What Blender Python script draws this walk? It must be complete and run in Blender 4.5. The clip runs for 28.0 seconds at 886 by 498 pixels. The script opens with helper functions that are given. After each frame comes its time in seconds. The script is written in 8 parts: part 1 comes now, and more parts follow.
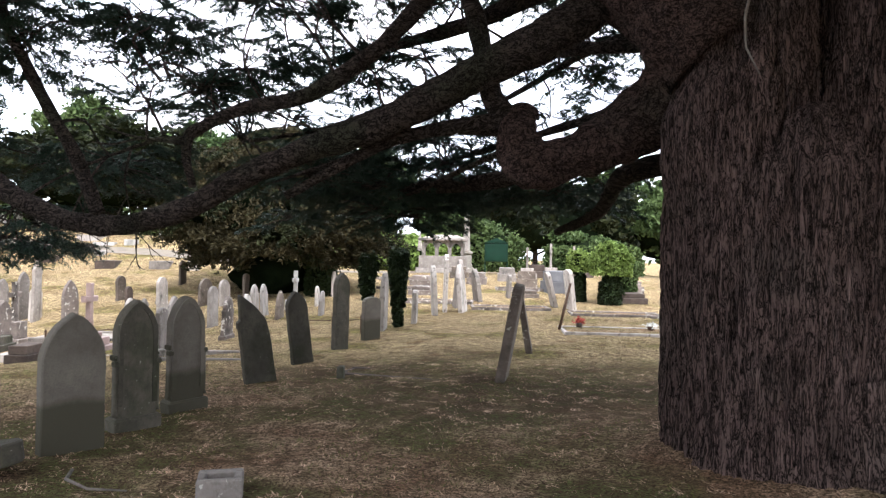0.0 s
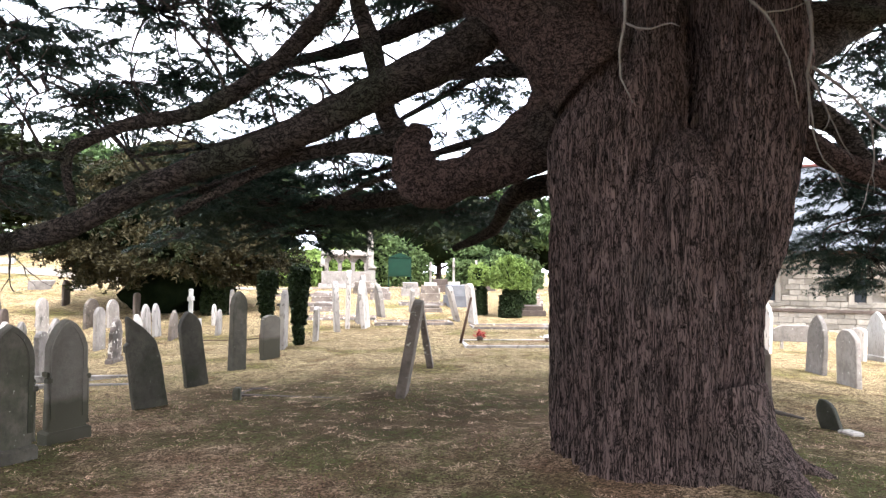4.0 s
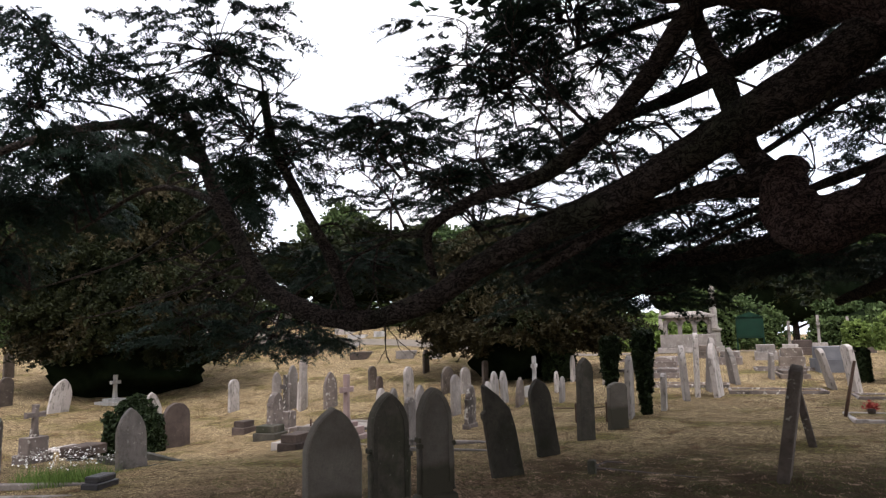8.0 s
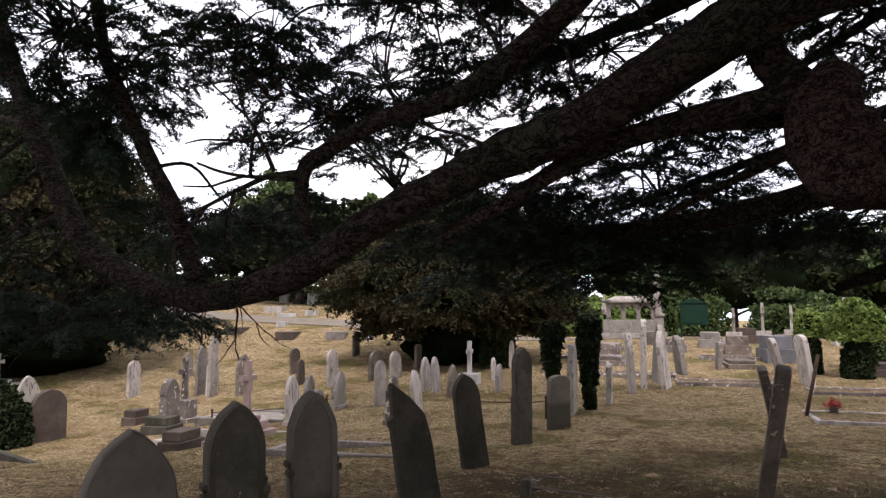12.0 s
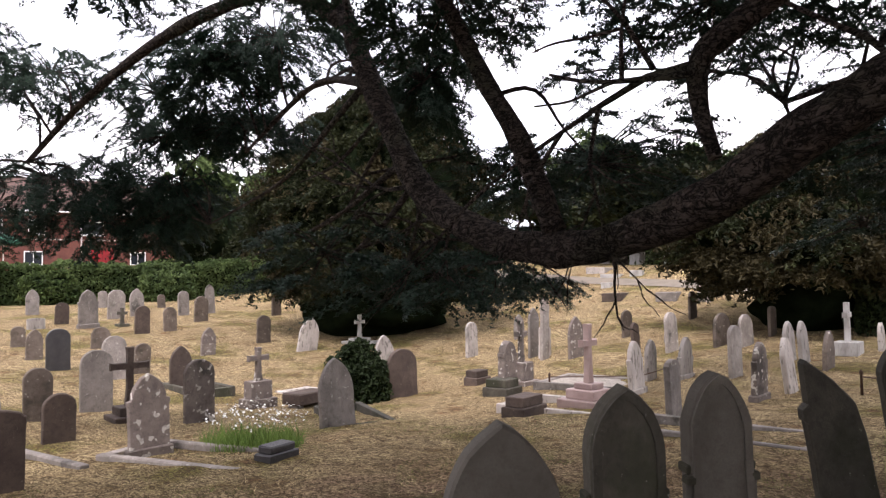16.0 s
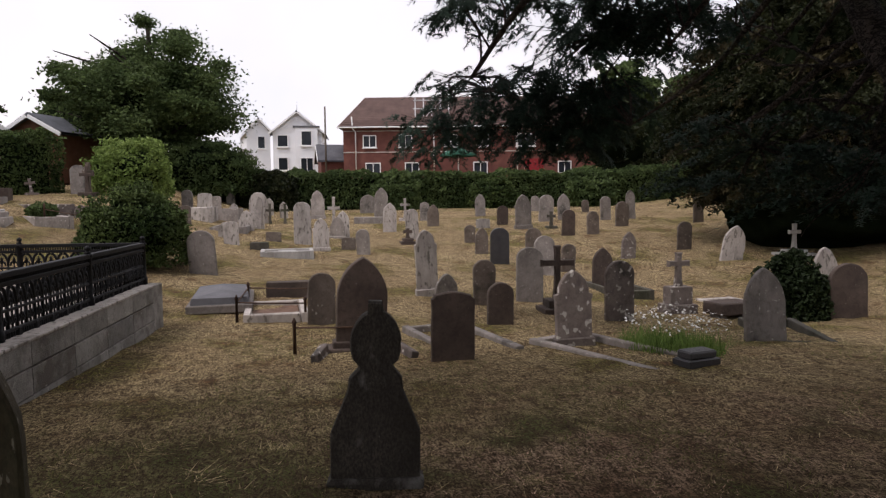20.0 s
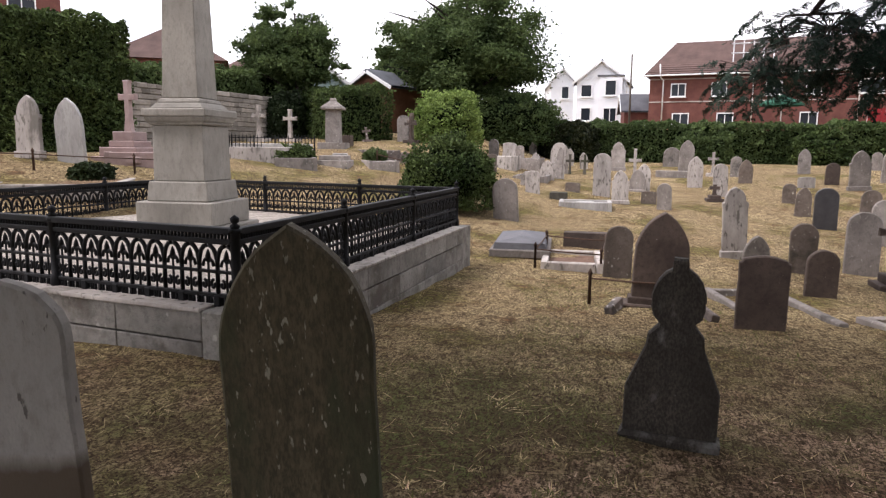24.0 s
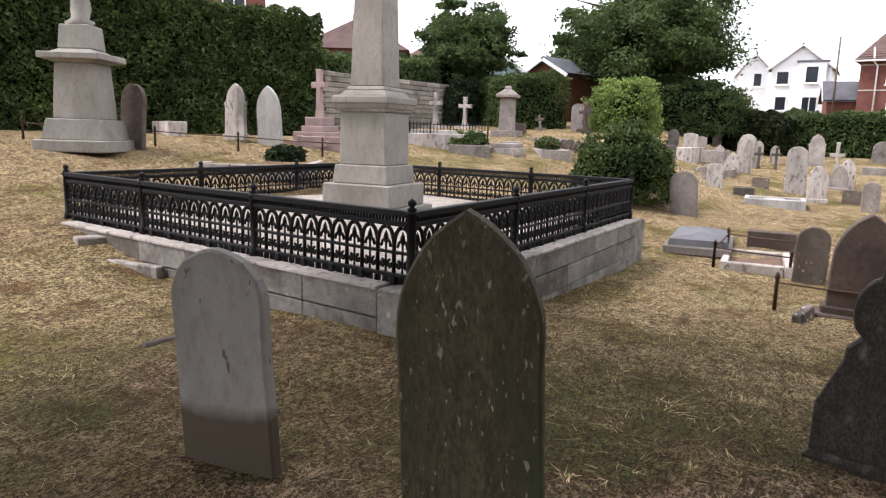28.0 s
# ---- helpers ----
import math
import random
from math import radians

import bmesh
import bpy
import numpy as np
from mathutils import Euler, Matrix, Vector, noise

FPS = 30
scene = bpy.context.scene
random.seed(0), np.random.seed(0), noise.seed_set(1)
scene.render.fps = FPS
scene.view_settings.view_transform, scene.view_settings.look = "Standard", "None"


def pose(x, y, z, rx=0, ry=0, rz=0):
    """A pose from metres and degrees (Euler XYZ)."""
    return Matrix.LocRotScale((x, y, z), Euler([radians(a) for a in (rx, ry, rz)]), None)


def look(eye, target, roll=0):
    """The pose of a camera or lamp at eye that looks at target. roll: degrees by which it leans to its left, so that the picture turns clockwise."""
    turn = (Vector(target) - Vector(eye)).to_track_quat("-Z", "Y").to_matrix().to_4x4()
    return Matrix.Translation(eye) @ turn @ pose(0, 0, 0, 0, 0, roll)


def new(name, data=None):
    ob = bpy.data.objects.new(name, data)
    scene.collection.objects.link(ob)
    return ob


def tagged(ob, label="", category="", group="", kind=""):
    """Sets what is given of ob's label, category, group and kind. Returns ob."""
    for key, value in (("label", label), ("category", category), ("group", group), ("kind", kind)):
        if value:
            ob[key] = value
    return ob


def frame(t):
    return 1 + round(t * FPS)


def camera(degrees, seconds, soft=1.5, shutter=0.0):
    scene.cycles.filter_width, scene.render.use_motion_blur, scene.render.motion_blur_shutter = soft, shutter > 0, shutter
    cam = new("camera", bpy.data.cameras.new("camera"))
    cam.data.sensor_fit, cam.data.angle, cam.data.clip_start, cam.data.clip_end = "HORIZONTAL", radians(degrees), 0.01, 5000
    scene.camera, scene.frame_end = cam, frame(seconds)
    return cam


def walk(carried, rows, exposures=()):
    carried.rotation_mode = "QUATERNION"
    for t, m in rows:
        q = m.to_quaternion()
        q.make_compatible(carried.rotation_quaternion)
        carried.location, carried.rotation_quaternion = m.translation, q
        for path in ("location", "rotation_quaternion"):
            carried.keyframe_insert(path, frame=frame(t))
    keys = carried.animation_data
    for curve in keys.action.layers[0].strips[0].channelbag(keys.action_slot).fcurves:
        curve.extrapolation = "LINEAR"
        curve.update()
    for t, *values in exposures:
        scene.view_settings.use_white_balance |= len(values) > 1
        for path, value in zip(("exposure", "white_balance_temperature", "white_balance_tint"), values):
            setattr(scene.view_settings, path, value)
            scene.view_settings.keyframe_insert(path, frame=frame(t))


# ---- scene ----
cam = camera(65.85, 28.0, soft=1.3)
PATH = [
    (0, (0.035, 2.129, 1.622), (-0.129, 4.122, 1.648), 1.19),
    (0.5, (-0.031, 2.063, 1.619), (-0.164, 4.059, 1.660), 1.14),
    (1, (-0.041, 1.970, 1.608), (-0.027, 3.969, 1.654), 1.16),
    (1.5, (-0.006, 1.877, 1.588), (0.119, 3.873, 1.633), 0.94),
    (2, (0.071, 1.773, 1.587), (0.204, 3.768, 1.636), 1.05),
    (2.5, (0.124, 1.725, 1.599), (0.251, 3.720, 1.648), 0.65),
    (4.5, (0.114, 2.111, 1.664), (0.224, 4.105, 1.767), 0.50),
    (5, (0.149, 2.075, 1.667), (0.259, 4.061, 1.874), 0.55),
    (5.5, (0.161, 1.981, 1.671), (0.247, 3.964, 1.919), 0.34),
    (6, (0.138, 1.979, 1.665), (0.137, 3.963, 1.917), 0.18),
    (6.5, (0.065, 2.060, 1.646), (-0.166, 4.030, 1.903), -0.44),
    (7, (0.023, 2.262, 1.641), (-0.461, 4.186, 1.897), -0.73),
    (7.5, (-0.016, 2.363, 1.643), (-0.734, 4.212, 1.902), -1.09),
    (8, (-0.151, 2.440, 1.650), (-0.952, 4.254, 1.916), -1.15),
    (8.5, (-0.278, 2.548, 1.632), (-1.089, 4.357, 1.899), -1.02),
    (9, (-0.341, 2.760, 1.617), (-1.176, 4.559, 1.877), -0.86),
    (9.5, (-0.422, 2.974, 1.611), (-1.291, 4.756, 1.873), -1.14),
    (10, (-0.475, 3.231, 1.614), (-1.348, 5.011, 1.876), -1.17),
    (10.5, (-0.529, 3.527, 1.614), (-1.393, 5.311, 1.875), -1.10),
    (11, (-0.541, 3.818, 1.645), (-1.360, 5.625, 1.895), -1.04),
    (11.5, (-0.500, 4.147, 1.705), (-1.221, 5.999, 1.933), -0.45),
    (13.5, (-0.837, 4.931, 1.710), (-1.451, 6.827, 1.882), 0.18),
    (14, (-0.957, 5.082, 1.729), (-1.700, 6.931, 1.898), 0.15),
    (14.5, (-1.103, 5.119, 1.726), (-2.053, 6.872, 1.890), -0.36),
    (15, (-1.319, 5.169, 1.711), (-2.412, 6.838, 1.847), -0.55),
    (15.5, (-1.469, 5.271, 1.697), (-2.712, 6.834, 1.807), -0.59),
    (16, (-1.548, 5.303, 1.682), (-2.966, 6.709, 1.786), -0.96),
    (16.5, (-1.660, 5.355, 1.651), (-3.215, 6.610, 1.731), -1.12),
    (17, (-1.762, 5.339, 1.637), (-3.400, 6.486, 1.682), -1.13),
    (17.5, (-1.737, 5.368, 1.631), (-3.448, 6.404, 1.646), -1.08),
    (18, (-1.693, 5.403, 1.624), (-3.447, 6.363, 1.588), -1.08),
    (18.5, (-1.711, 5.407, 1.614), (-3.516, 6.267, 1.539), -0.99),
    (19, (-1.724, 5.405, 1.610), (-3.613, 6.055, 1.505), -0.97),
    (19.5, (-1.715, 5.397, 1.613), (-3.651, 5.881, 1.483), -0.89),
    (20, (-1.707, 5.384, 1.611), (-3.667, 5.750, 1.462), -0.65),
    (20.5, (-1.685, 5.370, 1.615), (-3.662, 5.622, 1.450), -0.46),
    (21, (-1.683, 5.365, 1.615), (-3.669, 5.518, 1.432), -0.33),
    (21.5, (-1.677, 5.351, 1.614), (-3.664, 5.396, 1.398), -0.17),
    (22, (-1.628, 5.335, 1.618), (-3.611, 5.273, 1.368), 0.03),
    (22.5, (-1.656, 5.324, 1.614), (-3.630, 5.141, 1.349), 0.19),
    (24.5, (-1.624, 5.312, 1.615), (-3.528, 4.779, 1.316), 0.75),
    (25, (-1.648, 5.300, 1.615), (-3.538, 4.722, 1.306), 0.91),
    (25.5, (-1.643, 5.296, 1.615), (-3.519, 4.676, 1.303), 1.10),
    (26, (-1.641, 5.279, 1.608), (-3.495, 4.596, 1.294), 1.26),
    (26.5, (-1.633, 5.279, 1.616), (-3.451, 4.511, 1.296), 1.26),
    (27, (-1.618, 5.283, 1.618), (-3.401, 4.436, 1.293), 1.31),
    (27.5, (-1.612, 5.284, 1.618), (-3.372, 4.391, 1.290), 1.43),
    (28, (-1.614, 5.283, 1.615), (-3.360, 4.365, 1.283), 1.59),
]
walk(cam, [(t, look(eye, target, roll)) for t, eye, target, roll in PATH],
     exposures=[(0.0, 1.1, 6050, 13), (2.4, 1.05, 6050, 13), (4.6, 1.97, 6050, 13), (5.2, 1.93, 6050, 13), (6.1, 0.7, 6100, 14), (7.0, 0.45, 6200, 15), (8.0, 0.0, 6250, 17), (11.0, -0.05, 6400, 21), (14.0, 0.5, 6400, 20), (15.5, 0.62, 6400, 22), (17.0, -0.38, 6420, 20), (18.2, -0.72, 6430, 20), (20.0, -0.75, 6450, 20), (22.5, -0.35, 6400, 20), (25.0, 0.25, 6300, 20), (28.0, 0.4, 6250, 18)])

# ---- world and sun: bright, thinly clouded summer sky ----
world = bpy.data.worlds.new("cloudy_sky")
scene.world = world
world.use_nodes = True
wn, wl = world.node_tree.nodes, world.node_tree.links
wn.clear()
SUN_EL, SUN_ROT = 58, 150
sky = wn.new("ShaderNodeTexSky")
sky.sky_type, sky.sun_disc = "NISHITA", False
sky.sun_elevation, sky.sun_rotation = radians(SUN_EL), radians(SUN_ROT)
sky.air_density, sky.dust_density = 1.2, 3.0
sky_bg = wn.new("ShaderNodeBackground")
sky_bg.inputs[1].default_value = 0.09
wl.new(sky.outputs[0], sky_bg.inputs[0])
cloud_pos = wn.new("ShaderNodeTexCoord")
cloud = wn.new("ShaderNodeTexNoise")
cloud.inputs["Scale"].default_value, cloud.inputs["Detail"].default_value = 2.2, 5
wl.new(cloud_pos.outputs["Generated"], cloud.inputs["Vector"])
cloud_tone = wn.new("ShaderNodeValToRGB")
cloud_tone.color_ramp.elements[0].position, cloud_tone.color_ramp.elements[0].color = 0.35, (0.80, 0.86, 0.93, 1)
cloud_tone.color_ramp.elements[1].position, cloud_tone.color_ramp.elements[1].color = 0.6, (1.0, 1.0, 0.99, 1)
wl.new(cloud.outputs["Fac"], cloud_tone.inputs[0])
cloud_bg = wn.new("ShaderNodeBackground")
cloud_bg.inputs[1].default_value = 2.0
wl.new(cloud_tone.outputs[0], cloud_bg.inputs[0])
both = wn.new("ShaderNodeMixShader")
both.inputs[0].default_value = 0.85
wl.new(sky_bg.outputs[0], both.inputs[1])
wl.new(cloud_bg.outputs[0], both.inputs[2])
wl.new(both.outputs[0], wn.new("ShaderNodeOutputWorld").inputs[0])

sun = new("sun", bpy.data.lights.new("sun", "SUN"))
sun.data.energy, sun.data.angle, sun.data.color = 3.2, radians(12), (1.0, 0.965, 0.91)
sun_way = Vector((math.sin(radians(SUN_ROT)) * math.cos(radians(SUN_EL)), math.cos(radians(SUN_ROT)) * math.cos(radians(SUN_EL)), math.sin(radians(SUN_EL))))
sun.matrix_world = look(sun_way * 60, (0, 0, 0))


# ---- materials ----
def material(name, low, high, scale=4.0, fine=40.0, rough=0.85, bump=0.3, metal=0.0, stain=None, stain_scale=1.5, stain_at=0.6, spots=None, spot_scale=18.0, spot_at=0.66, stretch=(1, 1, 1), vary=0.25, island=False, depth=0.02, spec=0.3, crisp=(0.3, 0.7), dirt=0.5, foot=None, streak=0.0):
    """Two scales of colour variation, optional stains and lichen spots, fine relief."""
    m = bpy.data.materials.new(name)
    m.use_nodes = True
    n, l = m.node_tree.nodes, m.node_tree.links
    b = n["Principled BSDF"]
    b.inputs["Roughness"].default_value, b.inputs["Metallic"].default_value = rough, metal
    b.inputs["Specular IOR Level"].default_value = spec
    pos = n.new("ShaderNodeTexCoord")
    mp = n.new("ShaderNodeMapping")
    mp.inputs["Scale"].default_value = stretch
    l.new(pos.outputs["Object"], mp.inputs["Vector"])
    info = n.new("ShaderNodeObjectInfo")
    shift = n.new("ShaderNodeVectorMath")
    shift.operation = "ADD"
    l.new(mp.outputs[0], shift.inputs[0])
    far = n.new("ShaderNodeMath")
    far.operation, far.inputs[1].default_value = "MULTIPLY", 40.0
    l.new(info.outputs["Random"], far.inputs[0])
    l.new(far.outputs[0], shift.inputs[1])

    def grain(s, detail=6, r=0.6):
        t = n.new("ShaderNodeTexNoise")
        t.inputs["Scale"].default_value, t.inputs["Detail"].default_value, t.inputs["Roughness"].default_value = s, detail, r
        l.new(shift.outputs[0], t.inputs["Vector"])
        return t

    def ramp(src, a, c):
        r = n.new("ShaderNodeMapRange")
        r.inputs["From Min"].default_value, r.inputs["From Max"].default_value = a, c
        l.new(src, r.inputs["Value"])
        return r.outputs[0]

    def mix(f, a, c, kind="MIX"):
        x = n.new("ShaderNodeMix")
        x.data_type, x.blend_type = "RGBA", kind
        for sock, v in ((x.inputs["Factor"], f), (x.inputs["A"], a), (x.inputs["B"], c)):
            if hasattr(v, "links"):
                l.new(v, sock)
            else:
                sock.default_value = v if isinstance(v, float) else (*v, 1)
        return x.outputs["Result"]

    big, small = grain(scale), grain(fine, 4, 0.7)
    col = mix(ramp(big.outputs["Fac"], 0.32, 0.68), low, high)
    col = mix(ramp(small.outputs["Fac"], *crisp), mix(dirt, col, [q * 0.55 for q in low] if dirt > 0.5 else low), col)
    if stain:
        col = mix(ramp(grain(stain_scale, 8, 0.65).outputs["Fac"], stain_at, stain_at + 0.12), col, stain)
    if spots:
        col = mix(ramp(grain(spot_scale, 3, 0.5).outputs["Fac"], spot_at, spot_at + 0.04), col, spots)
    if streak:
        # rain streaks and soot runs down the face
        runs = n.new("ShaderNodeMapping")
        runs.inputs["Scale"].default_value = (1.6, 1.6, 1.5)
        l.new(shift.outputs[0], runs.inputs["Vector"])
        wet = n.new("ShaderNodeTexNoise")
        wet.inputs["Scale"].default_value, wet.inputs["Detail"].default_value, wet.inputs["Roughness"].default_value = 1.6, 8, 0.7
        l.new(runs.outputs[0], wet.inputs["Vector"])
        col = mix(ramp(wet.outputs["Fac"], 0.38, 0.6), mix(streak * 0.75, col, [q * 0.4 for q in low]), col)
        mould = grain(14, 8, 0.75)
        col = mix(ramp(mould.outputs["Fac"], 0.5, 0.62), col, mix(streak, col, [q * 0.5 for q in low]))
    if foot:
        # a tide mark of soil on the foot of the stone
        at = n.new("ShaderNodeSeparateXYZ")
        l.new(pos.outputs["Object"], at.inputs[0])
        edge = n.new("ShaderNodeMath")
        edge.operation = "MULTIPLY_ADD"
        l.new(grain(2.4, 7, 0.6).outputs["Fac"], edge.inputs[0])
        edge.inputs[1].default_value = -0.22
        l.new(at.outputs["Z"], edge.inputs[2])
        col = mix(ramp(edge.outputs[0], foot[0] - 0.14, foot[0] - 0.06), foot[1], col)
    if vary:
        hv = n.new("ShaderNodeHueSaturation")
        v = n.new("ShaderNodeMapRange")
        v.inputs["To Min"].default_value, v.inputs["To Max"].default_value = 1 - vary, 1 + vary
        if island:
            l.new(n.new("ShaderNodeNewGeometry").outputs["Random Per Island"], v.inputs["Value"])
        else:
            l.new(info.outputs["Random"], v.inputs["Value"])
        l.new(v.outputs[0], hv.inputs["Value"])
        l.new(col, hv.inputs["Color"])
        col = hv.outputs[0]
    l.new(col, b.inputs["Base Color"])
    if bump:
        bp = n.new("ShaderNodeBump")
        bp.inputs["Strength"].default_value, bp.inputs["Distance"].default_value = bump, depth
        l.new(small.outputs["Fac"], bp.inputs["Height"])
        l.new(bp.outputs[0], b.inputs["Normal"])
    return m


def leaf_material(name, low, high, vary=0.45, glow=0.25):
    m = material(name, low, high, scale=0.7, fine=6, rough=0.6, bump=0, vary=vary, island=True, spec=0.12)
    n, l = m.node_tree.nodes, m.node_tree.links
    b = n["Principled BSDF"]
    thin = n.new("ShaderNodeBsdfTranslucent")
    l.new(b.inputs["Base Color"].links[0].from_socket, thin.inputs["Color"])
    mx = n.new("ShaderNodeMixShader")
    mx.inputs[0].default_value = glow
    l.new(b.outputs[0], mx.inputs[1])
    l.new(thin.outputs[0], mx.inputs[2])
    l.new(mx.outputs[0], n["Material Output"].inputs["Surface"])
    return m


STONE = {
    "olive": material("olive_algae_stone", (0.09, 0.074, 0.042), (0.18, 0.15, 0.092), 2.2, 60, crisp=(0.4, 0.6), dirt=0.7, stain=(0.062, 0.07, 0.036), stain_scale=1.6, stain_at=0.54, spots=(0.36, 0.34, 0.26), spot_scale=46, spot_at=0.65, stretch=(1, 1, 0.35), vary=0, streak=0.5),
    "sooty": material("soot_black_stone", (0.055, 0.047, 0.038), (0.12, 0.104, 0.085), 3.0, 80, crisp=(0.4, 0.6), dirt=0.8, stain=(0.25, 0.24, 0.22), stain_scale=3.4, stain_at=0.57, spots=(0.2, 0.19, 0.17), spot_scale=26, spot_at=0.76, stretch=(1, 1, 0.6), vary=0, streak=0.5),
    "dusky": material("dusky_stained_stone", (0.095, 0.083, 0.068), (0.175, 0.155, 0.13), 2.0, 70, stain=(0.11, 0.098, 0.08), stain_scale=2.2, stain_at=0.58, vary=0.08, streak=0.22, foot=(0.42, (0.055, 0.05, 0.034))),
    "grey": material("weathered_grey_stone", (0.2, 0.175, 0.155), (0.4, 0.355, 0.32), 3, 55, stain=(0.07, 0.065, 0.055), stain_at=0.56, spots=(0.55, 0.52, 0.46), stretch=(1, 1, 0.8), vary=0.3, streak=0.4),
    "dark": material("dark_algae_stone", (0.055, 0.049, 0.038), (0.125, 0.113, 0.088), 2.5, 60, stain=(0.04, 0.042, 0.024), stain_at=0.5, spots=(0.24, 0.24, 0.2), spot_scale=30, spot_at=0.7, stretch=(1, 1, 0.8), vary=0.3, streak=0.4),
    "umber": material("umber_weathered_stone", (0.105, 0.082, 0.066), (0.21, 0.17, 0.14), 2.5, 55, stain=(0.06, 0.052, 0.04), stain_at=0.54, spots=(0.42, 0.39, 0.33), spot_scale=13, spot_at=0.66, vary=0.25, streak=0.4),
    "plain": material("plain_grey_stone", (0.29, 0.268, 0.24), (0.42, 0.39, 0.35), 2.0, 75, crisp=(0.36, 0.55), dirt=0.4, spots=(0.12, 0.11, 0.095), spot_scale=22, spot_at=0.68, stain=(0.2, 0.18, 0.15), stain_scale=2.2, stain_at=0.6, stretch=(1, 1, 0.5), vary=0.05, foot=(0.29, (0.105, 0.08, 0.055)), streak=0.3),
    "brown": material("brown_sandstone", (0.062, 0.045, 0.037), (0.125, 0.094, 0.076), 2.5, 70, stain=(0.07, 0.055, 0.045), stain_at=0.55, spots=(0.36, 0.33, 0.28), spot_scale=24, spot_at=0.72, vary=0.2, streak=0.4),
    "pale": material("pale_lichened_limestone", (0.36, 0.32, 0.29), (0.6, 0.545, 0.49), 3, 45, stain=(0.16, 0.145, 0.125), stain_at=0.54, spots=(0.17, 0.155, 0.13), spot_scale=14, spot_at=0.6, stretch=(1, 1, 0.4), vary=0.25, streak=0.4),
    "white": material("white_marble", (0.34, 0.325, 0.305), (0.56, 0.54, 0.51), 2, 40, stain=(0.24, 0.225, 0.2), stain_at=0.55, stretch=(1, 1, 0.35), vary=0.12, rough=0.6, streak=0.45),
    "mottled": material("lichen_mottled_stone", (0.15, 0.12, 0.105), (0.3, 0.25, 0.22), 3, 55, stain=(0.06, 0.052, 0.045), stain_at=0.52, spots=(0.58, 0.54, 0.48), spot_scale=9, spot_at=0.6, vary=0.2, streak=0.4),
    "black": material("polished_black_stone", (0.035, 0.034, 0.036), (0.07, 0.066, 0.066), 3, 80, rough=0.4, vary=0.1),
    "pink": material("pink_granite", (0.27, 0.19, 0.175), (0.4, 0.3, 0.275), 4, 120, rough=0.5, vary=0.15, stain=(0.26, 0.18, 0.16), stain_at=0.6),
    "slate": material("blue_grey_slate", (0.1, 0.1, 0.108), (0.18, 0.178, 0.188), 2, 50, rough=0.85, vary=0.1),
    "ashlar": material("pale_grey_ashlar", (0.25, 0.232, 0.2), (0.38, 0.352, 0.305), 1.6, 60, stain=(0.2, 0.18, 0.155), stain_at=0.6, stretch=(1, 1, 0.5), vary=0.08, rough=0.8, streak=0.35),
    "concrete": material("rough_render", (0.24, 0.225, 0.2), (0.36, 0.335, 0.3), 1.4, 40, stain=(0.12, 0.1, 0.08), stain_at=0.52, vary=0.16, bump=0.6, streak=0.6, spots=(0.45, 0.42, 0.38), spot_scale=10, spot_at=0.68),
    "rubble": material("rubble_stone", (0.17, 0.15, 0.125), (0.33, 0.295, 0.25), 3, 30, stain=(0.09, 0.08, 0.065), stain_at=0.6, vary=0.35, bump=0.6),
}


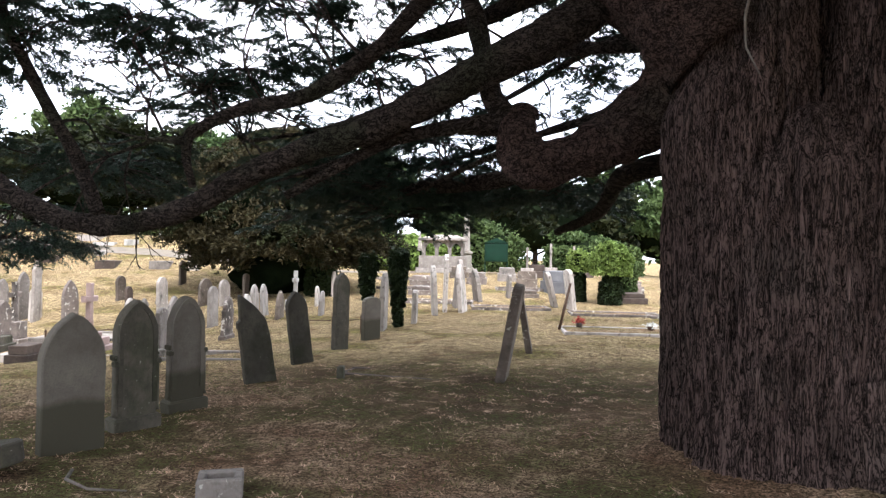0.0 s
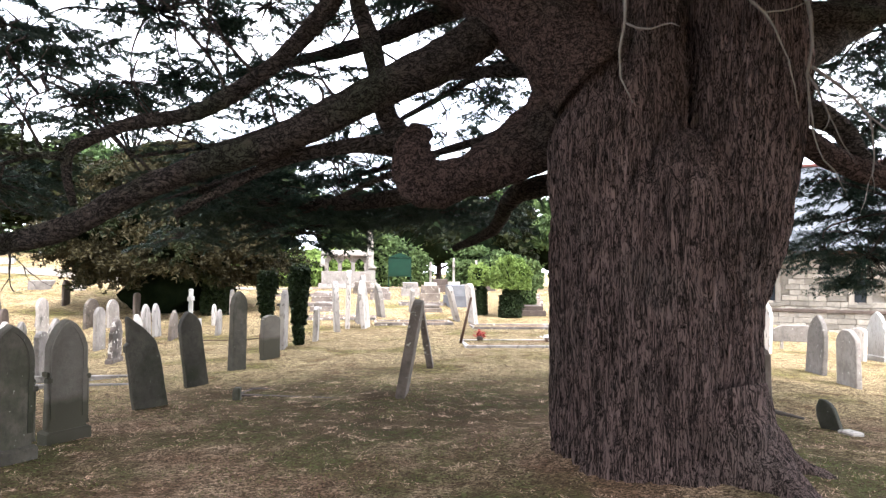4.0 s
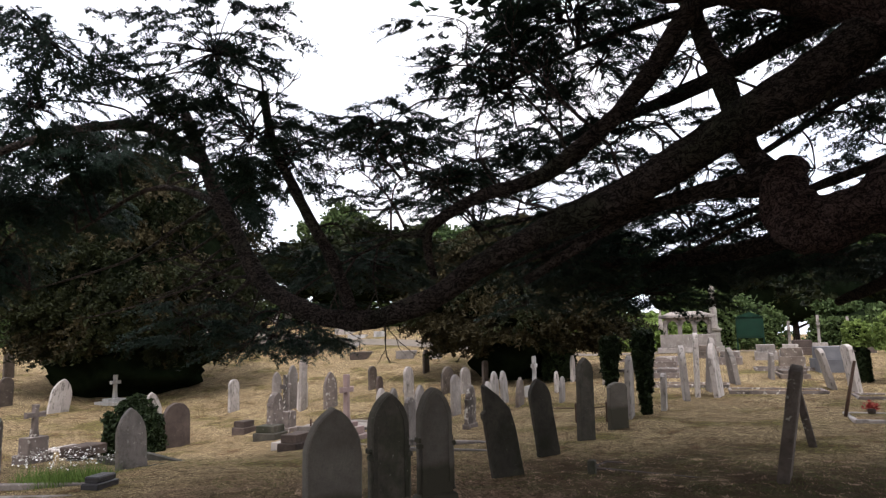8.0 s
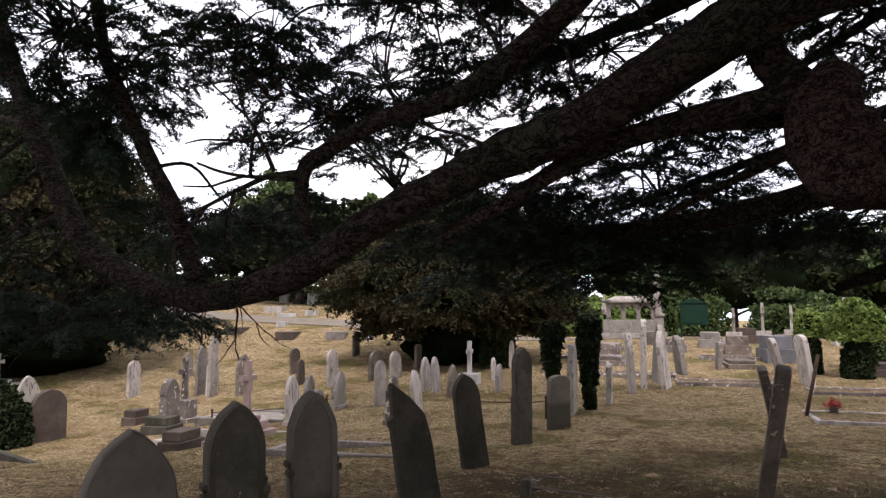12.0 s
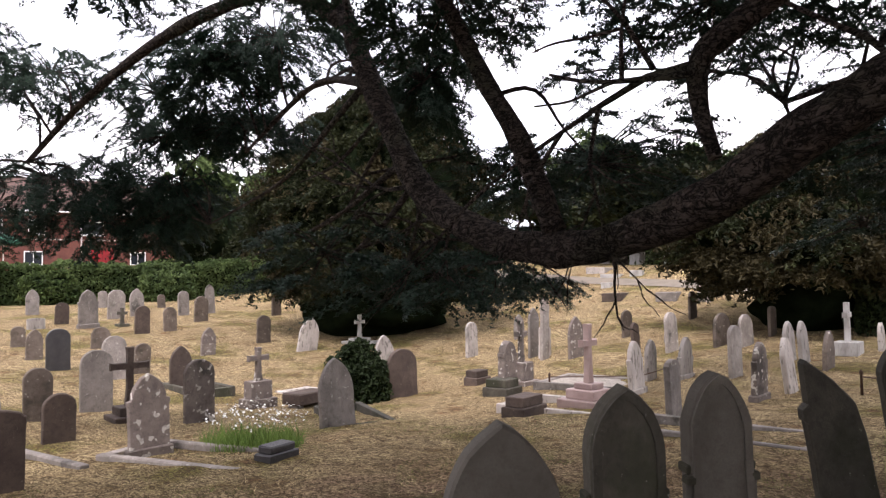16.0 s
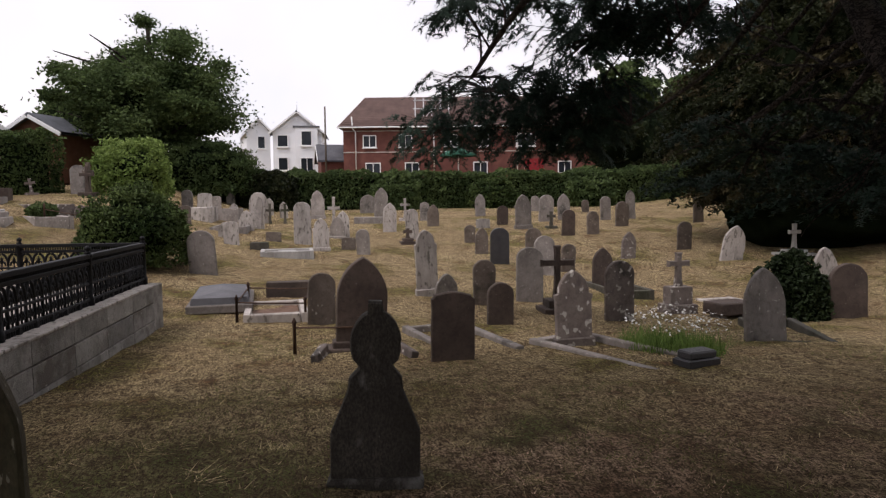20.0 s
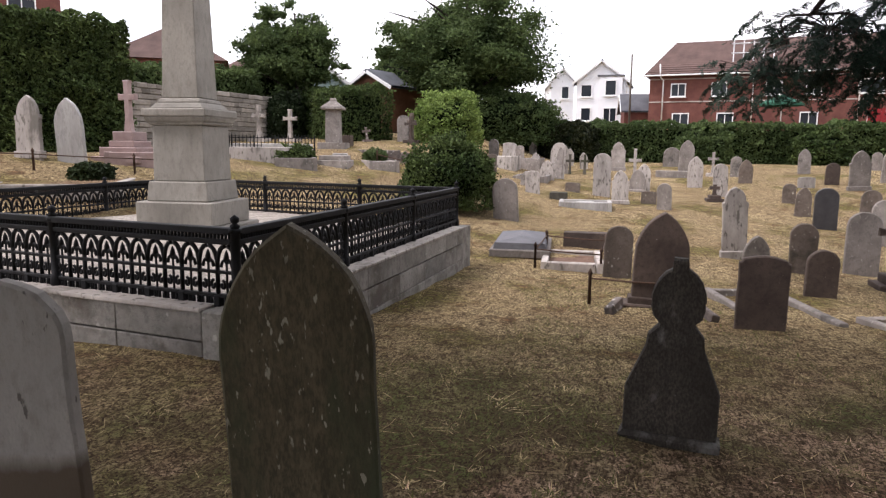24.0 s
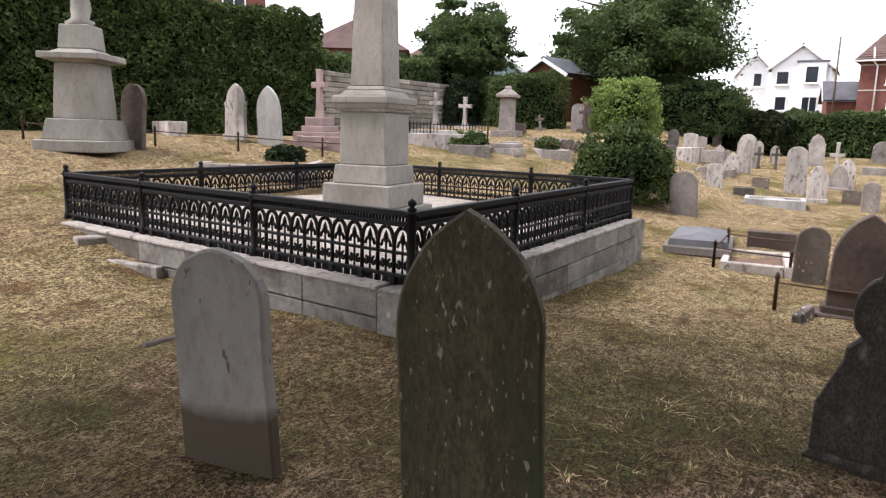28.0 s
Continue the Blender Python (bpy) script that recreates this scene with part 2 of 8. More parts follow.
def grass_material():
    """Mown summer turf: straw, brown thatch and green, in patches, clumps and strands."""
    m = bpy.data.materials.new("dry_mown_grass")
    m.use_nodes = True
    n, l = m.node_tree.nodes, m.node_tree.links
    b = n["Principled BSDF"]
    b.inputs["Roughness"].default_value, b.inputs["Specular IOR Level"].default_value = 1.0, 0.03
    pos = n.new("ShaderNodeTexCoord")

    def grain(s, detail, rough, stretch=None, turn=0.0):
        t = n.new("ShaderNodeTexNoise")
        t.inputs["Scale"].default_value, t.inputs["Detail"].default_value, t.inputs["Roughness"].default_value = s, detail, rough
        if stretch:
            mp = n.new("ShaderNodeMapping")
            mp.inputs["Scale"].default_value, mp.inputs["Rotation"].default_value = stretch, (0, 0, turn)
            l.new(pos.outputs["Object"], mp.inputs["Vector"])
            l.new(mp.outputs[0], t.inputs["Vector"])
        else:
            l.new(pos.outputs["Object"], t.inputs["Vector"])
        return t.outputs["Fac"]

    def ramp(src, a, c):
        r = n.new("ShaderNodeMapRange")
        r.inputs["From Min"].default_value, r.inputs["From Max"].default_value = a, c
        l.new(src, r.inputs["Value"])
        return r.outputs[0]

    def mix(f, a, c):
        x = n.new("ShaderNodeMix")
        x.data_type = "RGBA"
        l.new(f, x.inputs["Factor"])
        for sock, v in ((x.inputs["A"], a), (x.inputs["B"], c)):
            if hasattr(v, "links"):
                l.new(v, sock)
            else:
                sock.default_value = (*v, 1)
        return x.outputs["Result"]

    clump, strand, cross = grain(7, 6, 0.7), grain(16, 4, 0.65, (1, 4.5, 1), 0.5), grain(16, 4, 0.65, (4.5, 1, 1), -0.3)
    straw = mix(ramp(grain(0.8, 5, 0.6), 0.35, 0.65), (0.52, 0.38, 0.205), (0.74, 0.58, 0.32))
    straw = mix(ramp(grain(0.55, 6, 0.65), 0.5, 0.62), straw, (0.27, 0.25, 0.075))
    straw = mix(ramp(grain(2.2, 5, 0.6), 0.56, 0.68), straw, (0.29, 0.17, 0.085))
    # brown needle litter and moss lie under the cedar, with a ragged edge
    away = n.new("ShaderNodeVectorMath")
    away.operation, away.inputs[1].default_value = "DISTANCE", (-0.6, 6.6, 0)
    l.new(pos.outputs["Object"], away.inputs[0])
    rim = n.new("ShaderNodeMath")
    rim.operation = "MULTIPLY_ADD"
    l.new(grain(0.6, 7, 0.7), rim.inputs[0])
    rim.inputs[1].default_value = 9.0
    l.new(away.outputs["Value"], rim.inputs[2])
    litter = mix(ramp(grain(1.1, 7, 0.75), 0.4, 0.6), (0.32, 0.19, 0.12), (0.66, 0.46, 0.31))
    litter = mix(ramp(grain(0.42, 6, 0.65), 0.46, 0.56), litter, (0.15, 0.165, 0.06))
    # moss north of the trunk, its colour also darkened for the cedar's shade
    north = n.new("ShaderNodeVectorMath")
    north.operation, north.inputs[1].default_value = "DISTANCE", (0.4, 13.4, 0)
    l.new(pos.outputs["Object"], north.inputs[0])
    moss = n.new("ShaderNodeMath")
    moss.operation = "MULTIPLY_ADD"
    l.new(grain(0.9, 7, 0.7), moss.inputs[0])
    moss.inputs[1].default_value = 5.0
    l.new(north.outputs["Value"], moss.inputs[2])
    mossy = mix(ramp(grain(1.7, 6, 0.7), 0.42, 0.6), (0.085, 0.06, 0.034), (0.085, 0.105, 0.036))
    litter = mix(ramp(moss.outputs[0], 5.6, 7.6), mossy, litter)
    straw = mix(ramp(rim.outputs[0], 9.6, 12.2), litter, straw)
    gap = mix(ramp(strand, 0.45, 0.58), (0.07, 0.047, 0.03), straw)
    gap = mix(ramp(cross, 0.38, 0.58), (0.1, 0.072, 0.042), gap)
    turf = mix(ramp(grain(11, 6, 0.8), 0.37, 0.45), (0.09, 0.068, 0.034), straw)
    turf = mix(ramp(grain(24, 5, 0.75), 0.41, 0.5), (0.11, 0.075, 0.044), mix(ramp(clump, 0.36, 0.56), gap, mix(ramp(strand, 0.34, 0.5), gap, turf)))
    l.new(mix(ramp(grain(52, 4, 0.75), 0.42, 0.5), (0.06, 0.04, 0.026), turf), b.inputs["Base Color"])
    add = n.new("ShaderNodeMath")
    add.operation = "ADD"
    l.new(ramp(clump, 0.3, 0.7), add.inputs[0])
    l.new(strand, add.inputs[1])
    bp = n.new("ShaderNodeBump")
    bp.inputs["Strength"].default_value, bp.inputs["Distance"].default_value = 0.9, 0.05
    l.new(add.outputs[0], bp.inputs["Height"])
    l.new(bp.outputs[0], b.inputs["Normal"])
    return m


GRASS = grass_material()
THATCH = material("dead_brown_thatch", (0.07, 0.048, 0.029), (0.17, 0.122, 0.075), 3, 30, rough=1, bump=0, vary=0.5, island=True, spec=0.05)
STRAW = material("cut_straw", (0.34, 0.245, 0.125), (0.66, 0.52, 0.29), 2, 20, rough=0.9, bump=0, vary=0.65, island=True, spec=0.1)
BLADE = leaf_material("short_green_grass", (0.10, 0.115, 0.03), (0.19, 0.185, 0.06))
TALL = leaf_material("tall_green_grass", (0.09, 0.15, 0.03), (0.17, 0.24, 0.06))


def bark_material(name, furrow, ridge, moss, sx, sz):
    """Plates of bark between dark upright furrows."""
    m = bpy.data.materials.new(name)
    m.use_nodes = True
    n, l = m.node_tree.nodes, m.node_tree.links
    b = n["Principled BSDF"]
    b.inputs["Roughness"].default_value, b.inputs["Specular IOR Level"].default_value = 0.95, 0.12
    pos, mp = n.new("ShaderNodeTexCoord"), n.new("ShaderNodeMapping")
    mp.inputs["Scale"].default_value = (sx, sx, sz)
    l.new(pos.outputs["Object"], mp.inputs["Vector"])
    fine, broad, split, crack = (n.new("ShaderNodeTexNoise") for _ in range(4))
    for t, sc, de, ro in ((fine, 4.0, 8, 0.75), (split, 0.8, 5, 0.6), (crack, 1.7, 6, 0.65)):
        t.inputs["Distortion"].default_value = 0.9
        t.inputs["Scale"].default_value, t.inputs["Detail"].default_value, t.inputs["Roughness"].default_value = sc, de, ro
        l.new(mp.outputs[0], t.inputs["Vector"])
    broad.inputs["Scale"].default_value, broad.inputs["Detail"].default_value = 1.6, 5
    l.new(pos.outputs["Object"], broad.inputs["Vector"])

    def ridged(src):
        a, c = n.new("ShaderNodeMath"), n.new("ShaderNodeMath")
        a.operation, c.operation = "SUBTRACT", "ABSOLUTE"
        a.inputs[1].default_value = 0.5
        l.new(src, a.inputs[0])
        l.new(a.outputs[0], c.inputs[0])
        return c.outputs[0]

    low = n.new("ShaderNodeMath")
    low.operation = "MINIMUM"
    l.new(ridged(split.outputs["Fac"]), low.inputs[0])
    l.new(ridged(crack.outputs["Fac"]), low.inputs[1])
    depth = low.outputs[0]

    def ramp(src, a, c):
        r = n.new("ShaderNodeMapRange")
        r.inputs["From Min"].default_value, r.inputs["From Max"].default_value = a, c
        l.new(src, r.inputs["Value"])
        return r.outputs[0]

    def mix(f, a, c):
        x = n.new("ShaderNodeMix")
        x.data_type = "RGBA"
        l.new(f, x.inputs["Factor"])
        for sock, v in ((x.inputs["A"], a), (x.inputs["B"], c)):
            if hasattr(v, "links"):
                l.new(v, sock)
            else:
                sock.default_value = (*v, 1)
        return x.outputs["Result"]

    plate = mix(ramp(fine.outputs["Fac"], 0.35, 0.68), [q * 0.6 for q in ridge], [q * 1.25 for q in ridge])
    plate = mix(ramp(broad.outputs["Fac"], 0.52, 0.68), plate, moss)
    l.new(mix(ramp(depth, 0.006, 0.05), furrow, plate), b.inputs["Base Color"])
    high = n.new("ShaderNodeMath")
    high.operation = "MULTIPLY_ADD"
    l.new(fine.outputs["Fac"], high.inputs[0])
    high.inputs[1].default_value = 0.5
    l.new(ramp(depth, 0.0, 0.09), high.inputs[2])
    bp = n.new("ShaderNodeBump")
    bp.inputs["Strength"].default_value, bp.inputs["Distance"].default_value = 1.0, 0.05
    l.new(high.outputs[0], bp.inputs["Height"])
    l.new(bp.outputs[0], b.inputs["Normal"])
    return m


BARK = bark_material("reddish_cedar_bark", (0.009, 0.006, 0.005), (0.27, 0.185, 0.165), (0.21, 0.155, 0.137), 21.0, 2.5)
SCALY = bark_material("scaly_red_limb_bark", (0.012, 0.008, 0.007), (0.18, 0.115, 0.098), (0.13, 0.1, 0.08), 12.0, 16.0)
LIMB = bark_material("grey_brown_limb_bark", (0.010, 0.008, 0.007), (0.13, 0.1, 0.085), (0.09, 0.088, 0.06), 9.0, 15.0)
TWIG = material("bare_twig_bark", (0.10, 0.085, 0.075), (0.2, 0.175, 0.15), 8, 40, vary=0)
NEEDLE = leaf_material("blue_green_cedar_needles", (0.014, 0.03, 0.02), (0.042, 0.07, 0.046), glow=0.15)
YEW = leaf_material("dark_yew_foliage", (0.008, 0.012, 0.004), (0.036, 0.04, 0.014), vary=0.5, glow=0.15)
YEW_BROWN = leaf_material("browning_yew_foliage", (0.02, 0.018, 0.008), (0.07, 0.056, 0.025), glow=0.15)
IVY = leaf_material("ivy_leaves", (0.009, 0.016, 0.006), (0.034, 0.05, 0.018), glow=0.08)
HEDGE = leaf_material("privet_hedge_leaves", (0.03, 0.052, 0.016), (0.13, 0.17, 0.055), vary=0.7, glow=0.3)
LIME = leaf_material("bright_shrub_leaves", (0.11, 0.165, 0.04), (0.26, 0.34, 0.1), glow=0.35)
OAK = leaf_material("broadleaf_tree_leaves", (0.042, 0.068, 0.024), (0.13, 0.175, 0.062), glow=0.34)
FARLEAF = leaf_material("distant_woodland_leaves", (0.05, 0.085, 0.03), (0.11, 0.16, 0.06), glow=0.2)
# near-black fill: the shade within crowns and hedges, put into the colour
SHADE_FILL = material("painted_crown_shade", (0.005, 0.008, 0.004), (0.012, 0.017, 0.008), 3, 20, rough=1, bump=0, vary=0, spec=0)
IRON = material("black_painted_cast_iron", (0.006, 0.006, 0.0065), (0.016, 0.016, 0.017), 6, 60, rough=0.6, bump=0.15, vary=0.1, spec=0.18)
RUST = material("rusty_iron", (0.05, 0.03, 0.022), (0.12, 0.07, 0.045), 10, 60, rough=0.85, vary=0.2)
BRICK = material("red_house_brick", (0.12, 0.046, 0.037), (0.19, 0.078, 0.06), 1.5, 12, rough=0.9, vary=0.12)
TILE = material("brown_roof_tiles", (0.078, 0.048, 0.041), (0.135, 0.084, 0.07), 1.0, 10, rough=0.85, vary=0.15)
SLATE_ROOF = material("grey_slate_roof", (0.075, 0.08, 0.09), (0.14, 0.148, 0.165), 1.0, 8, rough=0.8, vary=0.12)
DARK_ROOF = material("dark_slate_roof", (0.06, 0.06, 0.068), (0.11, 0.11, 0.12), 1.0, 8, rough=0.7, vary=0.1)
RENDER_WHITE = material("white_painted_render", (0.74, 0.75, 0.77), (0.82, 0.82, 0.82), 1, 20, rough=0.8, vary=0, bump=0.1)
PAINT_WHITE = material("white_window_paint", (0.76, 0.76, 0.75), (0.82, 0.82, 0.81), 3, 30, rough=0.4, vary=0, bump=0)
GREEN_PAINT = material("dark_green_sign_paint", (0.003, 0.021, 0.011), (0.005, 0.032, 0.017), 3, 30, rough=0.4, vary=0, bump=0.05)
CANVAS = material("green_canvas", (0.03, 0.12, 0.08), (0.05, 0.16, 0.11), 3, 30, vary=0)
RED_PAINT = material("red_painted_boards", (0.2, 0.016, 0.018), (0.28, 0.026, 0.028), 3, 30, vary=0)
STEEL = material("galvanised_scaffold_tube", (0.42, 0.43, 0.44), (0.58, 0.58, 0.58), 4, 30, rough=0.4, metal=0.7, vary=0.1, bump=0)
SHED = material("brown_shed_boards", (0.15, 0.07, 0.04), (0.23, 0.11, 0.07), 3, 30, vary=0.1)
TEAL = material("pale_teal_shed_boards", (0.28, 0.38, 0.37), (0.38, 0.47, 0.45), 3, 30, vary=0.1)
GRAVEL = material("pale_stone_chippings", (0.26, 0.225, 0.19), (0.48, 0.43, 0.37), 5, 26, bump=1.0, vary=0, crisp=(0.42, 0.54), dirt=0.75)
PATH_GRIT = material("worn_grit_path", (0.13, 0.108, 0.084), (0.21, 0.178, 0.138), 2, 40, bump=0.5, vary=0)
EARTH = material("dug_reddish_earth", (0.10, 0.055, 0.035), (0.2, 0.12, 0.08), 3, 30, bump=0.8, vary=0)
PETAL = material("white_petals", (0.72, 0.72, 0.68), (0.84, 0.84, 0.8), 3, 30, bump=0, vary=0)
FLOWER_RED = material("red_petals", (0.28, 0.03, 0.025), (0.42, 0.09, 0.07), 3, 30, bump=0, vary=0)
glass = bpy.data.materials.new("dark_window_glass")
glass.use_nodes = True
glass.node_tree.nodes["Principled BSDF"].inputs["Base Color"].default_value = (0.02, 0.024, 0.03, 1)
glass.node_tree.nodes["Principled BSDF"].inputs["Roughness"].default_value = 0.12
glass.node_tree.nodes["Principled BSDF"].inputs["Specular IOR Level"].default_value = 0.25
GLASS = glass


# ---- the lie of the land ----
K = 1.1


def sm(a, b, v):
    t = min(1.0, max(0.0, (v - a) / (b - a)))
    return t * t * (3 - 2 * t)


def gz(x, y):
    """Height of the ground: a shallow dip to the north west, banks to the west and south west, a fall to the chapel."""
    x, y = x / K, y / K
    z = -0.7 * math.exp(-((x + 13) ** 2 + (y - 14) ** 2) / 50)
    z -= 0.2 * math.exp(-((x + 10.5) ** 2 + (y - 4.5) ** 2) / 12)
    z += 0.14 * math.exp(-((x + 6.3) ** 2 + (y + 1.6) ** 2) / 2.6) + 0.1 * math.exp(-((x + 5.5) ** 2 + (y - 2.1) ** 2) / 1.2)
    z -= 1.1 * sm(4, 26, x)
    z += 0.9 * sm(-17, -36, x) + 2.6 * sm(-38, -66, x)
    z += 1.3 * sm(0.5, 10, -0.35 * (x + 6) - 0.95 * (y - 1)) * (1 - sm(-18, -30, x) * sm(-3, 3, y))
    z += 1.6 * sm(22, 40, y) * sm(-6, -16, x) + 0.75 * sm(17, 36, y)
    return K * z


def mesh_of(name, verts, faces, mat, smooth=False):
    me = bpy.data.meshes.new(name)
    me.from_pydata([tuple(v) for v in verts], [], faces)
    me.materials.append(mat)
    if smooth:
        me.polygons.foreach_set("use_smooth", [True] * len(me.polygons))
    me.update()
    return me


def fast_mesh(name, verts, count, mat):
    """A mesh of many loose faces of count corners each, from an array of corners."""
    verts = np.ascontiguousarray(verts, dtype=np.float32).reshape(-1, 3)
    n = len(verts) // count
    me = bpy.data.meshes.new(name)
    me.vertices.add(len(verts))
    me.vertices.foreach_set("co", verts.ravel())
    me.loops.add(n * count)
    me.loops.foreach_set("vertex_index", np.arange(n * count, dtype=np.int32))
    me.polygons.add(n)
    me.polygons.foreach_set("loop_start", np.arange(0, n * count, count, dtype=np.int32))
    me.polygons.foreach_set("loop_total", np.full(n, count, dtype=np.int32))
    me.materials.append(mat)
    me.update(calc_edges=True)
    return me


def thing(name, label, category, x=0.0, y=0.0, z=0.0, rz=0.0, group="", kind="", data=None):
    ob = new(name, data)
    ob.matrix_world = pose(x, y, z, 0, 0, rz)
    return tagged(ob, label, category, group, kind)


def child(name, me, parent, m=None, label=""):
    ob = new(name, me)
    ob.parent = parent
    if m is not None:
        ob.matrix_local = m
    return tagged(ob, label)


def box(sx, sy, sz, mat, bevel=0.01, name="box", z0=0.0, taper=1.0, worn=0.0):
    """A block on z0 with chamfered edges, narrowing to taper at its top."""
    b = min(bevel, sx / 3, sy / 3, sz / 3)
    v, f = [], []
    for z, inset in ((0, b), (b, 0), (sz - b, 0), (sz, b)):
        k = 1 + (taper - 1) * z / sz
        hx, hy = sx / 2 * k - inset, sy / 2 * k - inset
        c = b * 0.7 if inset == 0 else b * 0.2
        for px, py in ((-hx + c, -hy), (hx - c, -hy), (hx, -hy + c), (hx, hy - c), (hx - c, hy), (-hx + c, hy), (-hx, hy - c), (-hx, -hy + c)):
            v.append((px + random.uniform(-worn, worn), py + random.uniform(-worn, worn), z0 + z + random.uniform(-worn, worn)))
    f.append(tuple(range(7, -1, -1)))
    for r in range(3):
        for i in range(8):
            f.append((r * 8 + i, r * 8 + (i + 1) % 8, r * 8 + 8 + (i + 1) % 8, r * 8 + 8 + i))
    f.append(tuple(range(24, 32)))
    return mesh_of(name, v, f, mat)


def tube_data(path, radii, sides=8, wob=0.0, seed=0):
    """Corners and faces of a tapering tube along a path."""
    path = [Vector(p) for p in path]
    v, f = [], []
    side = None
    for i, p in enumerate(path):
        d = (path[min(i + 1, len(path) - 1)] - path[max(i - 1, 0)]).normalized()
        ref = side if side is not None else (Vector((0, 0, 1)) if abs(d.z) < 0.9 else Vector((1, 0, 0)))
        a = (ref - d * ref.dot(d)).normalized()
        side = a
        c = d.cross(a)
        for s in range(sides):
            an = 2 * math.pi * s / sides
            out = a * math.cos(an) + c * math.sin(an)
            r = radii[i]
            if wob:
                q = p + out * r
                r *= 1 + wob * noise.noise(q * 2.3) + wob * 0.7 * noise.noise(q * 7.0)
            v.append(p + out * r)
    for i in range(len(path) - 1):
        for s in range(sides):
            f.append((i * sides + s, i * sides + (s + 1) % sides, (i + 1) * sides + (s + 1) % sides, (i + 1) * sides + s))
    f.append(tuple(range(sides - 1, -1, -1)))
    f.append(tuple(range((len(path) - 1) * sides, len(path) * sides)))
    return v, f


def tubes(name, runs, mat, sides=8, wob=0.0):
    v, f = [], []
    for path, radii in runs:
        a, b = tube_data(path, radii, sides, wob)
        f += [tuple(i + len(v) for i in q) for q in b]
        v += a
    return mesh_of(name, v, f, mat, True)


def spline(pts, n=6):
    """Catmull-Rom through points of any length."""
    pts = [np.array(p, float) for p in pts]
    pts = [2 * pts[0] - pts[1]] + pts + [2 * pts[-1] - pts[-2]]
    out = []
    for i in range(1, len(pts) - 2):
        a, b, c, d = pts[i - 1:i + 3]
        for k in range(n):
            t = k / n
            out.append(0.5 * (2 * b + (c - a) * t + (2 * a - 5 * b + 4 * c - d) * t * t + (3 * b - a - 3 * c + d) * t ** 3))
    out.append(pts[-2])
    return out


RNG = np.random.default_rng(5)


def leaves(name, centres, size, mat, flat=0.0, long=1.6, curl=0.3):
    """One pointed, folded leaf of two triangles at each centre; flat near 1 lays them level."""
    n = len(centres)
    d = RNG.normal(size=(n, 3))
    d[:, 2] *= 1 - flat
    d /= np.linalg.norm(d, axis=1)[:, None]
    u = RNG.normal(size=(n, 3))
    u[:, 2] *= 1 - flat * 0.8
    u -= (u * d).sum(1)[:, None] * d
    u /= np.linalg.norm(u, axis=1)[:, None] + 1e-9
    s = (size * RNG.uniform(0.6, 1.4, n))[:, None]
    up = np.cross(d, u)
    a, b = centres - d * s * long * 0.5, centres + d * s * long * 0.5
    l, r = centres + u * s * 0.5 + up * s * curl, centres - u * s * 0.5 + up * s * curl
    return fast_mesh(name, np.stack([a, l, b, a, b, r], 1), 3, mat)


# ---- ground: one sheet to the horizon ----
def ground_sheet():
    near = np.r_[np.linspace(-3000, -200, 8), np.linspace(-160, -48, 15), np.arange(-44, -16, 1.0), np.arange(-16, 9, 0.22), np.arange(9, 32, 1.0), np.linspace(36, 160, 14), np.linspace(220, 3000, 8)]
    ys = np.r_[np.linspace(-3000, -200, 8), np.linspace(-160, -24, 14), np.arange(-20, -6, 1.0), np.arange(-6, 22, 0.22), np.arange(22, 46, 1.0), np.linspace(50, 160, 12), np.linspace(220, 3000, 8)]
    v = []
    for y in ys:
        for x in near:
            z = gz(x, y)
            if -17 < x < 10 and -7 < y < 23:
                z += 0.035 * noise.noise(Vector((x * 0.9, y * 0.9, 0))) + 0.022 * noise.noise(Vector((x * 2.7, y * 2.7, 3)))
            d = math.hypot(x - 2.25, y - 7.7)
            z += 0.22 * math.exp(-(d / 1.5) ** 2)
            v.append((x, y, z))
    w = len(near)
    f = [(j * w + i, j * w + i + 1, (j + 1) * w + i + 1, (j + 1) * w + i) for j in range(len(ys) - 1) for i in range(w - 1)]
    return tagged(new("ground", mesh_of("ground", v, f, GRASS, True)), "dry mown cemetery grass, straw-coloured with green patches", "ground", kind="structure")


ground_sheet()


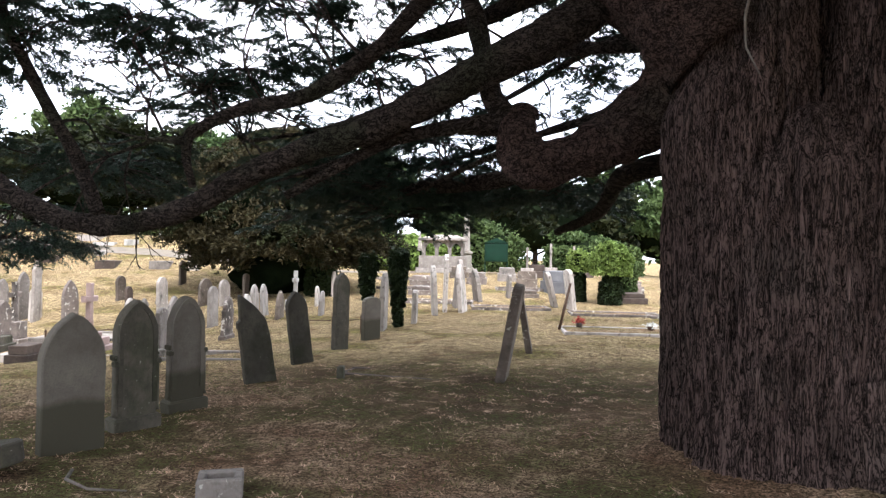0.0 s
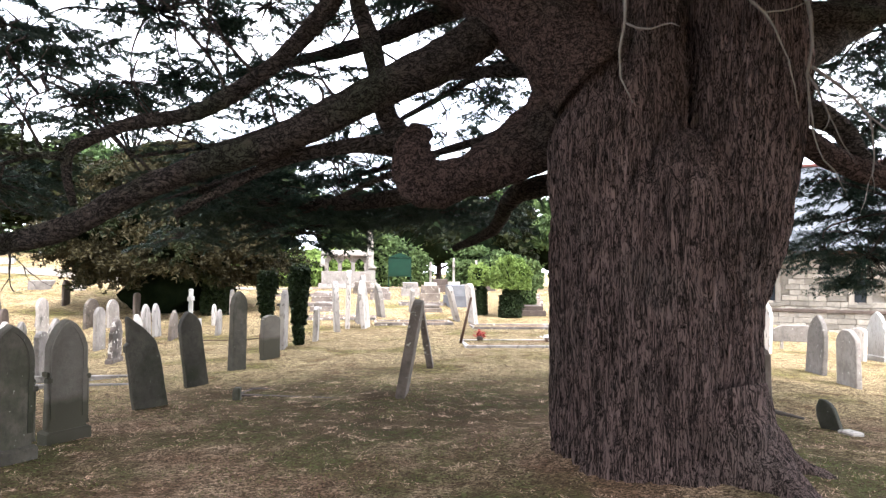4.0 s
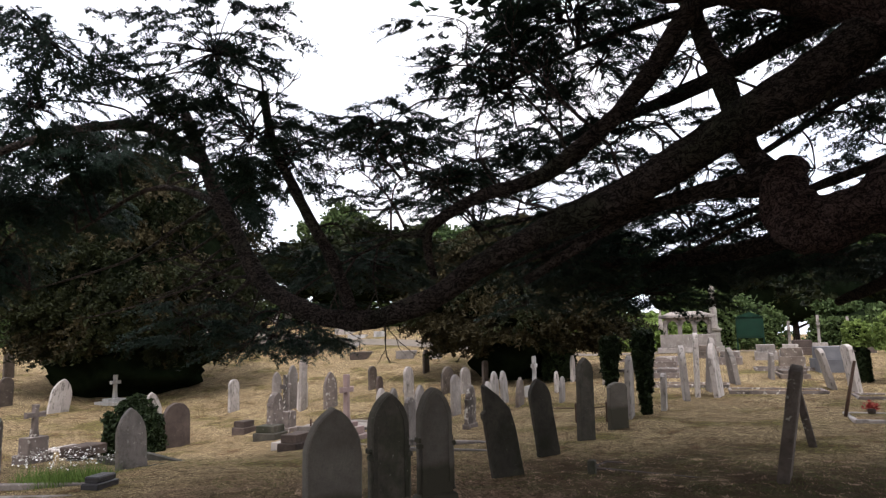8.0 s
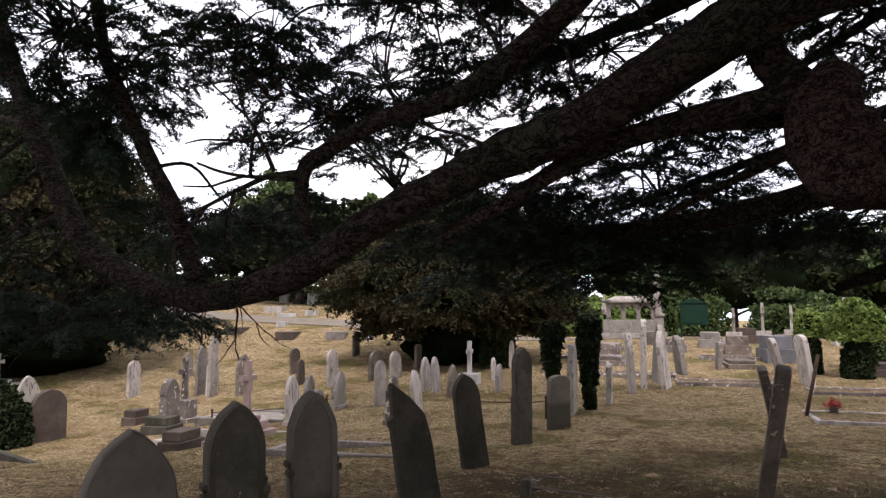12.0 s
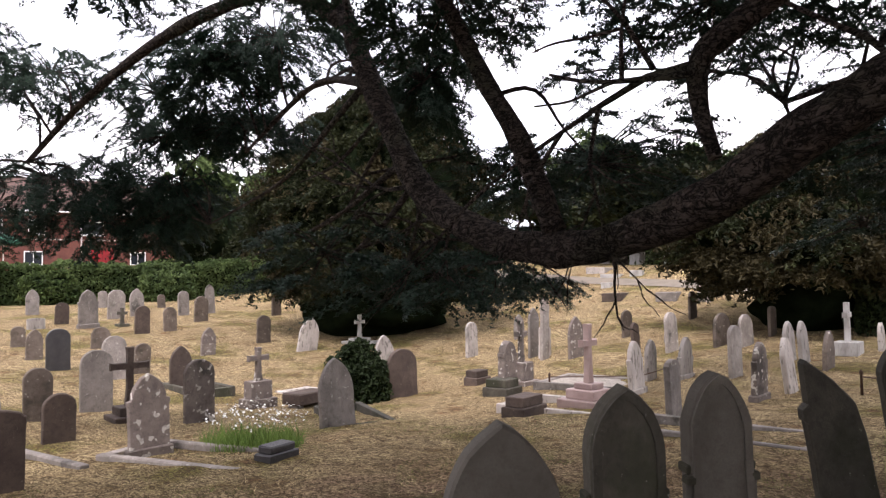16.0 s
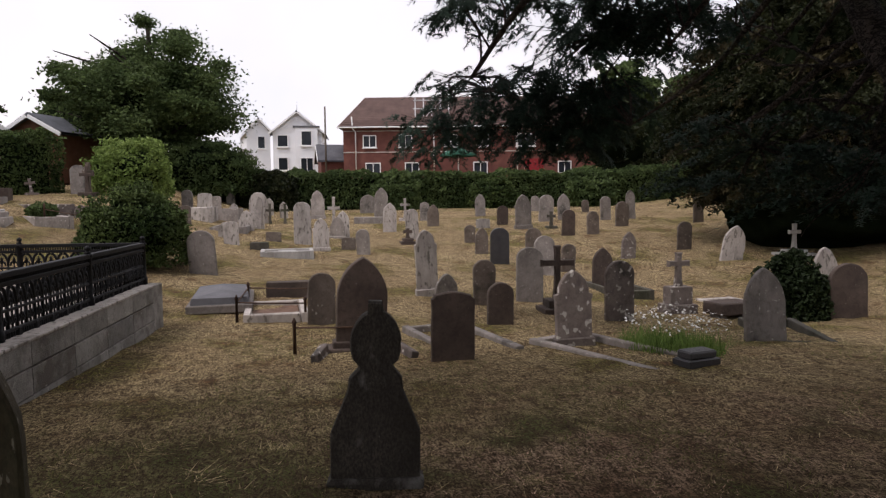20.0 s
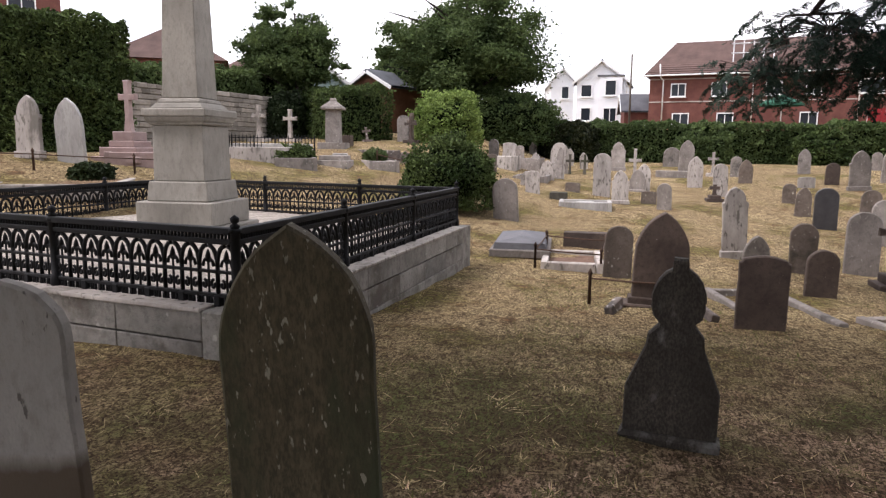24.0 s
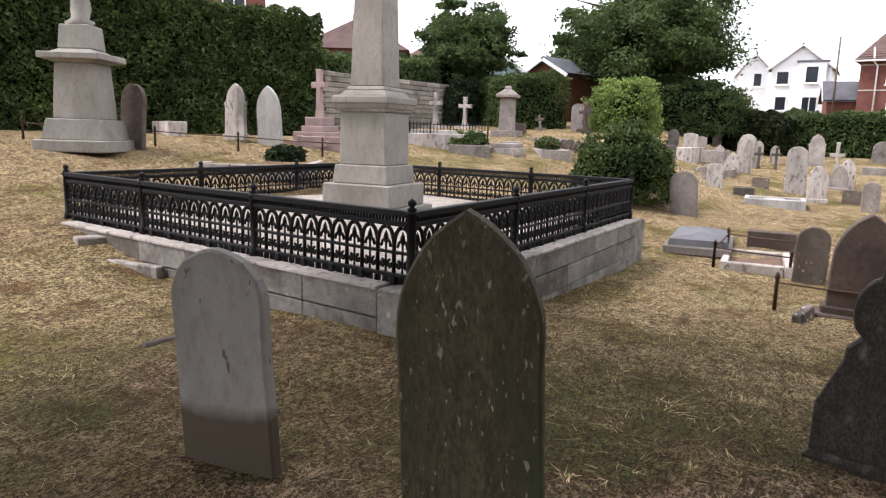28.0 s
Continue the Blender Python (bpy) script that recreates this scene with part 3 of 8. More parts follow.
# ---- headstones ----
def arch(w, h, kind):
    """The outline of a headstone from its lower left corner round its top, in width and height."""
    a = w / 2
    pts = [(-a, 0.0)]
    if kind in ("g", "s", "o"):
        a2 = a * (0.86 if kind == "s" else 1.0)
        c = (0.85 if kind == "g" else 0.55) * a2
        r = a2 + c
        rise = math.sqrt(r * r - c * c)
        hs = max(h - rise, h * 0.35)
        k = (h - hs) / rise
        if kind == "s":
            pts += [(-a, hs * 0.88), (-a * 1.06, hs * 0.9), (-a * 1.06, hs * 0.98), (-a2, hs)]
        left = []
        for i in range(9):
            an = math.acos(c / r) * i / 8
            px, pz = c - r * math.cos(an), r * math.sin(an)
            if kind == "o":
                px *= 1 - 0.12 * math.sin(math.pi * i / 8)
            left.append((px, hs + pz * k))
        pts += left
        return pts + [(-x, z) for x, z in reversed(pts[:-1])]
    if kind == "r":
        rise = a * 0.9
        pts += [(-a * math.cos(math.pi * i / 14), h - rise + rise * math.sin(math.pi * i / 14)) for i in range(8)]
        return pts + [(-x, z) for x, z in reversed(pts[:-1])]
    if kind == "q":
        pts += [(-a, h * 0.9), (-a * 0.9, h * 0.915), (-a * 0.82, h * 0.955), (-a * 0.4, h * 0.99), (0, h)]
        return pts + [(-x, z) for x, z in reversed(pts[:-1])]
    if kind == "broken":
        return [(-a, 0), (-a, h * 0.62), (-a * 1.08, h * 0.64), (-a * 1.08, h * 0.7), (-a * 0.86, h * 0.73), (-a * 0.8, h * 0.98), (-a * 0.68, h), (a * 0.1, h * 0.86), (a * 0.72, h * 0.7), (a * 0.9, h * 0.5), (a, 0)]
    if kind == "disc":
        half = [(-a, 0), (-a, h * 0.29), (-a * 0.62, h * 0.52), (-a * 0.6, h * 0.585), (-a * 0.4, h * 0.64), (-a * 0.38, h * 0.655), (-a * 0.5, h * 0.69), (-a * 0.56, h * 0.74), (-a * 0.565, h * 0.775), (-a * 0.57, h * 0.785), (-a * 0.565, h * 0.815), (-a * 0.54, h * 0.83), (-a * 0.46, h * 0.88), (-a * 0.32, h * 0.925), (-a * 0.17, h * 0.948), (-a * 0.16, h)]
        return half + [(-x, z) for x, z in reversed(half)]


def slab_mesh(name, outline, th, mat, sunk=0.12, rough=0.004):
    """An upright slab of that outline, its arrises worn, reaching into the ground."""
    pts = [(y, z if z > 0.001 else -sunk) for y, z in outline]
    dense = []
    for (y0, z0), (y1, z1) in zip(pts, pts[1:] + pts[:1]):
        n = max(1, int(math.hypot(y1 - y0, z1 - z0) / 0.16))
        dense += [(y0 + (y1 - y0) * i / n, z0 + (z1 - z0) * i / n) for i in range(n)]
    dense = [(y + random.uniform(-rough, rough), z + random.uniform(-rough, rough)) for y, z in dense]
    cy, cz = 0.0, sum(z for _, z in dense) / len(dense)
    v, b = [], min(0.014, th / 4)
    for x, inset in ((-th / 2, b), (-th / 2 + b, 0), (th / 2 - b, 0), (th / 2, b)):
        for y, z in dense:
            d = math.hypot(y - cy, z - cz) + 1e-6
            k = 1 - inset / d
            v.append((x, cy + (y - cy) * k, cz + (z - cz) * k))
    m = len(dense)
    f = [tuple(range(m - 1, -1, -1))]
    for r in range(3):
        f += [(r * m + i, r * m + (i + 1) % m, (r + 1) * m + (i + 1) % m, (r + 1) * m + i) for i in range(m)]
    f.append(tuple(range(3 * m, 4 * m)))
    return mesh_of(name, v, f, mat)


SHAPE = {"g": "pointed", "s": "shouldered pointed", "o": "ogee-topped", "r": "round-topped", "q": "low-arched", "broken": "broken", "disc": "disc-headed"}
TONE = {"dusky": "dusky grey", "olive": "olive-stained", "sooty": "soot-black", "plain": "smooth grey", "grey": "weathered grey", "dark": "dark algae-stained", "umber": "brown weathered", "brown": "brown sandstone", "pale": "pale lichened", "white": "white marble", "mottled": "lichen-mottled", "black": "black polished"}


def headstone(kind, x, y, h, w, tone, yaw=0, lean=0, side=0, th=0.09, plinth=False, note=""):
    lean = lean or random.uniform(-3.5, 3.5)
    side = side or random.uniform(-2.5, 2.5)
    yaw = yaw + (0 if note else random.uniform(-5, 5))
    name = "headstone"
    how = note or ("leaning " if abs(side) > 6 or abs(lean) > 6 else "") + f"{TONE[tone]} {SHAPE[kind]} headstone standing in dry grass"
    ob = new(name, slab_mesh(name, arch(w, h, kind), th, STONE[tone]))
    ob.matrix_world = pose(x, y, gz(x, y), 0, 0, yaw) @ pose(0, 0, 0, side, lean, 0)
    tagged(ob, how, "headstone", "headstones of the cemetery")
    if kind in ("s", "o") and h > 0.7 and w > 0.4 and not note or plinth:
        child("base_course", box(th + 0.07, w * 1.12, h * 0.13, STONE[tone], 0.015, worn=0.003), ob, pose(0, 0, -0.02))
    if plinth:
        child("plinth", box(th + 0.2, w * 1.3, 0.08, STONE[tone], 0.015, worn=0.003), ob, pose(0, 0, -0.025))
    return ob


def cross_mesh(name, h, arm, t, mat, flare=1.25):
    """A Latin cross with slightly flared ends."""
    s, ah = t * 0.9, h * 0.68
    half = [(-s * flare * 0.62, 0), (-s / 2, h * 0.25), (-s / 2, ah - s / 2), (-arm * 0.42, ah - s / 2), (-arm / 2, ah - s * flare / 2), (-arm / 2, ah + s * flare / 2), (-arm * 0.42, ah + s / 2), (-s / 2, ah + s / 2), (-s / 2, h * 0.94), (-s * flare / 2, h)]
    return slab_mesh(name, half + [(-y, z) for y, z in reversed(half)], t, mat, 0.0, 0.002)


def stepped_cross(x, y, h, arm, tone, steps, label, t=0.11, yaw=0, lean=0, name="cross_monument"):
    """steps: width, depth and height of each step from the ground up."""
    ob = thing(name, label, "cross", x, y, gz(x, y) - 0.03, yaw + random.uniform(-4, 4))
    z = 0.0
    for w, d, sh in steps:
        child("step", box(d, w, sh, STONE[tone], 0.012, worn=0.003), ob, pose(0, 0, z))
        z += sh
    child("cross", cross_mesh("cross", h - z, arm, t, STONE[tone]), ob, pose(0, 0, z - 0.004, lean, 0, 0))
    return ob


def kerb_set(x, y, length, width, tone, rz, label, hgt=0.12, th=0.11, fill=None, open_end=False):
    """A grave's kerb: long sides, ends and what fills it."""
    ob = thing("grave_kerb", label, "grave kerb", x, y, gz(x, y) - 0.04, rz, "grave kerbs")
    for s in (-1, 1):
        child("kerbstone", box(length, th, hgt + 0.24, STONE[tone], 0.012, worn=0.004), ob, pose(0, s * (width - th) / 2, -0.2, random.uniform(-2, 2), 0, random.uniform(-1, 1)))
        if not (open_end and s == 1):
            child("kerbstone", box(th, width - 2 * th - 0.006, hgt + 0.23, STONE[tone], 0.012, worn=0.004), ob, pose(s * (length - th) / 2, 0, -0.2))
    if fill:
        child("infill", box(length - 2 * th - 0.01, width - 2 * th - 0.01, 0.05, fill, 0.01, worn=0.004), ob, pose(0, 0, 0.02))
    return ob


def block(x, y, sx, sy, sz, tone, rz, label, name="grave_block", category="gravestone", steps=1):
    ob = thing(name, label, category, x, y, gz(x, y) - 0.03, rz)
    z = 0.0
    for i in range(steps):
        k = 1 - 0.18 * i
        deep = 0.3 if i == 0 else 0.0
        child("course", box(sx * k, sy * k, sz / steps + (0.03 if i == 0 else 0) + deep, STONE[tone], 0.014, worn=0.004), ob, pose(0, 0, z - deep))
        z += sz / steps + (0.03 if i == 0 else 0)
    return ob


# the row along the edge of the cedar's shade
def rim_mesh(w, h, kind, th, band=0.045):
    """A raised border that follows the head of a stone, on its front face."""
    outer = [(y * 0.97, z - 0.012) for y, z in arch(w, h, kind) if z > 0.3 * h]
    outer = [(outer[0][0], h * 0.2)] + outer + [(outer[-1][0], h * 0.2)]
    k = 1 - 2 * band / w
    inner = [(y * k, z if z < h * 0.3 else z - band * (z - h * 0.3) / (h * 0.7)) for y, z in outer]
    m, v = len(outer), []
    for x in (th / 2 - 0.004, th / 2 + 0.013):
        v += [(x, y, z) for y, z in outer] + [(x, y, z) for y, z in inner]
    f = []
    for i in range(m - 1):
        f += [(2 * m + i, 2 * m + i + 1, 3 * m + i + 1, 3 * m + i), (i, i + 1, 2 * m + i + 1, 2 * m + i), (3 * m + i, 3 * m + i + 1, m + i + 1, m + i)]
    return mesh_of("rim", v, f, STONE["dark"])


def row_stone(kind, x, y, h, w, tone, th, yaw, lean, side, note, columns=True):
    ob = headstone(kind, x, y, h, w, tone, yaw, lean, side, th, False, note)
    if columns:
        hs = h * 0.5
        rim = child("rim", rim_mesh(w, h, kind, th), ob, None, "moulded border round the stone's head")
        rim.data.materials[0] = STONE[tone]
        for s in (-1, 1):
            child("colonnette", tubes("colonnette", [([(0, 0, h * 0.13), (0, 0, h * 0.16), (0, 0, hs)], [0.03, 0.02, 0.02])], STONE[tone], 10), ob, pose(th * 0.34, s * (w / 2 + 0.008), 0))
            child("capital", box(0.07, 0.055, 0.05, STONE[tone], 0.008, worn=0.002), ob, pose(th * 0.34, s * (w / 2 + 0.008), hs))
            child("shoulder", box(th * 0.8, 0.035, 0.05, STONE[tone], 0.008, worn=0.002), ob, pose(0, s * (w / 2 + 0.006), hs + 0.055))
        child("base_course", box(th + 0.08, w * 1.2, h * 0.13, STONE[tone], 0.02, worn=0.003), ob, pose(0, 0, -0.03))
    return ob


row_stone("g", -3.46, 7.53, 1.15, 0.5, "dusky", 0.12, -36, 2, 1, "dark grey pointed headstone under the cedar limb", False)
row_stone("g", -3.38, 8.36, 1.22, 0.38, "dark", 0.13, -36, 2, 1, "black-stained pointed headstone with side colonnettes")
row_stone("o", -3.28, 9.2, 1.22, 0.37, "dusky", 0.13, -36, 2, 1.5, "grey round-arched headstone with side colonnettes")
row_stone("broken", -3.09, 11.0, 1.2, 0.42, "dark", 0.12, -48, 3, 9, "broken, leaning dark headstone with one sloping edge", False)
row_stone("g", -3.0, 12.65, 1.16, 0.34, "dark", 0.11, -45, 3, 10, "leaning dark pointed headstone with green algae", False)
row_stone("g", -2.8, 14.3, 1.4, 0.31, "dark", 0.12, -35, 2, 1, "tall narrow dark pointed headstone in the row", False)

# field to the west
headstone("g", -10.40, 5.92, 1.21, 0.64, "brown", 0, 0, 0, 0.14, True)
headstone("r", -12.50, 5.45, 0.81, 0.43, "umber", 0, 0, 0, 0.09)
headstone("r", -17.31, 2.97, 0.96, 0.59, "grey", 0, 0, 4, 0.09)
headstone("s", -22.57, 5.56, 0.99, 0.48, "pale", 0, 0, 0, 0.09)
headstone("r", -23.73, 5.00, 1.34, 0.54, "pale", 0, 0, 0, 0.09)
headstone("s", -32.77, 5.54, 1.27, 0.59, "grey", 0, 0, 0, 0.09)
headstone("r", -21.87, 6.77, 0.75, 0.40, "grey", 0, 0, 0, 0.09)
headstone("q", -22.95, 6.39, 0.38, 0.44, "umber", 0, 0, 0, 0.09)
headstone("g", -27.40, 8.15, 1.10, 0.51, "pale", 0, 0, 0, 0.09)
headstone("r", -25.25, 8.71, 1.06, 0.45, "pale", 0, 0, 0, 0.09)
headstone("s", -15.06, 7.56, 1.33, 0.43, "pale", 0, 0, 3, 0.09)
headstone("r", -35.68, 7.96, 0.90, 0.75, "grey", 0, 0, 0, 0.11)
headstone("g", -33.23, 8.38, 1.34, 0.61, "grey", 0, 0, 0, 0.11)
headstone("r", -31.14, 10.09, 0.81, 0.42, "grey", 0, 0, 0, 0.09)
headstone("g", -29.01, 10.09, 0.88, 0.48, "umber", 0, 0, 0, 0.09)
headstone("s", -26.20, 3.05, 0.68, 0.52, "pale", 0, 0, 0, 0.09)
headstone("g", -30.29, 3.29, 1.26, 0.49, "pale", 0, 0, 0, 0.09)
headstone("r", -27.07, 3.28, 1.17, 0.47, "grey", 0, 0, 0, 0.09)
headstone("q", -22.30, 3.00, 0.66, 0.43, "pale", 0, 0, 0, 0.09)
headstone("g", -33.39, 4.03, 0.74, 0.36, "pale", 0, 0, 0, 0.09)
headstone("r", -45.68, 0.65, 1.35, 0.60, "umber", 0, 0, 0, 0.11)
headstone("r", -45.87, 1.10, 0.78, 0.56, "umber", 0, 0, 0, 0.09)
headstone("q", -23.85, 4.09, 0.30, 0.47, "umber", 0, 0, 0, 0.09)
headstone("g", -25.77, 6.34, 0.93, 0.45, "pale", 0, 0, 0, 0.09)
headstone("s", -25.53, 6.13, 0.75, 0.52, "grey", 0, 0, 0, 0.09)
headstone("r", -28.79, -3.08, 1.06, 0.49, "grey", 0, 0, 0, 0.09)
headstone("q", -25.35, 1.21, 0.62, 0.36, "umber", 0, 0, 0, 0.09)
headstone("g", -42.17, 7.57, 1.00, 0.36, "grey", 0, 0, 0, 0.09)
headstone("q", -34.88, 0.89, 0.53, 0.49, "grey", 0, 0, 0, 0.09)
headstone("r", -39.58, 1.03, 0.64, 0.44, "grey", 0, 0, 0, 0.09)
headstone("q", -9.45, 6.93, 0.81, 0.51, "brown", 0, 0, 0, 0.09)
headstone("r", -12.20, 8.26, 0.67, 0.43, "brown", 0, 0, 0, 0.09)
headstone("r", -14.09, 8.48, 0.86, 0.43, "umber", 0, 0, 0, 0.09)
headstone("g", -13.60, 7.64, 0.66, 0.41, "grey", 0, 0, 0, 0.09)
headstone("r", -20.30, 10.48, 1.03, 0.55, "black", 0, 0, 0, 0.09)
headstone("r", -14.76, 9.58, 1.08, 0.55, "grey", 0, 0, 0, 0.09)
headstone("s", -10.14, 8.70, 1.00, 0.49, "mottled", 0, 0, 0, 0.09)
headstone("r", -12.47, 10.43, 1.04, 0.53, "mottled", 0, 0, 0, 0.09)
headstone("g", -16.88, 12.06, 0.97, 0.51, "brown", 0, 0, 0, 0.09)
headstone("r", -19.28, 12.10, 0.76, 0.41, "umber", 0, 0, 0, 0.09)
headstone("r", -18.63, 11.24, 1.03, 0.55, "grey", 0, 0, 0, 0.09)
headstone("r", -23.39, 12.47, 0.63, 0.53, "umber", 0, 0, 0, 0.09)
headstone("g", -22.10, 10.40, 0.81, 0.41, "umber", 0, 0, 0, 0.09)
headstone("r", -24.40, 10.56, 0.60, 0.38, "umber", 0, 0, 0, 0.09)
headstone("s", -27.67, 13.47, 1.36, 0.66, "grey", 0, 0, 0, 0.11)
headstone("r", -30.05, 15.23, 1.15, 0.66, "grey", 0, 0, 0, 0.11)
headstone("g", -30.68, 16.30, 1.15, 0.58, "grey", 0, 0, 0, 0.09)
headstone("g", -32.81, 12.98, 1.03, 0.49, "grey", 0, 0, 0, 0.09)
headstone("r", -29.12, 13.02, 0.79, 0.47, "brown", 0, 0, 0, 0.09)
headstone("r", -25.69, 14.58, 0.96, 0.51, "brown", 0, 0, 0, 0.09)
headstone("r", -25.91, 15.65, 0.86, 0.49, "umber", 0, 0, 0, 0.09)
headstone("r", -30.22, 18.06, 1.04, 0.48, "grey", 0, 0, 0, 0.09)
headstone("r", -27.89, 17.73, 1.01, 0.58, "umber", 0, 0, 0, 0.09)
headstone("g", -30.49, 19.39, 1.28, 0.43, "grey", 0, 0, 0, 0.09)
headstone("g", -21.24, 14.81, 0.82, 0.48, "mottled", 0, 0, 0, 0.09)
headstone("r", -22.32, 17.30, 0.93, 0.50, "umber", 0, 0, 0, 0.09)
headstone("g", -20.38, 17.73, 1.06, 0.69, "pale", 0, 0, -10, 0.11)
headstone("r", -28.27, 21.38, 1.13, 0.47, "umber", 0, 0, 0, 0.09)
headstone("o", -15.28, 16.77, 1.14, 0.69, "pale", 0, 0, 0, 0.09)
headstone("q", -28.10, 11.94, 0.38, 0.57, "pale", 0, 0, 0, 0.09)
headstone("r", -46.36, 15.00, 0.61, 0.60, "grey", 0, 0, 0, 0.11)
headstone("r", -34.00, 18.67, 0.63, 0.37, "umber", 0, 0, 0, 0.09)
headstone("r", -35.30, 16.46, 0.78, 0.42, "grey", 0, 0, 0, 0.09)
headstone("r", -12.95, 15.29, 1.04, 0.79, "brown", 0, 0, 0, 0.11)
headstone("g", -10.46, 11.75, 1.05, 0.64, "grey", 0, 0, 0, 0.09)
# graves to the north west
headstone("r", -15.65, 20.43, 1.02, 0.50, "pale", 0, 0, 0, 0.09)
headstone("g", -16.11, 23.26, 0.81, 0.45, "grey", 0, 0, 0, 0.09)
headstone("g", -13.79, 21.04, 1.39, 0.41, "grey", 0, 0, 0, 0.09)
headstone("s", -13.27, 20.86, 1.75, 0.36, "grey", 0, 0, 0, 0.09)
headstone("g", -12.50, 21.30, 1.12, 0.67, "mottled", 0, 0, 0, 0.09)
headstone("r", -13.45, 21.11, 0.92, 0.45, "pale", 0, 0, 0, 0.09)
headstone("s", -8.11, 16.80, 0.98, 0.52, "pale", 0, 0, 0, 0.09)
headstone("g", -8.82, 18.60, 0.86, 0.38, "pale", 0, 0, 0, 0.09)
headstone("r", -12.75, 24.45, 0.83, 0.51, "umber", 0, 0, 0, 0.09)
headstone("r", -11.44, 22.64, 0.74, 0.40, "brown", 0, 0, 0, 0.09)
headstone("r", -10.28, 22.47, 1.04, 0.55, "grey", 0, 0, 0, 0.09)
headstone("r", -12.30, 28.01, 0.93, 0.58, "umber", 0, 0, 0, 0.09)
headstone("s", -8.22, 18.92, 0.86, 0.66, "pale", 0, 0, 0, 0.09)
headstone("q", -6.09, 14.23, 0.85, 0.36, "grey", 0, 0, 0, 0.09)
headstone("r", -9.39, 23.51, 0.87, 0.81, "umber", 0, 0, 0, 0.09)
headstone("r", -7.29, 19.24, 1.03, 0.49, "grey", 0, 0, 0, 0.09)
headstone("r", -8.75, 23.56, 0.82, 0.64, "grey", 0, 0, 0, 0.09)
headstone("s", -5.83, 16.57, 0.93, 0.47, "mottled", 0, 0, 0, 0.09)
headstone("g", -5.67, 17.54, 0.95, 0.44, "pale", 0, 0, 14, 0.09)
headstone("g", -7.03, 21.56, 0.87, 0.44, "pale", 0, 0, 0, 0.09)
headstone("g", -6.65, 21.32, 0.90, 0.46, "pale", 0, 0, 0, 0.09)
headstone("q", -8.76, 25.39, 0.82, 0.49, "umber", 0, 0, 0, 0.09)
headstone("g", -5.96, 20.53, 0.77, 0.57, "umber", 0, 0, 0, 0.09)
headstone("g", -5.66, 23.37, 0.63, 0.36, "pale", 0, 0, 0, 0.09)
headstone("g", -5.77, 25.93, 0.88, 0.36, "pale", 0, 0, 0, 0.09)
headstone("q", -4.52, 25.03, 1.04, 0.39, "grey", 0, 0, 10, 0.09)
headstone("s", -4.99, 21.30, 0.68, 0.45, "pale", 0, 0, 0, 0.09)
headstone("s", -11.10, 23.98, 0.42, 0.56, "grey", 0, 0, 0, 0.09)
# north
headstone("q", -2.55, 15.95, 0.88, 0.42, "dusky", -40, 2, 1, 0.12, False, "low square dark headstone below a tuft of ivy")
headstone("g", -1.74, 21.31, 1.42, 0.62, "pale", 14, -3, 0, 0.13)
headstone("q", -1.54, 22.34, 1.69, 0.62, "pale", 9, 1, 0, 0.13)
headstone("g", -1.28, 23.47, 1.5, 0.62, "grey", 18, 4, 0, 0.13)
headstone("g", -1.00, 22.33, 1.4, 0.62, "pale", -6, -5, 0, 0.13)
headstone("g", -0.65, 25.27, 1.1, 0.62, "grey", 22, -8, 0, 0.15)
headstone("q", 0.38, 26.64, 0.80, 0.62, "grey", 10, 3, 0, 0.12)
headstone("g", -2.63, 17.89, 1.33, 0.62, "pale", 0, 0, 0, 0.12)
headstone("q", -2.10, 19.55, 0.84, 0.62, "pale", 0, 0, 0, 0.12)
headstone("q", 1.82, 24.21, 1.14, 0.62, "pale", 8, -14, 0, 0.12)
headstone("q", 2.29, 23.47, 1.25, 0.62, "pale", 12, -7, 0, 0.13)
# east, beside the chapel
headstone("g", 8.37, 17.41, 1.17, 0.55, "pale", 0, 0, 0, 0.09)
headstone("g", 7.31, 13.68, 1.04, 0.55, "grey", 0, 0, 0, 0.09)
headstone("r", 7.11, 12.49, 0.87, 0.55, "grey", 0, 0, 0, 0.09)
headstone("q", 10.10, 16.65, 0.71, 0.55, "pale", 0, 0, 0, 0.09)
headstone("s", 10.58, 16.68, 1.08, 0.55, "white", 0, 0, 0, 0.09)
headstone("q", 4.54, 10.43, 0.79, 0.55, "umber", 0, 0, 0, 0.09)
# south west bank
headstone("r", -10.53, -6.18, 1.20, 0.67, "umber", 0, 0, -4, 0.09)
headstone("s", -13.37, -6.32, 1.27, 0.62, "pale", 0, 0, 0, 0.09)
headstone("g", -13.56, -5.46, 1.31, 0.66, "white", 0, 0, 0, 0.09)
headstone("r", -30.06, -3.32, 1.02, 0.54, "grey", 0, 0, 0, 0.09)
headstone("r", -46.89, -1.76, 0.93, 0.66, "umber", 0, 0, 0, 0.11)
headstone("r", -50.63, 0.32, 0.93, 0.69, "umber", 0, 0, 0, 0.11)

# more stones along the foot of the bank
headstone("r", -27.11, 3.35, 1.30, 0.49, "pale", 0, 0, 0, 0.09)
headstone("g", -43.88, 1.46, 0.86, 0.61, "pale", 0, 0, 0, 0.09)
headstone("r", -23.53, 2.74, 0.49, 0.53, "pale", 0, 0, 0, 0.09)
headstone("q", -32.72, 0.72, 0.74, 0.61, "pale", 0, 0, 0, 0.09)
headstone("r", -31.87, 0.16, 0.73, 0.45, "grey", 0, 0, 0, 0.09)
headstone("g", -35.14, 3.26, 0.83, 0.42, "pale", 0, 0, 0, 0.09)
headstone("s", -32.07, 2.00, 0.65, 0.44, "pale", 0, 0, 0, 0.09)

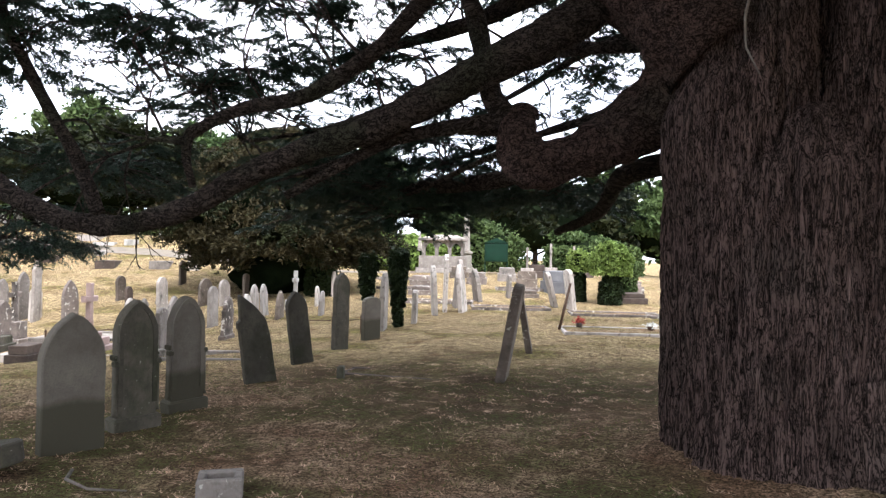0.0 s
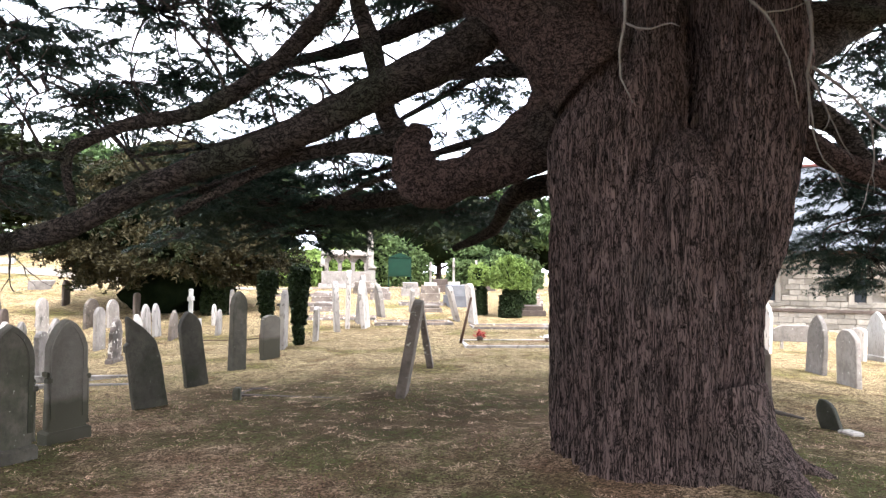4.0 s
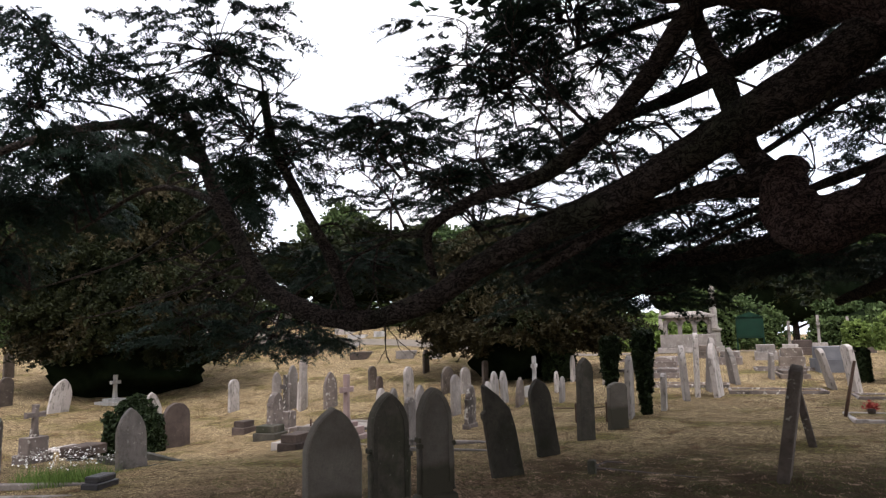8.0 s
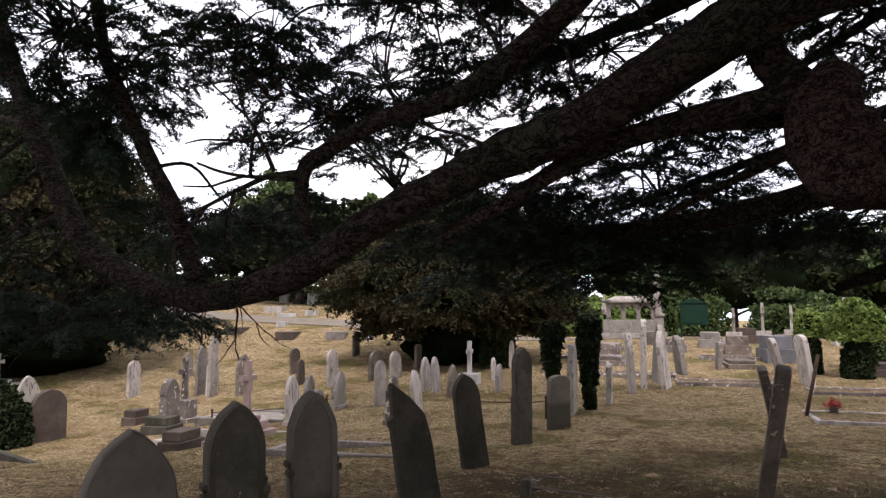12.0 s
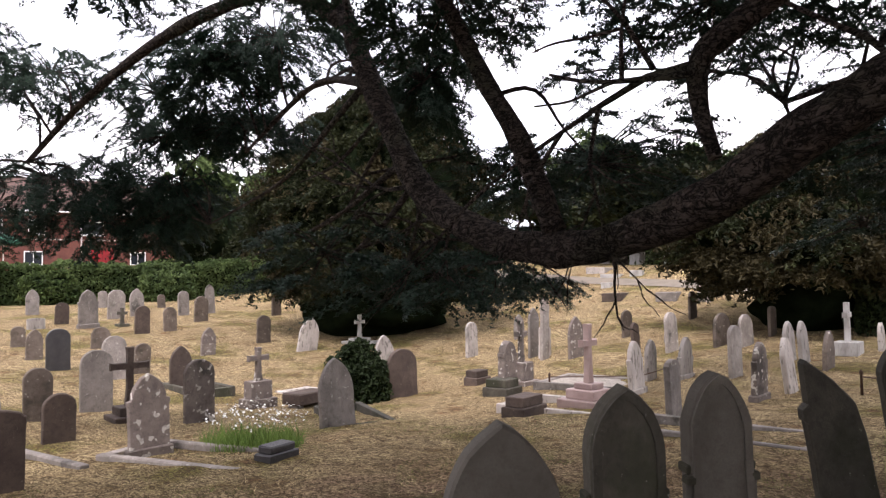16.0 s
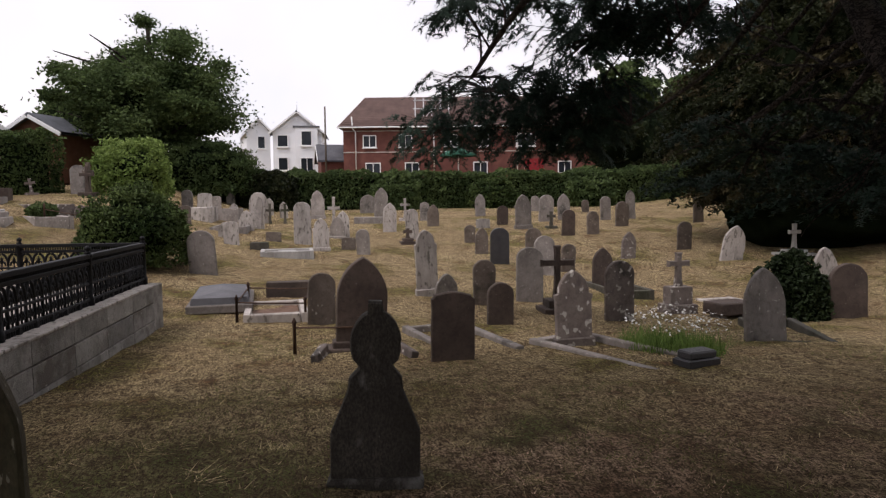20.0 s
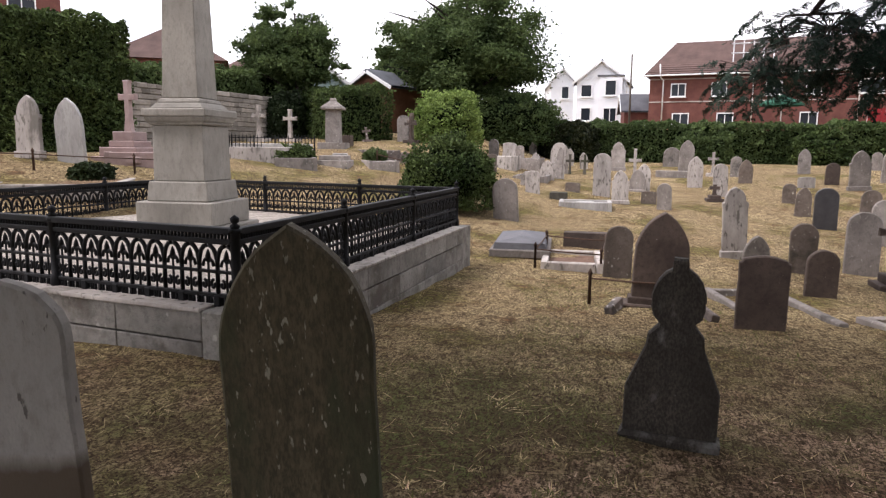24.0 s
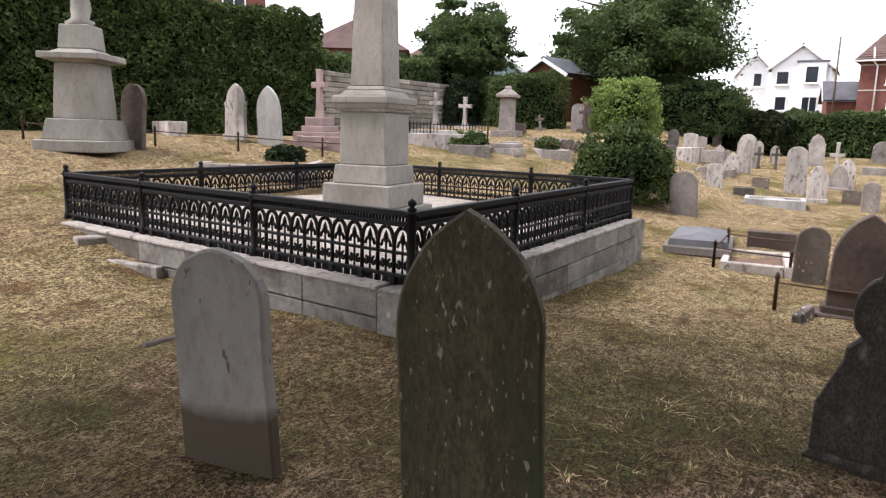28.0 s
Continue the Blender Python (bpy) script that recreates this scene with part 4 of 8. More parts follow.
# large brown stone with its black foreground neighbours
near_disc = headstone("disc", -5.65, 5.7, 1.08, 0.52, "sooty", -7, -2, -1, 0.1, False, "dark disc-headed gravestone with a waisted body and flared foot")
child("foot_course", box(0.2, 0.56, 0.1, STONE["sooty"], 0.02, worn=0.004), near_disc, pose(0, 0, -0.05))
headstone("g", -3.95, 4.23, 1.36, 0.575, "olive", 12, 1, 2.5, 0.1, False, "tall dark green-stained pointed headstone beside the path")
headstone("r", -3.88, 2.98, 1.08, 0.53, "plain", 5, 1, 3.0, 0.075, False, "smooth grey round-topped headstone with a stained foot")

# two tall slabs that lean against each other's line, seen edge on
headstone("q", 0.1, 11.55, 1.33, 0.6, "umber", -6, 10, 0.5, 0.13, False, "tall grey slab headstone leaning far over in the shade")
headstone("q", 0.6, 14.4, 1.15, 0.55, "umber", -3, -10, 0.5, 0.11, False, "brown slab headstone leaning back towards another")

# crosses
stepped_cross(-13.35, 9.64, 1.25, 0.62, "brown", [(0.62, 0.62, 0.14), (0.42, 0.42, 0.14)], "dark brown stone cross on a stepped base")
stepped_cross(-13.82, 12.27, 1.2, 0.45, "mottled", [(0.62, 0.42, 0.2), (0.46, 0.3, 0.34)], "lichened cross on a sloping pinkish plinth")
stepped_cross(-20.35, 19.85, 1.02, 0.42, "white", [(0.9, 0.9, 0.12), (0.55, 0.55, 0.1)], "small white cross on a low stone base beneath the yew")
stepped_cross(-26.0, 6.04, 1.42, 0.42, "pale", [(0.6, 0.5, 0.2)], "pale stone cross among crowded headstones")
stepped_cross(-31.27, 9.24, 1.0, 0.4, "pale", [(0.5, 0.4, 0.15)], "small pale cross at the back of the field")
stepped_cross(-30.0, 3.62, 0.85, 0.34, "dark", [], "dark stone cross, one of a pair")
stepped_cross(-30.2, 4.2, 0.85, 0.34, "dark", [], "dark stone cross, one of a pair")
stepped_cross(-28.25, -2.6, 1.1, 0.5, "brown", [(0.5, 0.5, 0.15)], "brown stone cross on the bank")
stepped_cross(-27.75, 14.65, 0.7, 0.35, "dark", [(0.4, 0.4, 0.12)], "small dark cross at the back of the field")
stepped_cross(-24.2, 8.4, 0.55, 0.3, "brown", [(0.5, 0.5, 0.12), (0.34, 0.34, 0.1)], "small brown cross on a stepped base")
stepped_cross(-8.18, 15.32, 1.42, 0.42, "pink", [(0.78, 0.78, 0.16), (0.56, 0.56, 0.16), (0.36, 0.36, 0.1)], "pink granite cross on three steps")
stepped_cross(-6.15, 22.63, 1.2, 0.38, "white", [(0.55, 0.5, 0.32)], "white marble cross on a yellow stone block")
stepped_cross(-11.4, 17.5, 1.5, 0.4, "mottled", [(0.6, 0.6, 0.16), (0.4, 0.4, 0.4)], "old lichened cross with a rough shaft")
stepped_cross(-28.05, -9.16, 1.55, 0.62, "pale", [(0.8, 0.6, 0.16)], "pale stone cross before the rubble wall", t=0.16)
stepped_cross(-28.45, -7.94, 1.35, 0.6, "pale", [(0.8, 0.6, 0.16)], "pale stone cross with ivy at its foot", t=0.15)
stepped_cross(-14.9, -5.12, 1.8, 0.42, "pink", [(1.15, 1.15, 0.14), (0.9, 0.9, 0.2), (0.62, 0.62, 0.14), (0.5, 0.5, 0.2)], "tall cross on a pink granite stepped pedestal", t=0.13)
headstone("s", -11.05, 16.6, 1.1, 0.4, "mottled", 0, 1, 0, 0.2, True)
block(-10.95, 16.3, 0.6, 0.62, 0.34, "dark", 8, "dark stepped gravestone base", steps=2)
block(-8.56, 14.04, 0.42, 0.72, 0.32, "brown", 6, "low brown block on a stone slab", steps=2)
block(-12.73, 17.47, 0.4, 0.55, 0.32, "brown", 4, "low brown stepped block", steps=2)
kerb_set(-8.2, 15.0, 2.4, 1.3, "pale", 10, "pale stone kerb round the pink cross", hgt=0.07, th=0.09)
kerb_set(-9.5, 17.9, 2.5, 1.6, "grey", 8, "grey kerb with low iron posts", hgt=0.08, th=0.09, fill=GRAVEL)
kerb_set(-5.2, 13.6, 2.2, 1.0, "grey", 4, "mossy grey kerb behind the row of stones", hgt=0.06, th=0.09)
kerb_set(-11.2, 12.6, 2.0, 0.9, "dark", -20, "sunken dark kerb in the grass", hgt=0.08)
kerb_set(-14.6, 14.2, 1.9, 0.9, "pale", 5, "pale ledger kerb beside the ivy", hgt=0.07, fill=GRAVEL)
kerb_set(-10.9, 7.3, 2.0, 1.0, "grey", 12, "broken grey kerb", hgt=0.07, open_end=True)
kerb_set(-9.6, 9.0, 2.1, 0.95, "grey", 22, "weathered kerb with flowers growing in it", hgt=0.05, open_end=True)
block(-8.61, 9.55, 0.27, 0.46, 0.17, "black", 14, "small black granite tablet on a slab", "grave_tablet", steps=2)
kerb_set(-13.4, 4.7, 1.5, 1.0, "pale", 3, "low kerb with iron corner posts and rubble", fill=EARTH)
kerb_set(-21.3, 4.6, 1.1, 1.45, "white", 3, "white marble kerb with an open stone book", hgt=0.17, fill=GRASS)
block(-21.2, 4.6, 0.3, 0.5, 0.16, "white", 3, "white stone book on a kerb", "stone_book")
for py, rot, tilt in ((5.42, -14, 9), (6.44, 16, -10)):
    shoe = block(-10.0, py, 0.5, 0.1, 0.13, "mottled", rot, "short lichened kerbstone tilted beside the brown stone", "kerbstone", "kerbstone")
    shoe.matrix_world = shoe.matrix_world @ pose(0, 0, -0.03, tilt, 4, 0)
kerb_set(-16.4, 12.2, 1.9, 0.9, "dark", 0, "low dark kerb grave", hgt=0.16)
kerb_set(-26.0, 2.6, 2.2, 1.2, "grey", 0, "grey kerb on the bank")
kerb_set(-28.6, 0.8, 2.0, 1.8, "pale", 0, "pale kerb grave with low walls", hgt=0.35)
kerb_set(-31.0, 1.6, 2.0, 1.6, "grey", 0, "grey walled grave", hgt=0.4)
block(-22.0, 3.8, 0.4, 0.5, 0.2, "dark", 0, "low dark stone block in grass")
block(-30.5, 7.6, 0.5, 1.2, 0.25, "grey", 0, "low grey grave base")


def coffin_tomb(x, y, rz):
    ob = thing("ledger_tomb", "blue-grey slate ledger with a shallow ridged top", "tomb", x, y, gz(x, y) - 0.03, rz)
    child("base", box(1.9, 1.05, 0.14, STONE["grey"], 0.015, worn=0.004), ob)
    v = [(-.88, -.46, .14), (.88, -.46, .14), (.88, .46, .14), (-.88, .46, .14), (-.86, -.44, .25), (.86, -.44, .25), (.86, .44, .25), (-.86, .44, .25), (-.45, 0, .33), (.5, 0, .33)]
    f = [(3, 2, 1, 0), (0, 1, 5, 4), (1, 2, 6, 5), (2, 3, 7, 6), (3, 0, 4, 7), (4, 5, 9, 8), (5, 6, 9), (6, 7, 8, 9), (7, 4, 8)]
    child("ledger", mesh_of("ledger", v, f, STONE["slate"]), ob)


coffin_tomb(-14.2, 3.75, 4)
block(-15.0, 4.9, 0.25, 0.9, 0.28, "brown", 0, "low brown upright slab behind the ledger")


def table_stone(x, y):
    ob = thing("table_tomb", "low broken table tomb with short legs", "tomb", x, y, gz(x, y) - 0.02, 10)
    child("slab", box(0.5, 0.8, 0.22, STONE["brown"], 0.02, worn=0.006), ob, pose(0, 0, 0.1))
    for s in (-1, 1):
        child("leg", box(0.3, 0.14, 0.13, STONE["grey"], 0.012), ob, pose(0, s * 0.26, -0.02))


table_stone(-13.25, 13.0)


def iron_posts(pts, h, label, mat=None):
    """Short iron posts joined by thin rails."""
    ob = thing("iron_rail", label, "railing")
    tops = []
    for x, y in pts:
        z = gz(x, y)
        child("post", tubes("post", [([(x, y, z - 0.05), (x, y, z + h * 0.8), (x, y, z + h * 0.86), (x, y, z + h)], [0.024, 0.02, 0.034, 0.006])], mat or RUST, 8), ob)
        tops.append(Vector((x, y, z + h * 0.72)))
    for a, b in zip(tops, tops[1:]):
        child("rail", tubes("rail", [([a, (a + b) / 2 - Vector((0, 0, 0.01)), b], [0.011] * 3)], mat or RUST, 6), ob)
    return ob


iron_posts([(-12.7, 4.15), (-14.1, 4.2), (-14.1, 5.25), (-12.7, 5.2), (-12.7, 4.15)], 0.42, "low rusty iron rail round a kerb grave")
iron_posts([(-10.3, 5.1), (-10.3, 6.15), (-11.3, 6.15)], 0.45, "leaning rusty iron rail behind the brown stone")
iron_posts([(-10.4, 17.2), (-8.4, 17.5), (-8.5, 18.9)], 0.35, "low iron rail round an old grave")
iron_posts([(-10.3, -6.6), (-11.0, -6.12), (-12.3, -5.2), (-13.74, -4.14), (-15.2, -3.3)], 0.42, "rusty iron posts and rail on the bank")
iron_posts([(-9.3, -7.6), (-9.6, -7.1)], 0.42, "rusty iron posts beside the tall pedestal")
iron_posts([(-4.6, 17.4), (-3.6, 17.0), (-3.0, 17.2), (-2.7, 17.9)], 0.42, "rusty iron rail behind the row of stones")
iron_posts([(-20.5, -1.3), (-20.5, 0.6), (-22.5, 0.6)], 0.6, "thin iron railing beside the round bush")


# ---- railed enclosure with obelisk ----
def enclosure():
    C, R, L = Vector((-6.135, 2.628)), Vector((-12.12, 2.946)), Vector((-6.956, -2.839))
    B = L + R - C
    top = 0.418
    wall = thing("plinth_wall", "grey rendered stone plinth wall under black railings", "wall")
    corner = [C, R, B, L]
    for i in range(4):
        a, b = corner[i], corner[(i + 1) % 4]
        d = b - a
        rz = math.degrees(math.atan2(d.y, d.x))
        n = max(4, int(d.length / 0.9))
        trim = 0.19
        for k in range(n):
            # blocks laid end to end in two courses
            step = (d.length - 2 * trim) / n
            for z0, hh in ((top - 0.24, 0.24), (top - 0.49, 0.243), (top - 0.95, 0.455)):
                mid = a + d.normalized() * (trim + step * (k + 0.5))
                child("wall_block", box(step - 0.006, 0.36, hh - 0.005, STONE["concrete"], 0.008, worn=0.002), wall, pose(mid.x, mid.y, z0, 0, 0, rz))
        child("coping", box(d.length - 0.4, 0.385, 0.03, STONE["pale"], 0.006, worn=0.003), wall, pose((a.x + b.x) / 2, (a.y + b.y) / 2, top - 0.018, 0, 0, rz))
        child("corner_block", box(0.37, 0.37, 0.95, STONE["concrete"], 0.012, worn=0.002), wall, pose(a.x, a.y, top - 0.95, 0, 0, rz))
    inner = thing("gravel_bed", "pale stone chippings inside the railings", "gravel bed", kind="structure")
    v = [(*(C.lerp(R, i / 8).lerp(L.lerp(B, i / 8), j / 8)), 0.40 + 0.1 * (j / 8) + 0.02 * random.random()) for j in range(9) for i in range(9)]
    inner.data = None
    child("chippings", mesh_of("chippings", v, [(j * 9 + i, j * 9 + i + 1, j * 9 + i + 10, j * 9 + i + 9) for j in range(8) for i in range(8)], GRAVEL), inner)

    fence = thing("iron_railing", "black cast-iron railing with gothic arches and scrolls", "railing")
    H, U = 0.60, 0.172
    # one gothic bay, drawn in its own plane
    runs = []
    r = 0.018
    for s in (-1, 1):
        runs.append(([(s * U / 2, 0, 0.0), (s * U / 2, 0, H * 0.52)], [r, r]))
        arcp = [(s * U / 2 * math.cos(t * math.pi / 2 * 0.92), 0, H * 0.5 + H * 0.27 * math.sin(t * math.pi / 2)) for t in np.linspace(0, 1, 6)]
        runs.append((arcp, [r] * 6))
        runs.append(([(s * U * 0.3, 0, H * 0.5), (s * U * 0.22, 0, H * 0.57), (s * U * 0.12, 0, H * 0.6), (0, 0, H * 0.55)], [0.013] * 4))
        sc = [(s * (U * 0.24 + 0.026 * (1 - t * 0.55) * math.cos(t * 5.6 + 1.5)), 0, H * 0.27 + 0.036 * (1 - t * 0.55) * math.sin(t * 5.6 + 1.5)) for t in np.linspace(0, 1, 9)]
        runs.append((sc, [0.013] * 9))
    runs.append(([(0, 0, H * 0.02), (0, 0, H * 0.62)], [0.01] * 2))
    runs.append(([(0, 0, H * 0.60), (0, 0, H * 0.66), (0, 0, H * 0.72)], [0.024, 0.018, 0.003]))
    # the pierced bands under the top rail and along the foot belong to the casting
    runs += [([(-U / 2 + U * (k + 0.5) / 5, 0, H * 0.84), (-U / 2 + U * (k + 0.5) / 5, 0, H * 0.93)], [0.0125] * 2) for k in range(5)] + [([(-U / 2 + U * (k + 0.5) / 4, 0, 0.01), (-U / 2 + U * (k + 0.5) / 4, 0, H * 0.11)], [0.012] * 2) for k in range(4)]
    bay = tubes("railing_bay", runs, IRON, 5)
    foot = box(0.06, 0.06, 0.1, IRON, 0.01)
    finial = tubes("finial", [([(0, 0, 0), (0, 0, 0.02), (0, 0, 0.035), (0, 0, 0.05), (0, 0, 0.075), (0, 0, 0.1)], [0.034, 0.04, 0.018, 0.032, 0.036, 0.004])], IRON, 10)
    post = tubes("post", [([(0, 0, 0), (0, 0, 0.1), (0, 0, 0.11), (0, 0, H * 0.94), (0, 0, H * 0.95), (0, 0, H)], [0.052, 0.05, 0.038, 0.038, 0.052, 0.05])], IRON, 10)
    for i in range(4):
        a, b = corner[i], corner[(i + 1) % 4]
        d = b - a
        rz = math.degrees(math.atan2(d.y, d.x))
        n = round(d.length / U)
        step = d.length / n
        for k in range(n):
            mid = a + d * ((k + 0.5) / n)
            m = pose(mid.x, mid.y, top, 0, 0, rz) @ Matrix.Diagonal((step / U, 1, 1, 1))
            child("railing_bay", bay, fence, m)
            if k % 2 == 1:
                q = a + d * (k / n)
                child("foot", foot, fence, pose(q.x, q.y, top - 0.01, 0, 0, rz))
        for z, w, hh in ((H * 0.92, 0.075, 0.05), (H * 0.79, 0.05, 0.04), (H * 0.415, 0.03, 0.026), (H * 0.11, 0.042, 0.03)):
            mid = (a + b) / 2
            child("rail", box(d.length - 0.06, w, hh, IRON, 0.005), fence, pose(mid.x, mid.y, top + z, 0, 0, rz))
        for k in (0, n // 3, 2 * n // 3):
            q = a + d * (k / n)
            ps = child("post", post, fence, pose(q.x, q.y, top, 0, 0, rz))
            child("finial", finial, ps, pose(0, 0, H))


enclosure()


def obelisk(x, y, z, rz, k=1.0):
    ob = thing("obelisk_monument", "tall pale grey stone obelisk on a moulded pedestal", "monument", x, y, z, rz)
    A = STONE["ashlar"]
    h = 0.0
    for w, hh, tp, nm in ((1.5, 0.1, 1, "footing"), (1.26, 0.37, 1.0, "step"), (1.02, 0.31, 0.95, "step"), (0.86, 0.86, 0.965, "die"), (0.9, 0.05, 1.05, "moulding"), (0.97, 0.08, 1.06, "cornice"), (1.05, 0.12, 1.0, "cornice"), (0.88, 0.09, 0.84, "moulding"), (0.72, 0.07, 0.92, "moulding"), (0.6, 3.4, 0.7, "shaft")):
        child(nm, box(w * k, w * k, hh * k, A, 0.014, taper=tp, worn=0.002), ob, pose(0, 0, h * k))
        h += hh
    return ob


obelisk(-10.02, -0.3, 0.48, 4, 0.86)


def urn_pedestal(x, y, k=0.88):
    ob = thing("tall_pedestal", "tall grey stone pedestal with a draped urn base, before the hedge", "monument", x, y, gz(x, y) - 0.06, 28)
    A, h = STONE["ashlar"], 0.0
    for w, hh, tp, nm in ((1.62, 0.26, 1, "step"), (1.36, 0.46, 0.88, "step"), (0.98, 1.22, 0.86, "die"), (0.92, 0.06, 1.2, "moulding"), (1.34, 0.14, 1.0, "cornice"), (1.0, 0.1, 0.7, "moulding"), (0.72, 0.52, 0.9, "drum")):
        child(nm, box(w * k, w * k, hh * k, A, 0.015, taper=tp, worn=0.003), ob, pose(0, 0, h))
        h += hh * k
    rings = [(0.2, 0), (0.24, 0.06), (0.15, 0.12), (0.18, 0.3), (0.14, 0.55), (0.2, 0.7), (0.12, 0.95), (0.05, 1.1)]
    child("draped_figure", tubes("draped_figure", [([(0.02 * math.sin(i), 0, z) for i, (r, z) in enumerate(rings)], [r for r, z in rings])], A, 14, 0.25), ob, pose(0, 0, h))


urn_pedestal(-9.75, -6.4, 0.8)


def capped_pedestal(x, y):
    ob = thing("capped_pedestal", "square stone pedestal with a pyramidal cap", "monument", x, y, gz(x, y) - 0.4, 12)
    h = 0.0
    for w, hh, tp, nm in ((0.95, 0.6, 1, "step"), (0.5, 1.12, 0.92, "die"), (0.74, 0.07, 1.0, "cornice"), (0.76, 0.22, 0.3, "cap"), (0.22, 0.1, 0.8, "knop")):
        child(nm, box(w, w, hh, STONE["grey"], 0.012, taper=tp, worn=0.003), ob, pose(0, 0, h))
        h += hh


capped_pedestal(-24.1, -4.15)
block(-13.2, -8.3, 0.4, 2.1, 0.3, "pale", -30, "long low stone kerb before the hedge", "stone_bench")
block(-19.9, -2.35, 0.9, 0.9, 0.26, "grey", 10, "weathered low tomb with gabled cover slabs", "low_tomb", "tomb", steps=2)
kerb_set(-18.9, -3.1, 1.9, 1.1, "grey", 28, "grey kerb round a planted grave", hgt=0.16, fill=EARTH)
kerb_set(-23.4, -2.3, 2.2, 1.0, "mottled", 32, "weathered kerb on the bank", hgt=0.14, fill=GRASS)
kerb_set(-25.2, -1.0, 2.0, 1.0, "brown", 30, "brown kerb on the bank", hgt=0.12, fill=EARTH)
kerb_set(-21.4, -1.6, 2.0, 0.9, "grey", 30, "grey kerb below the pedestal", hgt=0.12, fill=GRAVEL)
headstone("g", -22.6, -1.1, 0.4, 0.34, "mottled", 25, 6, 0, 0.08, False, "small low mottled headstone on the bank")
headstone("q", -26.6, -0.4, 0.5, 0.4, "grey", 15, -5, 0, 0.08, False, "small square grey headstone on the bank")
block(-20.9, -2.6, 0.34, 0.44, 0.2, "white", 20, "small white sloping tablet", "grave_tablet", "gravestone")
stepped_cross(-28.7, -4.6, 0.62, 0.34, "mottled", [(0.4, 0.4, 0.1)], "small leaning stone cross on the bank", 0.1, 30, 8)
stepped_cross(-28.9, -2.75, 1.2, 0.42, "umber", [(0.5, 0.5, 0.1)], "dark upright stone cross beside a pale headstone", 0.13, 60)
block(-20.3, -4.6, 1.0, 2.4, 0.3, "white", 14, "long whitewashed low tomb", "low_tomb", "tomb")
block(-18.2, -4.3, 0.5, 2.6, 0.3, "pale", 14, "pale terrace kerb", "grave_kerb", "grave kerb")
block(-23.5, -0.9, 1.2, 1.8, 0.3, "brown", 10, "low brown ledger on the bank", "ledger_tomb", "tomb")
block(-25.5, -4.5, 0.6, 0.9, 0.4, "brown", 10, "rough brown stone heap", "low_tomb", "tomb")
block(-13.3, 2.5, 0.3, 0.7, 0.3, "rubble", 0, "rough boulder at the plinth's end", "boulder", "stone")
kerb_set(-12.0, -4.2, 2.4, 2.0, "pale", 30, "flush pale kerb with a small shrub", hgt=0.04, fill=GRASS)
kerb_set(-15.6, -5.0, 2.4, 1.8, "pink", 30, "red-brown kerb below the stone wall", hgt=0.2, fill=EARTH)
block(-5.08, 1.13, 0.42, 0.08, 0.02, "umber", 172, "weathered old timber lying in the grass", "old_timber", "timber")
block(-6.5, -1.78, 0.32, 0.2, 0.07, "grey", 158, "short grey kerb block lying in the grass", "fallen_kerb", "stone")
block(-6.33, -0.95, 0.11, 0.95, 0.03, "pale", 3, "pale kerb length sunk in the turf", "fallen_kerb", "stone")

# ---- small things under the cedar ----
hollow = thing("stone_trough", "small hollow pale stone vase block", "stone", -1.83, 6.68, gz(-1.83, 6.68) - 0.02, 20)
for m, sx, sy in ((pose(0, 0.1, 0), 0.3, 0.06), (pose(0, -0.1, 0), 0.3, 0.06), (pose(0.12, 0, 0), 0.06, 0.138), (pose(-0.12, 0, 0), 0.06, 0.138)):
    child("side", box(sx, sy, 0.15, STONE["grey"], 0.01, worn=0.003), hollow, m)
child("bottom", box(0.178, 0.138, 0.08, STONE["dark"], 0.008), hollow)
fallen = thing("fallen_slab", "grey-green fallen slab lying tilted in the grass", "stone", -3.85, 6.85, gz(-3.85, 6.85), 20, data=slab_mesh("fallen_slab", arch(0.42, 1.0, "r"), 0.16, STONE["dark"], 0.0))
fallen.matrix_world = pose(-4.4, 6.95, gz(-4.2, 6.9) + 0.02, 0, 0, -8) @ pose(0, 0, 0, 0, 80, 0)
block(-2.1, 11.4, 0.1, 0.12, 0.16, "dark", 0, "small dark stump of a marker", "marker_stump", "stone")
kerb_set(-1.4, 11.9, 1.6, 0.6, "brown", -12, "sunken mossy grave kerb in the shade", hgt=-0.006, th=0.07)
broken = headstone("g", 4.72, 9.2, 0.36, 0.2, "dark", 30, 10, -24, 0.08, False, "broken triangular dark stone stuck in the grass")
block(4.75, 8.95, 0.15, 0.2, 0.06, "pale", 10, "small pale stone chip in grass", "stone_chip", "stone")
stick = thing("fallen_stick", "bare pale stick lying in the grass", "stick", data=tubes("fallen_stick", [([(4.2, 10.6, gz(4.2, 10.6) + 0.03), (4.5, 10.1, gz(4.5, 10.1) + 0.05), (4.7, 9.7, gz(4.7, 9.7) + 0.03)], [0.02, 0.03, 0.015])], TWIG, 6))
stick2 = thing("fallen_stick", "thin curved dead twig lying beside a headstone", "stick", data=tubes("fallen_stick", [([(-3.1, 7.0, gz(-3.1, 7) + 0.02), (-2.95, 6.7, gz(-3, 6.7) + 0.05), (-2.7, 6.55, gz(-2.7, 6.5) + 0.04), (-2.45, 6.6, gz(-2.4, 6.6) + 0.02)], [0.012, 0.014, 0.01, 0.006])], TWIG, 6))

